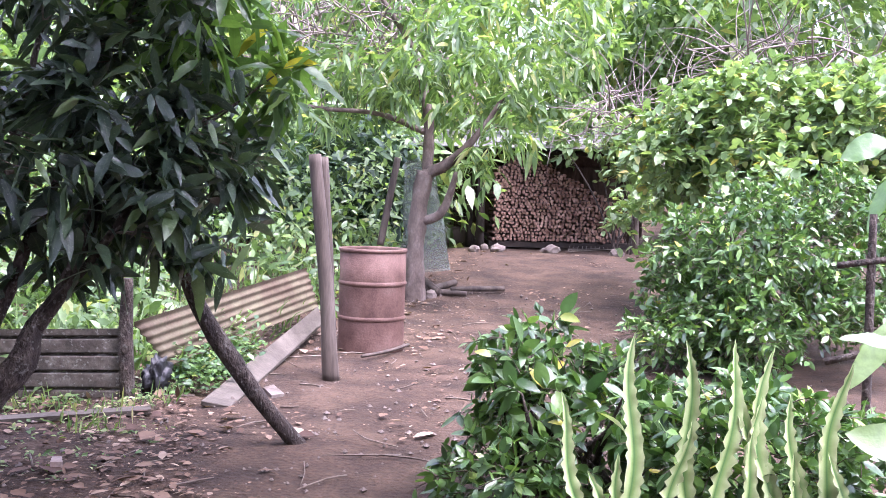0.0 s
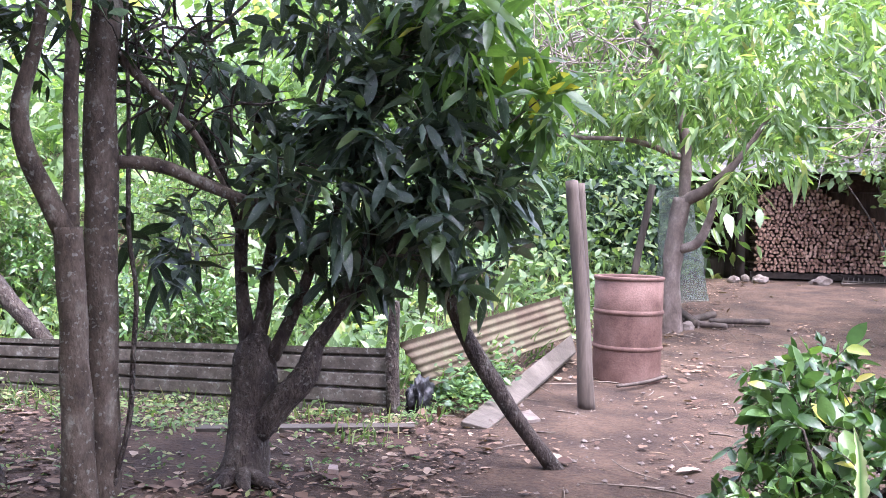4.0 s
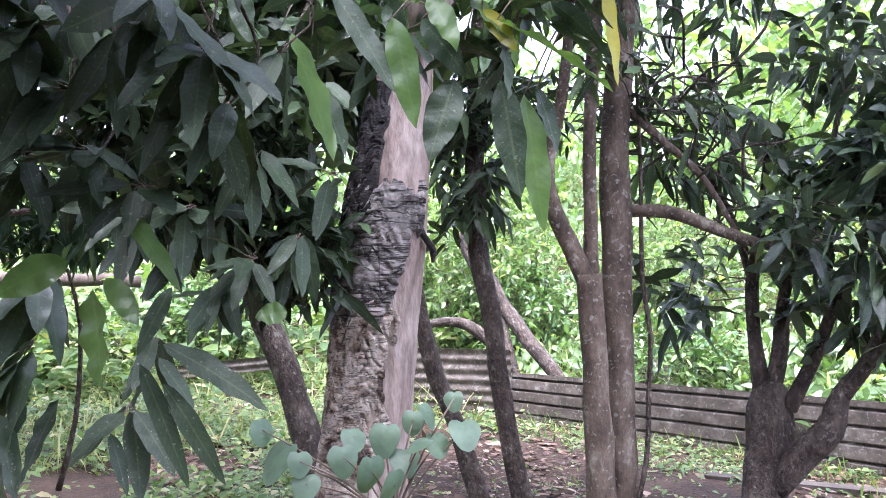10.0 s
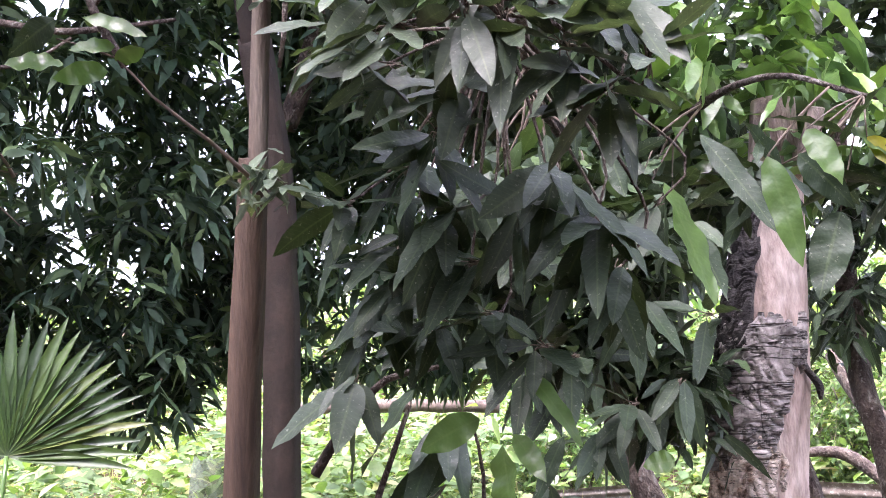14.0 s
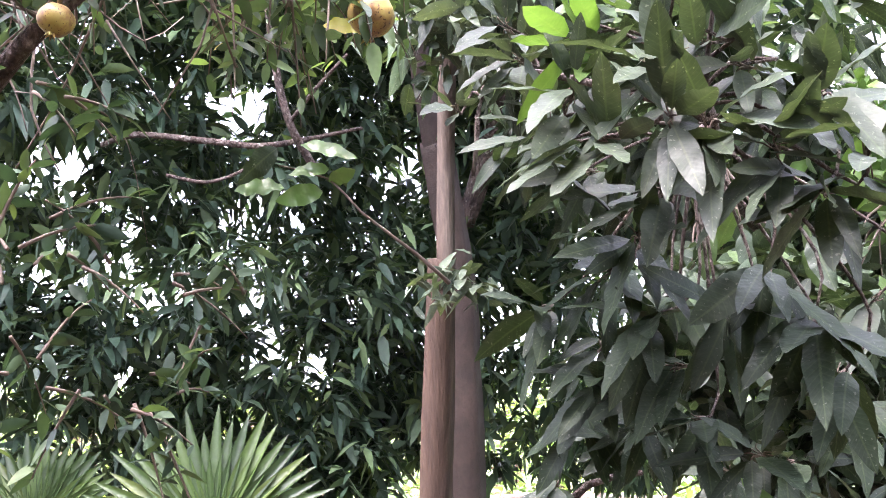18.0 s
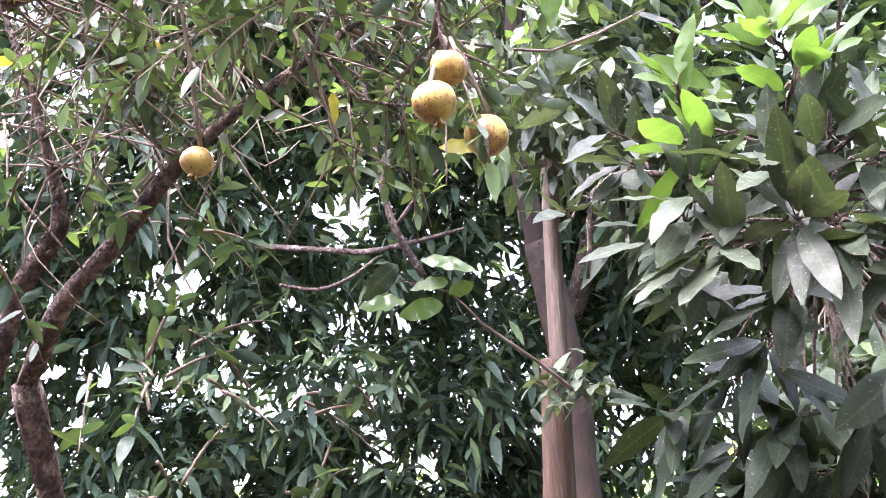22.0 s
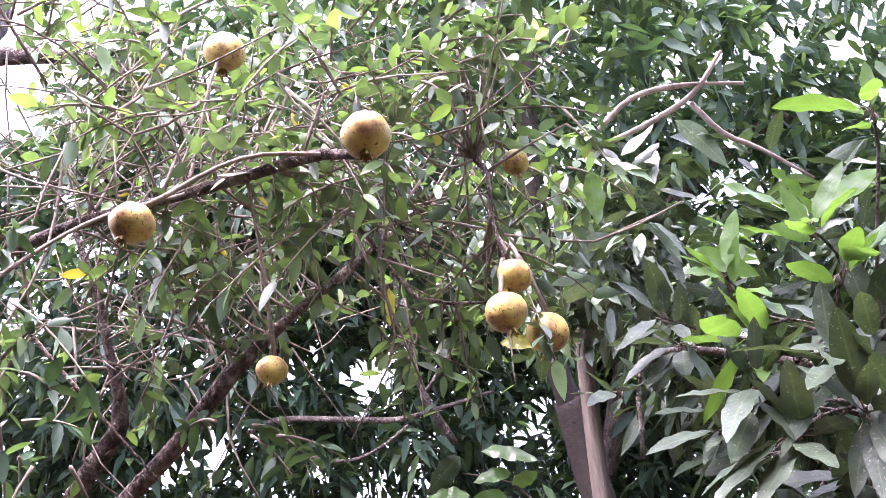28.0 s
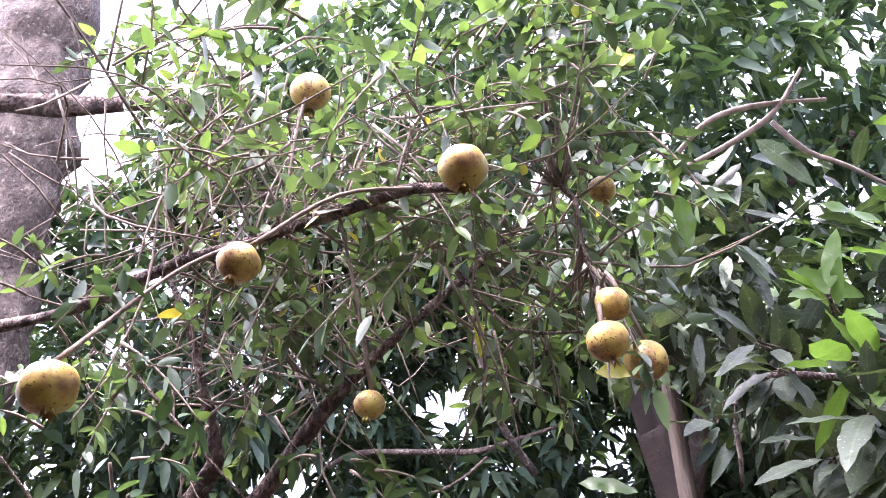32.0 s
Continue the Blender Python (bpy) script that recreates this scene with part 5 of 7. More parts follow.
# ---- variegated succulent blades ----
VARI, _n, _l, _b = material("variegated_blade")
_c = _n.new("ShaderNodeTexCoord")
_s = _n.new("ShaderNodeSeparateXYZ")
_l.new(_c.outputs["UV"], _s.inputs[0])
_r = ramp(_n, [(0.0, (0.5, 0.55, 0.3)), (0.22, (0.4, 0.5, 0.22)), (0.4, (0.2, 0.33, 0.1)), (0.5, (0.08, 0.19, 0.05)), (0.62, (0.2, 0.33, 0.1)), (0.8, (0.4, 0.5, 0.22)), (1.0, (0.5, 0.55, 0.3))])
_l.new(_s.outputs["X"], _r.inputs["Fac"])
_t = noise_tex(_n, _l, 30, 3)
_v = ramp(_n, [(0.3, (0.75, 0.8, 0.7)), (0.7, (1, 1, 1))])
_l.new(_t.outputs["Fac"], _v.inputs["Fac"])
_l.new(mixed(_n, _l, "MULTIPLY", 0.8, _r.outputs["Color"], _v.outputs["Color"]), _b.inputs["Base Color"])
_b.inputs["Roughness"].default_value = 0.45
bump(_n, _l, _b, _t.outputs["Fac"], 0.2, 0.005)


def blade_plant(foot, tips, seed):
    """Upright strap leaves with wavy pale margins, each a part."""
    t = thing("strap_leaf_plant", "upright strap-leaved plant with wavy cream-edged blades", "plant", foot, "strap-leaved plants")
    r = np.random.default_rng(seed)
    for base, tip, w in tips:
        base, tip = np.array(base), np.array(tip)
        way = tip - base
        L = np.linalg.norm(way)
        side = unit(np.cross(way, np.array([0.15, -1.0, 0.1]) + r.normal(size=3) * 0.3))
        nr = unit(np.cross(side, way))
        n = 44
        w = w * 0.8
        ph, am = r.uniform(0, 6.28), r.uniform(0.2, 0.4)
        V, F, U = [], [], []
        for i in range(n + 1):
            s = i / n
            wd = w * (0.75 + 0.35 * math.sin(math.pi * min(1, s * 1.1))) * (1 - s**9)
            wob = side * math.sin(s * 9 + ph) * w * 0.6 + nr * math.cos(s * 6 + ph) * w * 0.5 + nr * 0.1 * L * (s - 0.5) ** 2
            c = base + way * s + wob
            for j, x in enumerate((-1, -0.45, 0, 0.45, 1)):
                ser = 1 + (am * math.sin(s * L * 150 + ph + j) if abs(x) == 1 else 0)
                V.append(c + side * x * wd * ser + nr * (abs(x) * wd * 0.5 + (0.25 * wd * math.sin(s * L * 90 + ph + x * 2) if abs(x) == 1 else 0)))
        for i in range(n):
            for j in range(4):
                F.append((i * 5 + j, i * 5 + j + 1, i * 5 + j + 6, i * 5 + j + 5))
        o = fast("blade", V, F, VARI, t)
        uv = o.data.uv_layers.new(name="UVMap")
        idx = np.empty(len(o.data.loops), np.int32)
        o.data.loops.foreach_get("vertex_index", idx)
        u = np.stack([(idx % 5) / 4.0, idx / (5.0 * n)], -1)
        uv.data.foreach_set("uv", u.ravel().astype(np.float32))
    return t


blade_plant((0.22, 3.06, 0.00), [((0.19, 3.03, 0.00), (0.02, 3.15, 0.65), 0.028), ((0.26, 3.05, 0.00), (0.28, 3.18, 0.86), 0.034), ((0.30, 3.02, 0.00), (0.22, 3.10, 0.46), 0.028), ((0.24, 3.02, 0.00), (0.14, 3.09, 0.40), 0.028), ((0.36, 3.02, 0.00), (0.46, 3.11, 0.59), 0.028)], 1)
blade_plant((0.56, 3.08, 0.00), [((0.50, 3.07, 0.00), (0.44, 3.16, 0.85), 0.034), ((0.53, 3.01, 0.00), (0.60, 3.13, 0.86), 0.034), ((0.63, 3.04, 0.00), (0.71, 3.12, 0.85), 0.034), ((0.57, 3.01, 0.00), (0.67, 3.07, 0.58), 0.028), ((0.64, 2.99, 0.00), (0.67, 3.10, 0.69), 0.028)], 2)
blade_plant((0.86, 3.04, 0.00), [((0.79, 3.03, 0.00), (0.60, 3.13, 0.78), 0.034), ((0.81, 2.96, 0.00), (0.93, 3.05, 0.82), 0.034), ((0.82, 3.00, 0.00), (0.77, 3.08, 0.71), 0.028), ((0.89, 2.95, 0.00), (0.77, 3.04, 0.52), 0.028), ((0.97, 2.93, 0.00), (0.88, 3.01, 0.54), 0.028), ((0.93, 2.95, 0.00), (0.83, 3.04, 0.58), 0.028)], 3)

# ---- bank of wild growth behind the fence ----
def undergrowth():
    r = np.random.default_rng(77)
    n = 30000
    x, y = r.uniform(-16, -2.3, n), r.uniform(5.0, 20, n)
    keep = (y - 6.0 + np.maximum(0, -x - 5.5) * 0.9 + np.maximum(0, x + 4.2) * 1.2 > 0) & ~((x > -3.0) & (y < 8.8))
    x, y = x[keep], y[keep]
    h = np.abs(r.normal(size=len(x))) * 0.45 * np.clip((y - 4.5 - x * 0.15) / 4, 0.3, 2)
    P = np.stack([x, y, ground_z(x, y) + h], -1)
    lift = np.array([noise.noise(Vector(p * 0.7)) for p in P])
    P = P[lift > -0.15]
    out = unit(r.normal(size=P.shape) * 0.6 + np.array([0.2, -0.6, 0.8]))
    L = 0.14 * r.uniform(0.5, 1.4, len(P))
    A, Dr = np.repeat(P, 3, 0) + r.normal(size=(len(P) * 3, 3)) * 0.09, np.repeat(out, 3, 0) + r.normal(size=(len(P) * 3, 3)) * 0.7
    V, F = blades(A, Dr, unit(np.array([0.1, -0.5, 1.0]) + r.normal(size=A.shape) * 0.4), np.repeat(L, 3), np.repeat(L, 3) * 0.38, 0.25, 3, 0.2, 0, 0.8, r)
    # tall grass
    g = 9000
    gx, gy = r.uniform(-14, -2.5, g), r.uniform(5.6, 14, g)
    gk = gy - 6.1 + np.maximum(0, -gx - 5.5) * 0.9 + np.maximum(0, gx + 4.2) * 1.2 > 0
    gx, gy = gx[gk], gy[gk]
    GA = np.stack([gx, gy, ground_z(gx, gy) - 0.02], -1)
    GD = unit(r.normal(size=GA.shape) * 0.3 + np.array([0, 0, 1.0]))
    V2, F2 = blades(GA, GD, unit(r.normal(size=GA.shape)), r.uniform(0.3, 0.9, len(GA)), 0.016, 0.4, 4, 0.2, 0, 0.5, r)
    V, F = join((V, F), (V2, F2))
    tagged(fast("undergrowth", V, F, BRUSH), "bright wild weeds and grass on the bank", "weeds", kind="stuff")


undergrowth()


def far_wood(name, label, blobs, n, L, mat, seed, gap=0.35, grain=1.5, holes=(), slim=0.4, per=5, droop=0.5, loose=0.8):
    r = np.random.default_rng(seed)
    P, out = in_blobs(r, blobs, n, 0.6, gap, grain)
    for x, y, z, wide in holes:
        d = P - np.array((x, y, z))
        rise = unit(np.array((x, y, z - 1.3)))
        q = np.linalg.norm(d - (d @ rise)[:, None] * rise, axis=1) + np.array([noise.noise(Vector(p * 6)) for p in d]) * 0.12
        keep = (q > wide * 1.1) | (r.uniform(size=len(P)) < 0.1)
        P, out = P[keep], out[keep]
    V, F = whorls(r, P, out, per, L, L * slim, droop, 0.2, k=3, spread=L * loose)
    o = tagged(fast(name, V, F, mat), label, "trees", kind="stuff")
    return o


far_wood("far_trees", "light green trees on the hillside behind the yard",
         [(-7.49, 15.38, 3.31, 5.26, 2.00, 2.74, 0.46), (-1.45, 18.39, 4.62, 5.33, 2.50, 2.37, 0.07), (4.15, 18.23, 4.84, 4.47, 2.50, 2.68, -0.23), (-10.05, 11.48, 2.07, 4.93, 2.00, 1.68, 0.72), (-13.79, 5.41, 1.61, 4.61, 2.00, 1.75, 1.20), (-4.02, 14.79, 1.51, 2.57, 1.60, 1.58, 0.27)],
         7500, 0.3, BRUSH, 201, 0.42, 1.3)
# Shade in the thicket is put into its colour: the darker canopy leaf.
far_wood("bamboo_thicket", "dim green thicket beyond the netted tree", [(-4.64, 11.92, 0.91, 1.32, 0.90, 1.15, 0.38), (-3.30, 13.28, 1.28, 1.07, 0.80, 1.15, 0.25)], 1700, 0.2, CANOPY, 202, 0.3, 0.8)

far_wood("hill_trees", "hazy green trees closing the view uphill", [(-5.52, 25.99, 6.68, 13.68, 2.00, 3.93, 0.21), (6.87, 26.87, 7.03, 8.22, 2.00, 4.61, -0.26), (-14.85, 19.73, 5.21, 7.89, 1.50, 3.16, 0.65)], 2600, 0.55, BRUSH, 206, 0.15, 2.0)
for _k, (_b, _n_, _m) in enumerate((([(-7.49, 5.95, 0.75, 0.53, 0.50, 0.41, 0.91)], 160, HEDGE), ([(-5.21, 5.82, 0.44, 0.45, 0.40, 0.20, 0.74)], 150, HEDGE), ([(-6.81, 8.25, 1.26, 0.76, 0.60, 0.62, 0.70)], 220, BRUSH), ([(-4.20, 7.36, 0.51, 0.49, 0.40, 0.27, 0.53)], 150, HEDGE),
                                     ([(-8.68, 5.74, 1.15, 0.69, 0.60, 0.63, 1.00)], 220, BRUSH), ([(-8.65, 3.03, 0.74, 0.67, 0.50, 0.28, 1.24)], 190, HEDGE), ([(-7.82, 5.66, 1.31, 0.75, 0.60, 0.69, 0.95)], 240, BRUSH), ([(-9.23, 1.43, 0.31, 0.83, 0.50, 0.36, 1.42)], 200, BRUSH))):
    bush("wild_bush", "wild leafy bush on the bank behind the fence", _b, _n_ * 2, 12, 0.085, 0.034, _m, 0.35, 400 + _k, 0.2, stems=5)

# ---- the dark canopy on the other side ----
CANOPY_BLOBS = [(-5.62, -1.06, 1.79, 0.91, 0.60, 0.59, 1.76), (-5.39, -1.57, 3.08, 2.53, 1.20, 1.52, 1.84), (-4.65, -2.56, 3.82, 2.53, 1.20, 1.19, 2.00), (-4.34, -0.25, 5.03, 2.95, 1.30, 1.29, 1.62), (-5.96, 0.66, 2.44, 1.97, 1.00, 1.18, 1.46), (-4.74, 0.99, 3.82, 1.37, 1.00, 1.20, 1.37), (-5.04, -2.60, 1.77, 1.25, 0.60, 0.63, 2.05), (-5.54, -1.03, 1.80, 0.89, 0.50, 0.53, 1.75), (-5.34, -0.81, 1.34, 0.43, 0.40, 0.30, 1.72)]
SKY_GAPS = [(-5.050, -1.330, 3.540, 0.1750), (-5.080, -2.480, 3.190, 0.1842), (-5.100, -2.670, 3.100, 0.1289), (-5.340, -1.330, 2.930, 0.1474), (-5.280, -0.330, 3.290, 0.0921), (-4.750, -2.670, 3.830, 0.1105), (-5.350, -1.430, 3.690, 0.1658), (-5.700, -0.900, 2.030, 0.1474), (-5.620, -1.300, 2.470, 0.1105), (-5.400, -0.320, 3.240, 0.1289), (-3.500, -3.300, 5.440, 0.3684), (-4.880, 1.040, 4.600, 0.2026), (-4.970, 1.430, 4.590, 0.1474), (-5.880, -1.240, 2.190, 0.1474), (-5.060, -2.350, 3.240, 0.1474), (-4.800, -2.540, 3.900, 0.1105)]
far_wood("canopy", "dark leafy tree canopy with bright sky showing through gaps",
         CANOPY_BLOBS,
         9000, 0.15, CANOPY, 203, 0.42, 0.3, per=9, slim=0.3, droop=0.25, loose=0.25,
         holes=SKY_GAPS)

# ---- unseen growth added over and behind the viewpoint to block light ----
# Blobs sit on the sun's way to the ground, crown and near leaves.
far_wood("unseen_shade_branches", "unseen leafy branches added overhead to cast shade",
         [(0.0, 2.9, 3.9, 0.9, 0.8, 0.35, 0.0), (-0.9, 2.6, 3.9, 0.8, 0.8, 0.35, 0.0), (-0.95, 0.6, 4.0, 0.65, 0.6, 0.3, 0.0)],
         2000, 0.2, CANOPY, 204, 0.2, 0.6)
# Added trees, never in view, that cut light from the open side.
far_wood("unseen_light_block_trees", "unseen dense leafy trees added behind the path to block light",
         [(1.6, -5.6, 1.9, 3.0, 1.0, 2.1, 0.0), (-1.6, -6.0, 1.9, 2.4, 0.9, 2.1, 0.0)], 1200, 0.34, CANOPY, 207, 0.15, 1.2)

# ---- plain unseen wall and roof, added behind the viewpoint to block light ----
def box(name, lo, hi, mat, label):
    bm = bmesh.new()
    lo, hi = Vector(lo), Vector(hi)
    bmesh.ops.create_cube(bm, size=1, matrix=Matrix.Translation((lo + hi) / 2) @ Matrix.Diagonal((*(hi - lo), 1)))
    bmesh.ops.bevel(bm, geom=bm.edges[:], offset=0.01, segments=1)
    return tagged(part(name, bm, mat), label, "", kind="structure")


# Both only darken the near leaves' path side; neither is ever in view.
box("wall_light_block", (1.5, -5.0, -0.05), (1.62, 1.9, 2.7), PLANK, "plain unseen wall added to block light")
box("roof_light_block", (-0.2, -5.0, 2.7), (1.75, 1.95, 2.78), TINROOF, "plain unseen roof slab added to block light")

# ---- timber uprights of the shelter ----
def upright(label, lower, upper, mat, top_mat, seed):
    """A squared timber with a narrower batten nailed on above, as two parts."""
    t = thing("timber_upright", label, "post", lower[0][:3])
    limb("post", lower, mat, t, 4, 0.06, 0.03, seed)
    limb("batten", upper, top_mat, t, 4, 0.06, 0.04, seed + 5, "narrower batten nailed to the post")
    for k, (x, y, z) in enumerate((lower[-1][:3], upper[0][:3])):
        limb("nail", [(x + lower[-1][3] * 0.7, y, z - 0.05, 0.004), (x + lower[-1][3] * 0.7 + 0.02, y, z - 0.05, 0.005)], BLACK, t, 6, 0.01, 0)


upright("rough-sawn reddish timber upright with a batten",
        [(-3.330, -0.090, -0.180, 0.066), (-3.130, -0.090, 0.990, 0.062), (-2.970, -0.070, 1.890, 0.054), (-2.930, -0.068, 2.06, 0.05)],
        [(-2.930, -0.050, 1.95, 0.034), (-2.850, -0.050, 2.570, 0.032), (-2.640, -0.020, 3.000, 0.026)], PLANK, BATTEN, 81)
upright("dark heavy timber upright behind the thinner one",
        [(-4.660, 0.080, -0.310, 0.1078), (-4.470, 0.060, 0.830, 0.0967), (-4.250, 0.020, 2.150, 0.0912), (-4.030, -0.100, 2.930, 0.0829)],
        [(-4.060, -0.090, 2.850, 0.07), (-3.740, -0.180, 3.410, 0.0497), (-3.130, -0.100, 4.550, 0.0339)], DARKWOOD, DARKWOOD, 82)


# ---- fan palm ----
PALM = leaf_material("palm_leaf", [(0, (0.0186, 0.0422, 0.013)), (0.5, (0.0325, 0.0658, 0.0174)), (0.9, (0.0558, 0.1001, 0.0239)), (1, (0.1162, 0.137, 0.0434))], 0.4, 0.3)
def fan_palm():
    c = np.array((-4.41, -1.18, 1.01))
    g = float(ground_z(c[0], c[1]))
    t = thing("fan_palm", "young fan palm with pleated fan leaves", "palm", (c[0], c[1], g))
    r = np.random.default_rng(9)
    for k, (q, rad, tilt) in enumerate(((c, 0.68, 0.2), (np.array((-4.53, -2.10, 1.07)), 0.5, -0.2),)):
        way = unit(np.array([0.95, 0.1, 0.35]))
        right = unit(np.cross(way, [0, 0, 1.0]))
        up = np.cross(right, way)
        n = 34
        A = np.repeat([q], n, 0)
        an = np.linspace(-1.9, 1.9, n) + tilt
        Dr = np.sin(an)[:, None] * right + np.cos(an)[:, None] * up + way * 0.25
        V, F = blades(A, Dr, np.repeat([way], n, 0) + r.normal(size=(n, 3)) * 0.1, rad * r.uniform(0.85, 1.1, n), 0.07, 0.08, 8, 0.8, 0, 0.75, r)
        f = fast("frond", V, F, PALM, t)
        limb("stalk", [(c[0], c[1], g, 0.02), (*(q * 0.5 + np.array([c[0], c[1], g]) * 0.5 + np.array([0.1, 0, 0])), 0.014), (*q, 0.01)], HEDGE, f, 6, 0.1, 0)


fan_palm()

# ---- pomegranate tree overhead ----
FRUIT, _n, _l, _b = material("pomegranate_skin")
_t1, _t2 = noise_tex(_n, _l, 1.1, 4), noise_tex(_n, _l, 7.0, 2)
_c = ramp(_n, [(0.32, (0.15, 0.07, 0.03)), (0.45, (0.28, 0.18, 0.05)), (0.57, (0.36, 0.28, 0.065)), (0.75, (0.38, 0.34, 0.09))])
_l.new(_t1.outputs["Fac"], _c.inputs["Fac"])
_k = ramp(_n, [(0.61, (1, 1, 1)), (0.66, (0.2, 0.12, 0.06))])
_l.new(_t2.outputs["Fac"], _k.inputs["Fac"])
_l.new(mixed(_n, _l, "MULTIPLY", 0.9, _c.outputs["Color"], _k.outputs["Color"]), _b.inputs["Base Color"])
_b.inputs["Roughness"].default_value = 0.42
bump(_n, _l, _b, _t1.outputs["Fac"], 0.15, 0.01)
FRUIT_TREE_LINES = [
    [(-1.830, -1.270, 1.800, 0.0231), (-1.670, -1.110, 1.930, 0.0189), (-1.580, -0.960, 2.020, 0.0166), (-1.500, -0.800, 2.160, 0.0146), (-1.480, -0.630, 2.290, 0.0124), (-1.500, -0.520, 2.390, 0.0103), (-1.510, -0.400, 2.500, 0.0056)],
    [(-1.860, -1.380, 1.810, 0.0270), (-1.760, -1.280, 1.990, 0.0234), (-1.680, -1.150, 2.110, 0.0192), (-1.620, -1.160, 2.230, 0.0122), (-1.540, -1.180, 2.380, 0.0090), (-1.490, -1.250, 2.570, 0.0059)],
    [(-1.340, -1.590, 2.350, 0.0150), (-1.330, -1.340, 2.360, 0.0140), (-1.250, -1.090, 2.370, 0.0127), (-1.160, -0.850, 2.340, 0.0112), (-1.080, -0.610, 2.320, 0.0094), (-1.020, -0.500, 2.290, 0.0084), (-0.990, -0.410, 2.250, 0.0054)],
    [(-1.500, -2.010, 3.270, 0.0359), (-1.510, -1.660, 3.180, 0.0296), (-1.520, -1.280, 3.100, 0.0205), (-1.550, -1.120, 2.920, 0.0121), (-1.620, -1.000, 2.670, 0.0065)],
    [(-2.070, 0.060, 3.070, 0.0120), (-2.040, 0.170, 3.150, 0.0120), (-2.050, 0.330, 3.180, 0.0103), (-2.090, 0.520, 3.190, 0.0077)],
    [(-2.100, 0.020, 3.010, 0.0103), (-2.090, 0.230, 3.090, 0.0111), (-2.070, 0.360, 3.160, 0.0103), (-2.020, 0.460, 3.270, 0.0068)],
    [(-2.090, 0.350, 3.140, 0.0103), (-2.160, 0.440, 3.060, 0.0103), (-2.210, 0.550, 3.020, 0.0086), (-2.290, 0.710, 2.940, 0.0060)],
    [(-1.290, -0.300, 2.470, 0.0067), (-1.280, -0.250, 2.400, 0.0060), (-1.280, -0.250, 2.300, 0.0047), (-1.240, -0.230, 2.170, 0.0035)],
    [(-1.070, -1.230, 1.950, 0.0032), (-1.140, -1.160, 1.850, 0.0028)],
    [(-1.170, -1.080, 2.120, 0.0035), (-1.240, -0.990, 2.010, 0.0030), (-1.330, -0.860, 1.860, 0.0020)],
    [(-1.330, -0.570, 2.410, 0.0058), (-1.350, -0.490, 2.310, 0.0050), (-1.370, -0.410, 2.190, 0.0043), (-1.360, -0.270, 2.160, 0.0032)],
]
po_foot = (-2.50, -1.17, 0.83)
po = tree("pomegranate_tree", "pomegranate tree with scaly reddish limbs, thin twigs and small leaves",
          [(po_foot[0], po_foot[1], 0.0, 0.07), (po_foot[0] - 0.1, po_foot[1] - 0.1, 0.7, 0.055), FRUIT_TREE_LINES[0][0]], FRUIT_TREE_LINES[:4] + FRUIT_TREE_LINES[7:], BARK_RED, seed=90, knob=0.3)
for _k, _q in enumerate(FRUIT_TREE_LINES[4:7]):
    limb("pale_limb", [(x, y, z, 0.85 * w) for x, y, z, w in _q], GREYTWIG, po, 8, 0.04, 0.15, 97 + _k, "pale bare forked branch")
po_nodes = nodes_of(FRUIT_TREE_LINES[:8], 0.06, 0.15)


FRUIT_AT = [(-1.069, -0.229, 1.993), (-1.297, -0.171, 2.057), (-0.801, -0.687, 2.047), (-1.221, -0.637, 2.007), (-1.120, -0.213, 2.080), (-0.836, -0.386, 2.168), (-1.153, -0.752, 2.686), (-1.329, -0.196, 2.448), (-0.757, -0.898, 1.879)]


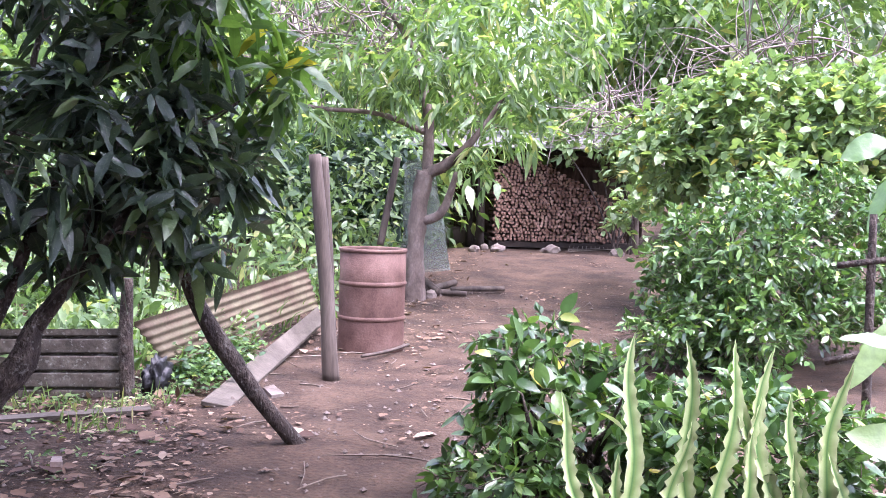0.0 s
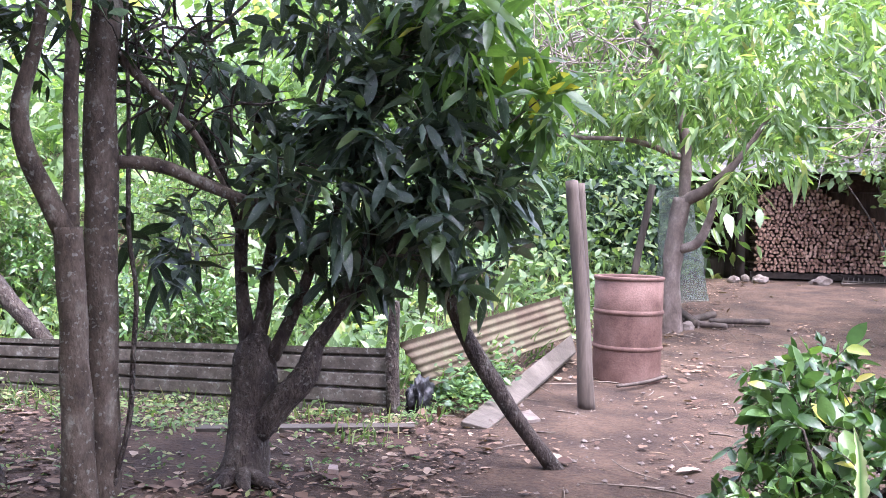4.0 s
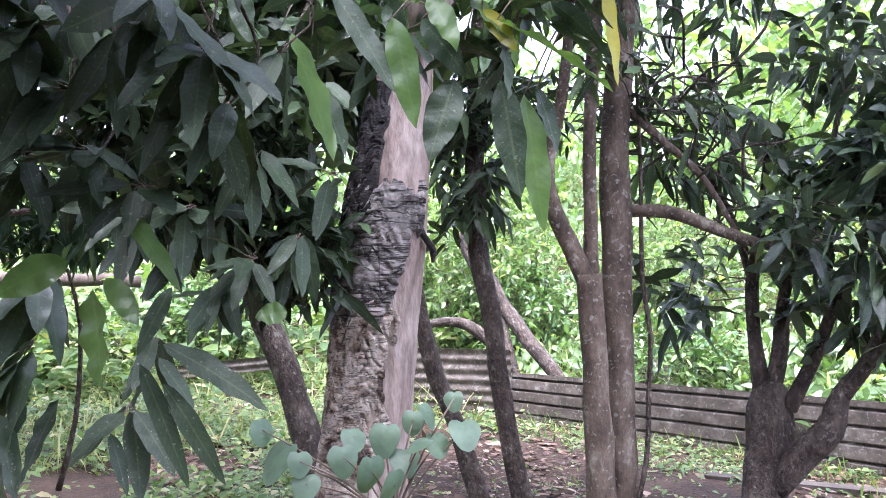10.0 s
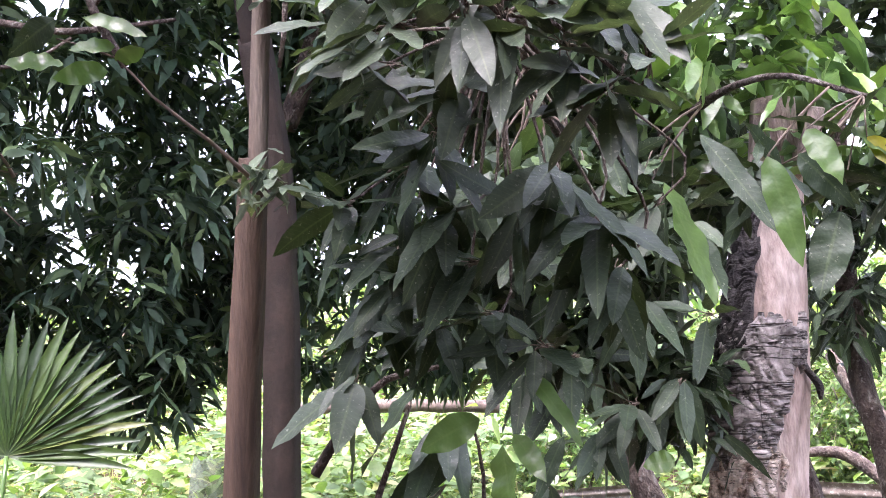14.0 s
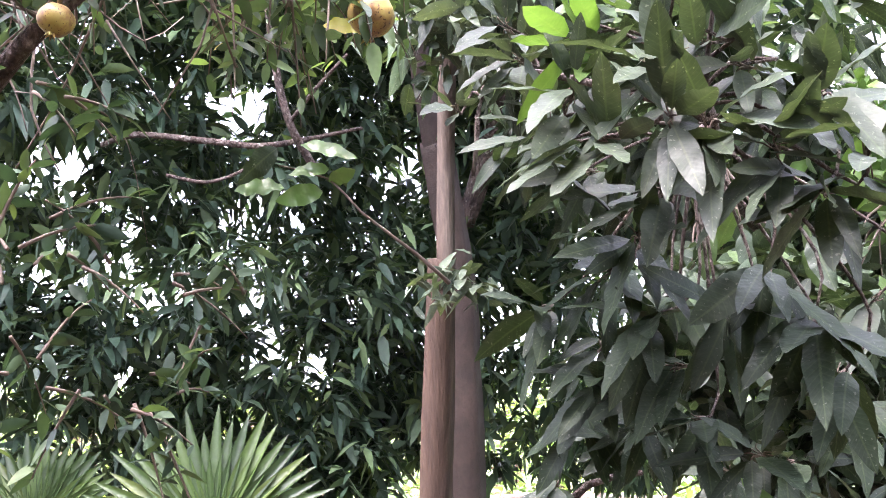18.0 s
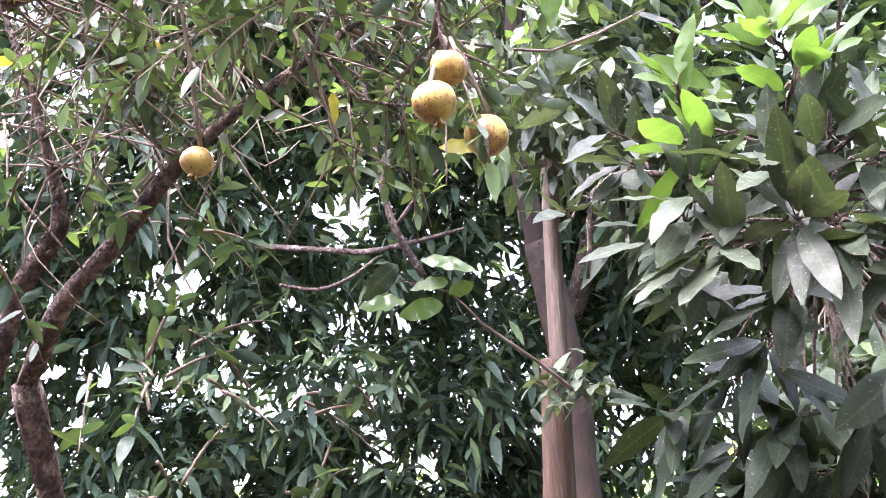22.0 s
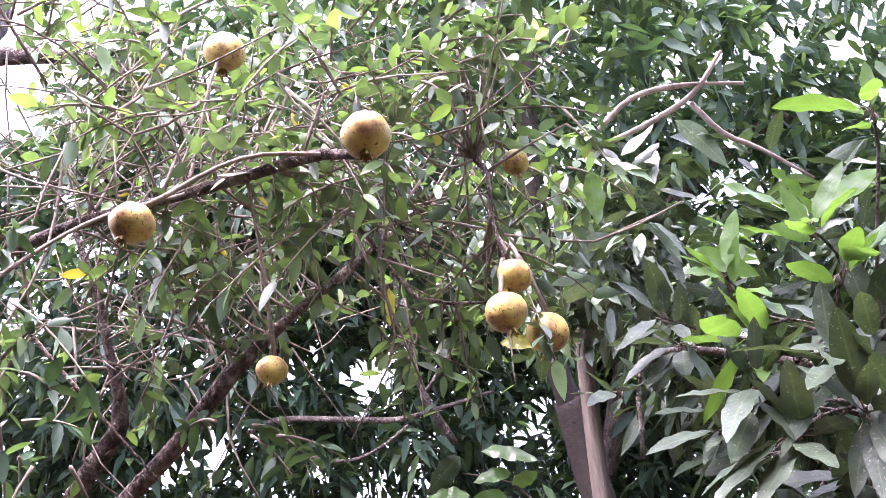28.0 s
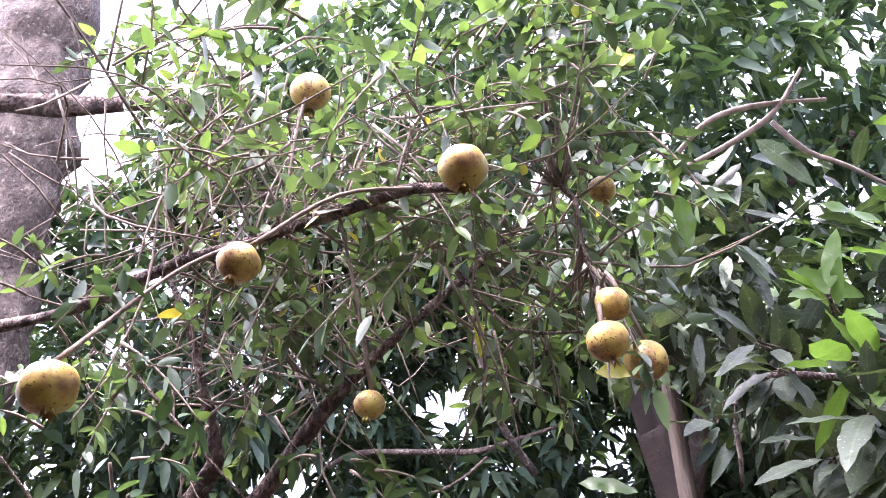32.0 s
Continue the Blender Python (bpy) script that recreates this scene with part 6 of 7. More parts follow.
def pomegranate_leaves():
    r = np.random.default_rng(91)
    blobs = [(-1.21, -0.54, 2.61, 0.44, 0.35, 0.15, 1.82), (-1.30, -0.74, 2.50, 0.38, 0.35, 0.15, 1.91), (-1.44, -1.19, 2.33, 0.31, 0.30, 0.14, 2.10), (-1.35, -0.35, 2.35, 0.22, 0.30, 0.15, 1.69), (-1.39, -1.00, 3.04, 0.29, 0.35, 0.14, 2.00),
             (-1.36, -0.19, 2.58, 0.14, 0.30, 0.14, 1.61), (-1.42, -0.44, 2.34, 0.28, 0.30, 0.11, 1.79), (-1.24, -0.22, 2.28, 0.11, 0.15, 0.12, 1.62)]
    P, out = in_blobs(r, blobs, 540, 0.2, 0.4, 0.22)
    for q in FRUIT_AT:
        d = P - np.array(q)
        w = unit(np.array((0.0, 0.0, 1.3)) - np.array(q))
        along = np.clip(d @ w, 0, 0.6)[:, None]
        clear = np.linalg.norm(d - along * w, axis=1) > 0.11
        P, out = P[clear], out[clear]
    # the limbs stand clear of leaves on the path side
    for q in nodes_of(FRUIT_TREE_LINES[:3], 0.1):
        d = P - q
        w = unit(np.array((0.0, 0.0, 1.3)) - q)
        along = np.clip(d @ w, 0, 1.0)[:, None]
        clear = (np.linalg.norm(d - along * w, axis=1) > 0.1) | (r.uniform(size=len(P)) < 0.25)
        P, out = P[clear], out[clear]
    V, F, lines = sprays(r, P, unit(out + np.array([0, 0, -0.2])), 0.19, 10, 0.05, 0.021, 0.35, 5)
    fast("foliage", V, F, SMALL, po, kind="stuff")
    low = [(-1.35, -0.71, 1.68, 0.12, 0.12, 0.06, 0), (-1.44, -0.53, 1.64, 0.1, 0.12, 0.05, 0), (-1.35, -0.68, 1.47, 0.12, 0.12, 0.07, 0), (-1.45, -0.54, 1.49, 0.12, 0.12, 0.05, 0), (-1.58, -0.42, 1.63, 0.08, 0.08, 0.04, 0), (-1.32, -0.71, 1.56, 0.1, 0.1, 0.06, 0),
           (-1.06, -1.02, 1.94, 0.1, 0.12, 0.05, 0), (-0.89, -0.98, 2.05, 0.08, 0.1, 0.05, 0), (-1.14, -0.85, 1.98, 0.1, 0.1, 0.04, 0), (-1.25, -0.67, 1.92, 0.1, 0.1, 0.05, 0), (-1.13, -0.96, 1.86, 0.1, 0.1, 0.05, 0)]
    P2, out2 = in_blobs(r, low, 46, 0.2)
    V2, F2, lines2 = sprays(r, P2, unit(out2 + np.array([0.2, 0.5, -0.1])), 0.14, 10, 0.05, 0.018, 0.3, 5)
    # Same small leaves; the darker canopy colour stands in for shade low down.
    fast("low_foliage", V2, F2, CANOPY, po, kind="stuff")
    lines = lines + lines2
    V, F = tubes(lines, 4, 0.1)
    near = [p for p in P if np.linalg.norm(po_nodes - p, axis=1).min() < 0.26]
    V2, F2 = tubes(twigs_to(r, near[::2], po_nodes, 0.004), 4, 0.15)
    fast("twig_mass", *join((V, F), (V2, F2)), TWIG, po, kind="stuff")


pomegranate_leaves()

single_leaves([((-1.34, -0.11, 2.49), (-1.33, -0.05, 2.46), 0.049), ((-1.37, -0.05, 2.43), (-1.39, -0.05, 2.33), 0.045), ((-1.31, -0.27, 2.51), (-1.32, -0.14, 2.45), 0.027), ((-1.33, 0.18, 2.34), (-1.36, 0.32, 2.26), 0.048), ((-1.33, 0.28, 2.36), (-1.36, 0.34, 2.26), 0.063), ((-1.36, 0.48, 2.35), (-1.36, 0.33, 2.25), 0.046), ((-1.35, 0.13, 2.29), (-1.36, 0.22, 2.22), 0.038), ((-1.38, 0.11, 2.23), (-1.39, 0.22, 2.17), 0.042)], MANGO_YOUNG, SIDE_C, po)
single_leaves([((-1.37, -0.26, 2.08), (-1.35, -0.19, 2.06), 0.030), ((-1.50, -0.49, 2.29), (-1.50, -0.49, 2.21), 0.025)], YELLOWED, SIDE_C, po)


def fruit_meshes():
    bm = bmesh.new()
    bmesh.ops.create_uvsphere(bm, u_segments=28, v_segments=18, radius=1)
    for v in bm.verts:
        a = math.atan2(v.co.y, v.co.x)
        f = 1 + 0.025 * math.cos(6 * a) * (1 - v.co.z**2) + 0.03 * noise.noise(v.co * 1.5)
        v.co = v.co * f
        v.co.z *= 0.93
    body = bpy.data.meshes.new("fruit_body")
    bm.to_mesh(body)
    bm.free()
    for p in body.polygons:
        p.use_smooth = True
    body.materials.append(FRUIT)
    bm = bmesh.new()
    lo, hi, n = [], [], 12
    for k in range(n):
        a = 6.2832 * k / n
        lo.append(bm.verts.new((0.2 * math.cos(a), 0.2 * math.sin(a), -0.88)))
        w = 0.34 if k % 2 else 0.2
        hi.append(bm.verts.new((w * math.cos(a), w * math.sin(a), -1.3 if k % 2 else -1.08)))
    for k in range(n):
        bm.faces.new((lo[k], lo[(k + 1) % n], hi[(k + 1) % n], hi[k]))
    bmesh.ops.solidify(bm, geom=bm.faces[:], thickness=0.04)
    crown = bpy.data.meshes.new("calyx")
    bm.to_mesh(crown)
    bm.free()
    crown.materials.append(FRUIT)
    return body, crown


FRUIT_BODY, FRUIT_CALYX = fruit_meshes()


def fruit(p, r, tilt, turn, label, stalk=True):
    t = thing("pomegranate", label, "fruit", p, "pomegranates on the tree")
    m = Matrix.Rotation(turn, 4, "Z") @ Matrix.Rotation(tilt, 4, "X") @ Matrix.Scale(r, 4)
    for nm, me in (("skin", FRUIT_BODY), ("calyx", FRUIT_CALYX)):
        o = new(nm, me)
        o.parent = t
        o.matrix_basis = m
    q = po_nodes[np.linalg.norm(po_nodes - (np.array(p) + (0, 0, 0.15)), axis=1).argmin()]
    top = Vector(p) + m.to_3x3() @ Vector((0, 0, 0.88))
    mid = (top + Vector(q)) / 2 + Vector((0.01, 0.0, 0.03))
    limb("stalk", [(*top, 0.004), (*mid, 0.0035), (*q, 0.004)], TWIG, t, 6, 0.04, 0.1)


YELLOW = "ripe yellow-green pomegranate with brown specks hanging from a twig"
RUSSET = "reddish-brown pomegranate hanging from a twig"
for p, r, tl, tn, lb in (((-1.069, -0.229, 1.993), 0.032, 0.2, 0, "ripe orange-yellow pomegranate in a hanging cluster"), ((-1.297, -0.171, 2.057), 0.038, 0.3, 2, YELLOW), ((-0.801, -0.687, 2.047), 0.029, -0.3, 1, YELLOW), ((-1.221, -0.637, 2.007), 0.0265, 0.2, 4, RUSSET),
                         ((-1.120, -0.213, 2.080), 0.028, 0.5, 3, RUSSET), ((-0.836, -0.386, 2.168), 0.0345, 0.1, 5, YELLOW), ((-1.153, -0.752, 2.686), 0.042, 0.4, 2, RUSSET), ((-1.329, -0.196, 2.448), 0.028, 0.2, 1, RUSSET), ((-0.757, -0.898, 1.879), 0.036, 0.3, 6, RUSSET)):
    fruit(p, r, tl, tn, lb)

# ---- weeds on the shaded side ----
def weeds(name, label, n, xr, yr, keep, size, height, mat, seed, per=4):
    r = np.random.default_rng(seed)
    x, y = r.uniform(*xr, n), r.uniform(*yr, n)
    k = keep(x, y) & (np.array([noise.noise(Vector((a * 0.9, b * 0.9, seed))) for a, b in zip(x, y)]) > r.uniform(-0.45, 0.15, n))
    x, y = x[k], y[k]
    h = np.abs(r.normal(size=len(x))) * height
    P = np.stack([x, y, ground_z(x, y) + h], -1)
    A = np.repeat(P, per, 0) + r.normal(size=(len(P) * per, 3)) * size * np.array([0.7, 0.7, 0.3])
    A[:, 2] = np.maximum(A[:, 2], ground_z(A[:, 0], A[:, 1]) + 0.004)
    L = size * r.uniform(0.5, 1.4, len(A))
    Dr = unit(r.normal(size=A.shape) * np.array([1, 1, 0.35]) + np.array([0, 0, 0.25]))
    V, F = blades(A, Dr, unit(np.array([0.2, -0.1, 1.0]) + r.normal(size=A.shape) * 0.3), L, L * r.uniform(0.35, 0.65, len(A)), 0.25, 3, 0.2, 0, 0.7, r)
    return tagged(fast(name, V, F, mat), label, "weeds", kind="stuff")


weeds("weeds", "light green weeds and creepers over the shaded ground", 26000, (-13, -4.0), (-6, 6.0), lambda x, y: (x + 0.35 * y < -2.9 - 0.0 * y) & (-x * 0.9 - y * 0.15 > 3.8) & (y < 4.0 - (x + 5) * 0.2) & ((x < -5.6) | (x * 7.3 % 1 < 0.22)), 0.065, 0.1, WEED, 301)
weeds("far_weeds", "tall pale weeds and dry grass on the slope", 16000, (-18, -7.5), (-9, 6.5), lambda x, y: x < -7.5, 0.16, 0.5, WEED, 302)
weeds("weeds", "low green weeds along the foot of the fence", 1300, (-5.6, -2.4), (3.9, 5.5), lambda x, y: y > 4.62 + (x + 2.68) * 0.25 - 0.4, 0.04, 0.03, WEED, 303)
weeds("weeds", "clump of small-leaved weeds by the rusty sheet", 700, (-2.75, -2.1), (5.35, 6.5), lambda x, y: x < -2.15 - (y - 5.3) * 0.1, 0.06, 0.13, HEDGE, 304)
weeds("weeds", "bright low weeds and grass by the dead trunk", 5200, (-6.2, -3.1), (1.2, 4.4), lambda x, y: (x * (-4.88, 2.58, 0.00)[1] < y * (-4.88, 2.58, 0.00)[0]) & (x + 0.35 * y < -2.6), 0.05, 0.06, WEED, 306)
weeds("weeds", "sparse seedlings under the trees", 380, (-4.4, -2.0), (2.4, 4.6), lambda x, y: y > 2, 0.035, 0.02, WEED, 305)


def grass(name, label, n, xr, yr, keep, low, high, mat, seed):
    r = np.random.default_rng(seed)
    x, y = r.uniform(*xr, n), r.uniform(*yr, n)
    k = keep(x, y) & (np.array([noise.noise(Vector((a * 1.3, b * 1.3, seed))) for a, b in zip(x, y)]) > -0.05)
    x, y = x[k], y[k]
    A = np.stack([x, y, ground_z(x, y) - 0.01], -1)
    Dr = unit(r.normal(size=A.shape) * 0.35 + np.array([0, 0, 1.0]))
    V, F = blades(A, Dr, unit(r.normal(size=A.shape)), r.uniform(low, high, len(A)), 0.011, r.uniform(0.1, 0.7, len(A)), 4, 0.2, 0, 0.5, r)
    return tagged(fast(name, V, F, mat), label, "grass", kind="stuff")


STRAW = leaf_material("dry_grass_blade", [(0, (0.16, 0.22, 0.08)), (0.5, (0.3, 0.32, 0.14)), (1, (0.5, 0.45, 0.28))], 0.6, 0.35)
grass("grass", "long pale dry grass on the slope", 9000, (-13, -5.4), (-5, 5.5), lambda x, y: x < -5.4, 0.2, 0.6, STRAW, 311)
grass("grass", "tufts of grass along the fence foot", 2600, (-5.8, -2.3), (4.0, 6.2), lambda x, y: y > 4.62 + (x + 2.68) * 0.25 - 0.35, 0.06, 0.22, WEED, 312)


# ---- litter on the yard ----
def litter():
    r = np.random.default_rng(310)
    n = 80000
    x, y = r.uniform(-7, 2.5, n), 1.5 + 13 * r.uniform(0, 1, n) ** 1.5
    dens = np.array([noise.noise(Vector((a * 0.8, b * 0.8, 9))) + 0.6 * noise.noise(Vector((a * 3, b * 3, 2))) for a, b in zip(x, y)])
    shade = np.clip((-x - 1.2) * 0.5, -0.12, 0.5)
    k = dens + shade > r.uniform(-0.1, 0.75, n)
    x, y = x[k], y[k]
    A = np.stack([x, y, ground_z(x, y) + 0.012 + r.uniform(0, 0.012, len(x))], -1)
    Dr = unit(r.normal(size=A.shape) * np.array([1, 1, 0.12]))
    L = np.abs(r.normal(size=len(A))) ** 1.5 * 0.024 + 0.007
    V, F = blades(A, Dr, unit(np.array([0, 0, 1.0]) + r.normal(size=A.shape) * 0.15), L, L * r.uniform(0.3, 0.8, len(A)), 0.0, 3, 0.25, 0, 0.8, r)
    tagged(fast("leaf_litter", V, F, LITTER), "scattered dry brown leaves on the earth", "leaf litter", kind="stuff")
    lines = []
    for i in range(330):
        a, b = r.uniform(-5.5, 1.0), 2.0 + 9 * r.uniform() ** 1.4
        w, m = r.uniform(0, 6.28), r.uniform(0.06, 0.4)
        c, d = a + math.cos(w) * m, b + math.sin(w) * m
        z0, z1 = float(ground_z(a, b)) + 0.012, float(ground_z(c, d)) + 0.012
        q = r.uniform(0.002, 0.006)
        lines.append([(a, b, z0, q), ((a + c) / 2 + r.normal() * 0.02, (b + d) / 2 + r.normal() * 0.02, (z0 + z1) / 2 + 0.006, q), (c, d, z1, q * 0.6)])
    V, F = tubes(lines, 4, 0.15)
    tagged(fast("fallen_twigs", V, F, TWIG), "small dry twigs lying on the earth", "twigs", kind="stuff")
    # clods and pebbles
    n = 2600
    x, y = r.uniform(-5, 2.0, n), 1.8 + 9 * r.uniform(0, 1, n) ** 1.3
    s = np.abs(r.normal(size=n)) * 0.009 + 0.004
    oct_ = np.array([(1, 0, 0), (0, 1, 0), (-1, 0, 0), (0, -1, 0), (0, 0, 0.7), (0, 0, -0.7)])
    V = (oct_[None] * s[:, None, None] * r.uniform(0.6, 1.4, (n, 6, 1)) + np.stack([x, y, ground_z(x, y) + 0.008], -1)[:, None]).reshape(-1, 3)
    T = np.array([(0, 1, 4), (1, 2, 4), (2, 3, 4), (3, 0, 4), (1, 0, 5), (2, 1, 5), (3, 2, 5), (0, 3, 5)])
    F = (T[None] + 6 * np.arange(n)[:, None, None]).reshape(-1, 3)
    tagged(fast("pebbles", V, F, STONE, smooth=False), "small clods and pebbles", "pebbles", kind="stuff")


litter()

# ---- loose things in the yard ----
slab("board", "narrow grey plank lying flat by the fence", ((-3.46, 4.17, 0.00), (-2.37, 4.90, 0.00), (-2.32, 4.81, 0.00), (-3.39, 4.10, 0.00)), -0.03, BOARD, "board")
BRICK = surface("pale_brick", [(0.3, (0.3, 0.22, 0.18)), (0.7, (0.46, 0.38, 0.33))], 8, 60, 0.9, 0.4)
slab("brick", "pale broken brick on the earth", ((-2.26, 3.75, 0.00), (-2.21, 3.77, 0.00), (-2.26, 3.84, 0.00), (-2.30, 3.83, 0.00)), -0.04, BRICK, "brick")
slab("flat_stone", "flat pale slab beside the prop pole", ((-1.93, 5.59, 0.00), (-1.80, 5.39, 0.00), (-1.74, 5.46, 0.00), (-1.90, 5.70, 0.00)), -0.02, STONE, "stone")
post("stick", [(-1.580, 6.850, 0.030, 0.0136), (-1.420, 7.100, 0.040, 0.0163), (-1.310, 7.430, 0.050, 0.0146)], WOOD, "pale split stick lying by the drum", 5, 0.05, 64, "stick")
for k, (a, b, w) in enumerate((((-1.730, 10.630, 0.270, 0.0488), (-1.420, 11.130, 0.450, 0.0434), 0), ((-1.390, 10.500, 0.140, 0.0342), (-0.770, 10.860, 0.250, 0.0349), 0), ((-1.840, 10.920, 0.410, 0.0502), (-1.530, 10.470, 0.180, 0.0547), 0), ((-1.620, 10.560, 0.380, 0.0414), (-1.190, 10.450, 0.300, 0.0305), 0))):
    g0, g1 = float(ground_z(a[0], a[1])) + 0.04 + 0.05 * (k % 3), float(ground_z(b[0], b[1])) + 0.05
    post("timber_scrap", [(a[0], a[1], g0, a[3]), (b[0], b[1], g1, b[3])], WOOD, "weathered timber offcut heaped at the tree foot", 5, 0.08, 65 + k, "timber")
# thin climbing stem and old leaning logs behind the fence
post("climber", [(-2.860, 2.940, -0.010, 0.0128), (-2.800, 2.990, 0.350, 0.0115), (-2.820, 3.030, 0.660, 0.0117), (-2.820, 3.040, 0.920, 0.0104), (-2.850, 3.020, 1.200, 0.0104), (-2.860, 3.020, 1.670, 0.0091), (-2.880, 3.010, 2.160, 0.0078)], BARK, "thin dark climbing stem", 6, 0.05, 68, "vine")
post("old_log", [(-5.390, 4.840, 0.190, 0.0499), (-5.490, 4.770, 0.360, 0.0590), (-5.790, 4.690, 0.650, 0.0691), (-6.130, 4.580, 1.080, 0.0841), (-6.410, 4.510, 1.500, 0.0711)], BARK, "old log leaning behind the fence sheet", 9, 0.1, 69, "log")
post("old_log", [(-5.770, 4.580, 0.350, 0.0454), (-5.970, 4.570, 0.760, 0.0553), (-6.060, 4.510, 0.990, 0.0461)], BARK, "short leaning log stump", 8, 0.1, 70, "log")
post("old_log", [(-6.360, 3.800, 0.630, 0.0189), (-5.960, 3.990, 0.760, 0.0368), (-5.790, 4.200, 0.700, 0.0461), (-5.490, 4.410, 0.340, 0.0318)], BARK, "fallen dead branch resting on the fence", 8, 0.12, 71, "log")
post("old_log", [(-8.950, 0.230, 1.060, 0.0559), (-8.600, 1.110, 1.090, 0.0663), (-8.210, 2.150, 1.060, 0.0546)], WOOD, "pale fallen trunk across the slope", 8, 0.1, 72, "log")

# black bag of rubbish by the stake
BAG, _n, _l, _b = material("black_plastic")
_t = noise_tex(_n, _l, 18, 4)
_c = ramp(_n, [(0.3, (0.008, 0.008, 0.009)), (0.7, (0.02, 0.02, 0.022))])
_l.new(_t.outputs["Fac"], _c.inputs["Fac"])
_l.new(_c.outputs["Color"], _b.inputs["Base Color"])
_b.inputs["Roughness"].default_value = 0.5
bump(_n, _l, _b, _t.outputs["Fac"], 0.6, 0.02)
_bm = bmesh.new()
bmesh.ops.create_icosphere(_bm, subdivisions=4, radius=1)
_p = (-2.52, 5.22, 0.00)
for v in _bm.verts:
    f = 1 + 0.5 * noise.noise(v.co * 2) + 0.35 * noise.noise(v.co * 5) + 0.15 * noise.noise(v.co * 12)
    v.co = Vector((v.co.x * 0.07 * f + _p[0] - 0.03, v.co.y * 0.11 * f + _p[1] + 0.12, max(-0.01, v.co.z * 0.14 * f + 0.09)))
tagged(part("rubbish_bag", _bm, BAG, None, smooth=True), "crumpled black plastic bag slumped by the stake", "bag")

# netted guard round the far tree
NET, _n, _l, _b = material("grey_green_net")
_b.inputs["Base Color"].default_value = (0.2, 0.26, 0.23, 1)
_t = noise_tex(_n, _l, 9, 4)
_c = ramp(_n, [(0.3, (0.1, 0.125, 0.1)), (0.7, (0.21, 0.24, 0.2))])
_l.new(_t.outputs["Fac"], _c.inputs["Fac"])
_l.new(_c.outputs["Color"], _b.inputs["Base Color"])
_b.inputs["Roughness"].default_value = 0.8
_tr = _n.new("ShaderNodeBsdfTransparent")
_mx = _n.new("ShaderNodeMixShader")
_mx.inputs[0].default_value = 0.45
_l.new(_b.outputs[0], _mx.inputs[1])
_l.new(_tr.outputs[0], _mx.inputs[2])
_l.new(_mx.outputs[0], _n["Material Output"].inputs["Surface"])


def net_guard(name, label, line, seed):
    V, F, C = tube(line, 24, 0.06, 0.05, seed)
    return tagged(fast(name, V, F, NET), label, "net")


net_guard("tree_net", "grey-green net wrapped as a guard round the tree", [(-1.760, 10.790, 0.420, 0.3253), (-1.810, 10.800, 1.020, 0.2546), (-1.890, 10.810, 1.800, 0.1768)], 1)
net_guard("garden_net", "pale green net round a seedling on the slope", [(-8.240, -0.510, -0.010, 0.1974), (-8.200, -0.520, 0.380, 0.1875), (-8.160, -0.510, 0.700, 0.1530)], 2)


# wire panel lying in the yard
def wire_panel():
    a, b, c = (np.array(q) for q in ((-0.02, 14.50, 0.00), (1.06, 16.23, 0.00), (0.13, 21.72, 0.00)))
    lines = []
    for i in range(15):
        s = i / 14
        for u, v in ((b - a, c - a), (c - a, b - a)):
            p, q = a + v * s, a + v * s + u
            p[2], q[2] = ground_z(p[0], p[1]) + 0.05, ground_z(q[0], q[1]) + 0.05
            lines.append([(*p, 0.006), (*((p + q) / 2), 0.006), (*q, 0.006)])
    V, F = tubes(lines, 4, 3.0)
    tagged(fast("wire_panel", V, F, BOARD), "pale wire mesh panel lying on the earth", "mesh panel")


wire_panel()

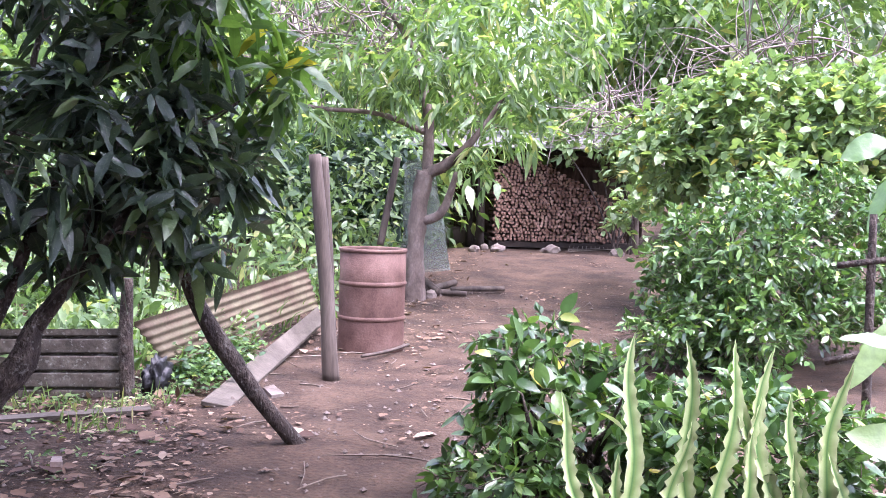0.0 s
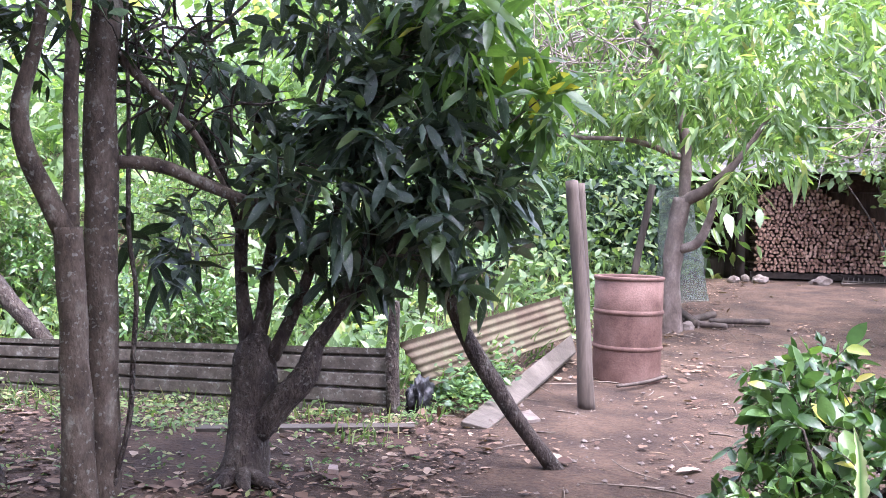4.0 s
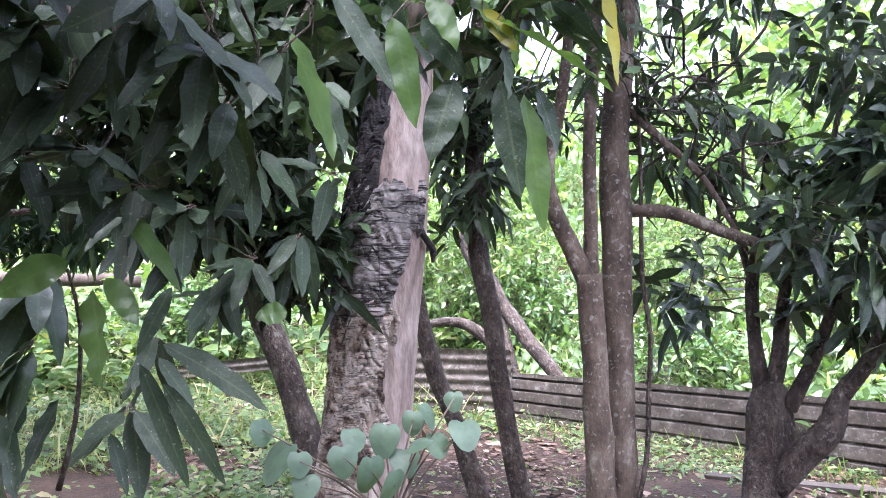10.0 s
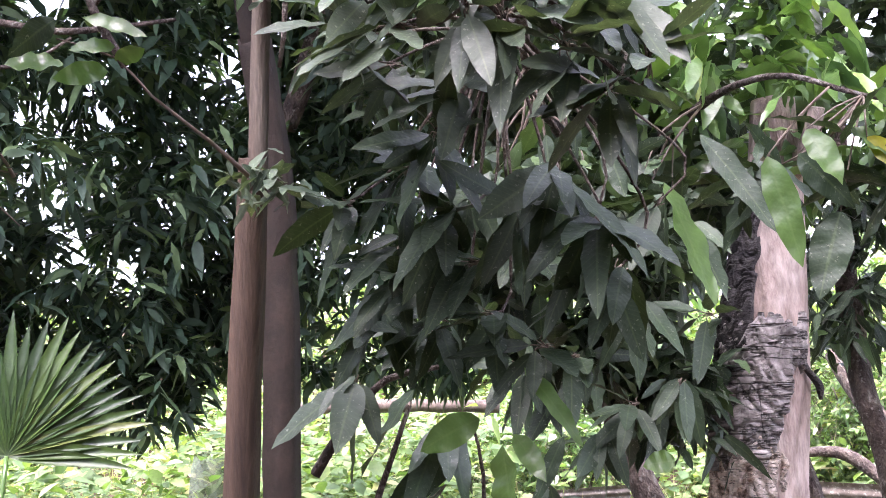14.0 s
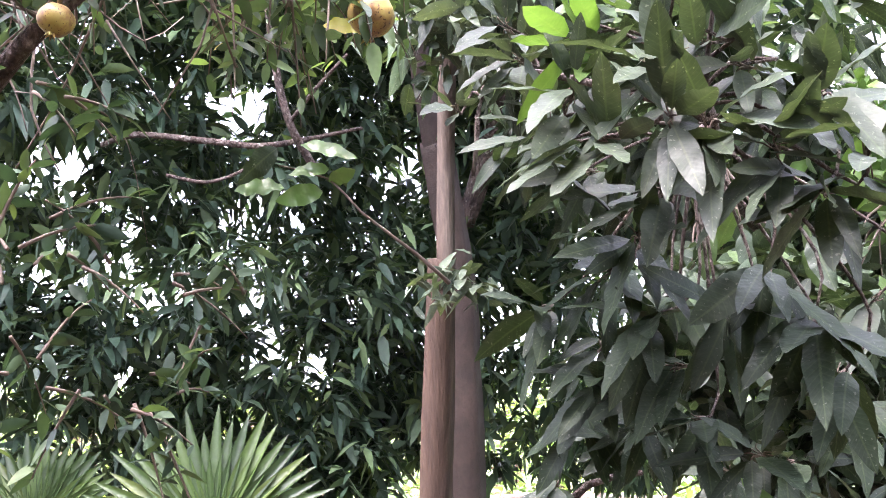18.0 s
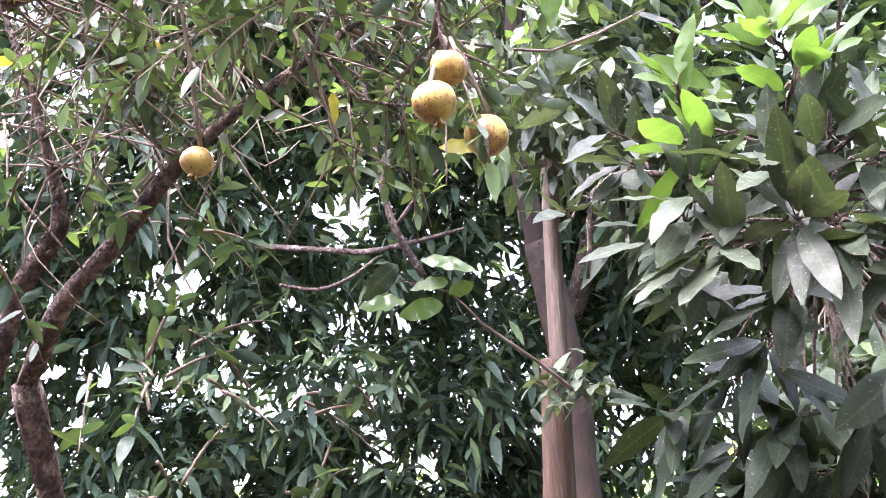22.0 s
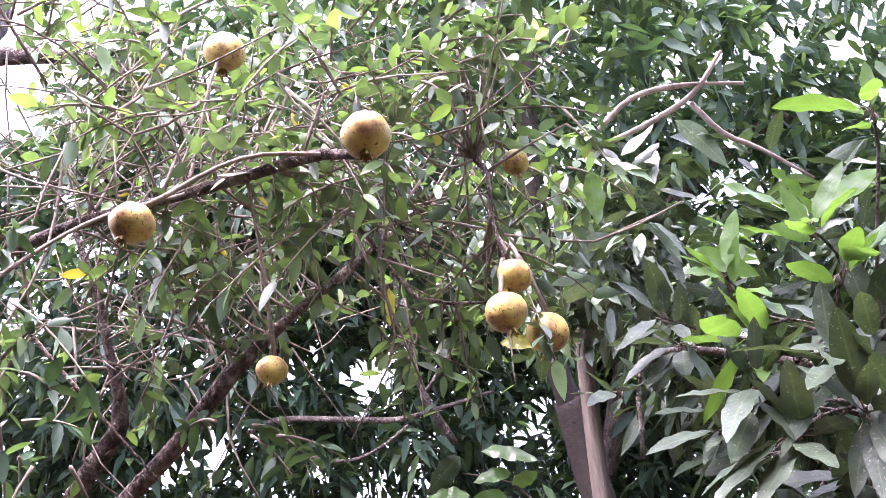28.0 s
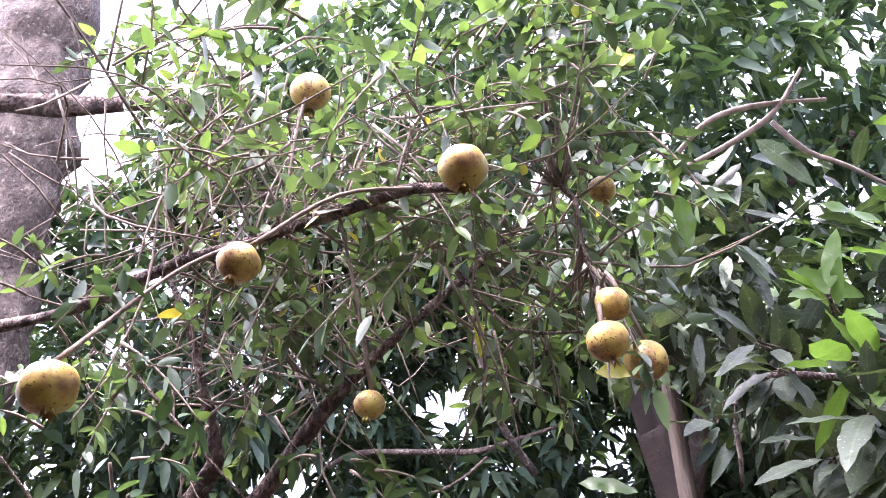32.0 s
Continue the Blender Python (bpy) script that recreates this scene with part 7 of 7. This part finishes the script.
# ---- pale round-leaved sprig by the burnt trunk ----
def round_sprig():
    foot = (-2.70, 1.46, 0.00)
    t = thing("round_leaf_plant", "sprig with pale blue-green rounded leaves", "plant", foot)
    r = np.random.default_rng(320)
    leaves = (((-1.90, 1.05, 0.84), 60), ((-1.78, 1.21, 0.83), 60), ((-1.86, 1.11, 0.84), 75), ((-1.83, 1.15, 0.79), 70), ((-1.79, 1.19, 0.90), 62), ((-1.76, 1.24, 0.93), 45), ((-1.74, 1.26, 0.86), 75), ((-1.76, 1.15, 0.84), 55), ((-1.79, 1.04, 0.78), 80), ((-1.87, 1.01, 0.80), 70),
              ((-1.88, 0.92, 0.75), 62), ((-1.97, 0.89, 0.80), 100), ((-1.99, 0.86, 0.86), 60), ((-1.76, 1.08, 0.75), 80), ((-1.89, 0.91, 0.80), 55), ((-1.86, 1.19, 0.87), 55))
    hub = np.array((-1.85, 1.13, 0.64))
    for p, w in leaves:
        p, rad = np.array(p), w * 1.7 / 1520 / 2
        face = unit(np.array([0.75, -0.5, 0.55]) + r.normal(size=3) * 0.5)
        u = unit(np.cross(face, [0, 0, 1.0]))
        v = np.cross(u, face)
        V, n = [p], 20
        for ring in (0.5, 1.0):
            for k in range(n):
                a = 6.2832 * k / n
                q = rad * ring * (0.95 + 0.28 * max(0, -math.sin(a)) ** 6 - 0.3 * max(0, math.sin(a)) ** 14 + 0.04 * math.sin(3 * a + w))
                V.append(p + u * q * math.cos(a) + v * q * math.sin(a) - face * rad * 0.25 * ring**2 * (0.4 + 0.6 * math.sin(a) ** 2))
        F = [(0, 1 + k, 1 + (k + 1) % n) for k in range(n)]
        for k in range(n):
            F += [(1 + k, 1 + n + k, 1 + n + (k + 1) % n), (1 + k, 1 + n + (k + 1) % n, 1 + (k + 1) % n)]
        lf = fast("leaf", V, F, PALE, t)
        m = (p + hub) / 2 + np.array([0, 0, 0.02])
        limb("stalk", [(*hub, 0.003), (*m, 0.0025), (*p, 0.0018)], TWIG, lf, 5, 0.06, 0)
    limb("stem", [(foot[0], foot[1], 0.0, 0.008), (*(hub * 0.6 + np.array(foot) * 0.4), 0.006), (*hub, 0.004)], TWIG, t, 6, 0.08, 0.05)


round_sprig()

# ---- big trunk and limbs inside the canopy ----
_q = (-2.89, -3.13, 4.49)
big = tree("large_tree", "thick rough-barked tree trunk rising into the canopy", [(_q[0], _q[1], -0.05, 0.38), (_q[0], _q[1], 1.5, 0.31), (_q[0] + 0.05, _q[1], 4.0, 0.29), (_q[0] + 0.1, _q[1], 7.5, 0.22)],
           [[(-4.170, -0.700, 2.810, 0.0217), (-3.980, -0.820, 3.020, 0.0198), (-3.880, -0.890, 3.320, 0.0184), (-3.790, -0.920, 3.590, 0.0156), (-3.660, -1.000, 3.970, 0.0127)],
            [(-4.070, -1.770, 2.930, 0.0130), (-4.060, -1.600, 2.980, 0.0159), (-4.090, -1.250, 2.960, 0.0159), (-4.110, -0.990, 2.940, 0.0159), (-4.200, -0.770, 3.010, 0.0133), (-4.290, -0.490, 3.110, 0.0091)],
            [(-4.040, -1.420, 2.760, 0.0085), (-4.060, -1.230, 2.730, 0.0099), (-4.050, -1.060, 2.780, 0.0085), (-4.030, -0.910, 2.880, 0.0071)], [(-3.980, -0.810, 3.020, 0.0113), (-3.890, -0.670, 3.160, 0.0098), (-3.810, -0.520, 3.290, 0.0069)],
            [(-4.940, 0.060, 2.770, 0.0632), (-4.330, 0.460, 3.830, 0.0600), (-4.140, 0.780, 4.220, 0.0474), (-4.080, 1.100, 4.420, 0.0379), (-4.060, 1.490, 4.570, 0.0316)]], BARK, seed=95, knob=0.1)


# ---- bare twigs ----
def bare_twigs(name, label, blobs, n, length, radius, mat, seed, parent=None, rise=0.2):
    r = np.random.default_rng(seed)
    P, out = in_blobs(r, blobs, n, 0.0)
    lines = []
    for p, o in zip(P, out):
        w = unit(r.normal(size=3) + np.array([0, 0, rise]))
        q = unit(w + r.normal(size=3) * 0.5)
        m = length * r.uniform(0.5, 1.4)
        a = radius * r.uniform(0.6, 1.4)
        mid, end = p + w * m * 0.5, p + w * m * 0.5 + q * m * 0.5
        lines.append([(*p, a), (*mid, a * 0.75), (*end, a * 0.4)])
        if r.uniform() < 0.6:
            lines.append([(*mid, a * 0.6), (*(mid + unit(q + r.normal(size=3) * 0.7) * m * 0.35), a * 0.3)])
    V, F = tubes(lines, 5, 0.07, 0.12, seed)
    o = fast(name, V, F, mat, parent, kind="stuff")
    return o if parent else tagged(o, label, "twigs", kind="stuff")


bare_twigs("dry_twig_mass", "", [(-1.11, -0.94, 2.54, 0.19, 0.20, 0.13, 2.06), (-1.33, -1.25, 2.67, 0.34, 0.35, 0.24, 2.13), (-1.32, -0.69, 2.47, 0.36, 0.30, 0.18, 1.89), (-1.36, -0.34, 2.43, 0.21, 0.25, 0.16, 1.69), (-1.63, -0.98, 2.40, 0.33, 0.30, 0.26, 2.01)], 230, 0.38, 0.0028, TWIG, 501, po)
bare_twigs("dead_brush", "tangle of dry grey twigs above the shed", [(1.00, 13.09, 2.76, 0.90, 0.60, 0.41, -0.08), (2.72, 11.85, 3.22, 1.16, 0.60, 0.36, -0.23), (-2.87, 11.02, 3.40, 1.16, 0.80, 0.51, 0.26)], 260, 1.0, 0.011, GREYTWIG, 502)
bare_twigs("crown_twig_mass", "", [(-2.86, 3.20, 1.98, 0.30, 0.40, 0.32, 0.75), (-2.63, 3.35, 1.67, 0.16, 0.30, 0.24, 0.69)], 60, 0.5, 0.006, BARK, 503, mango)
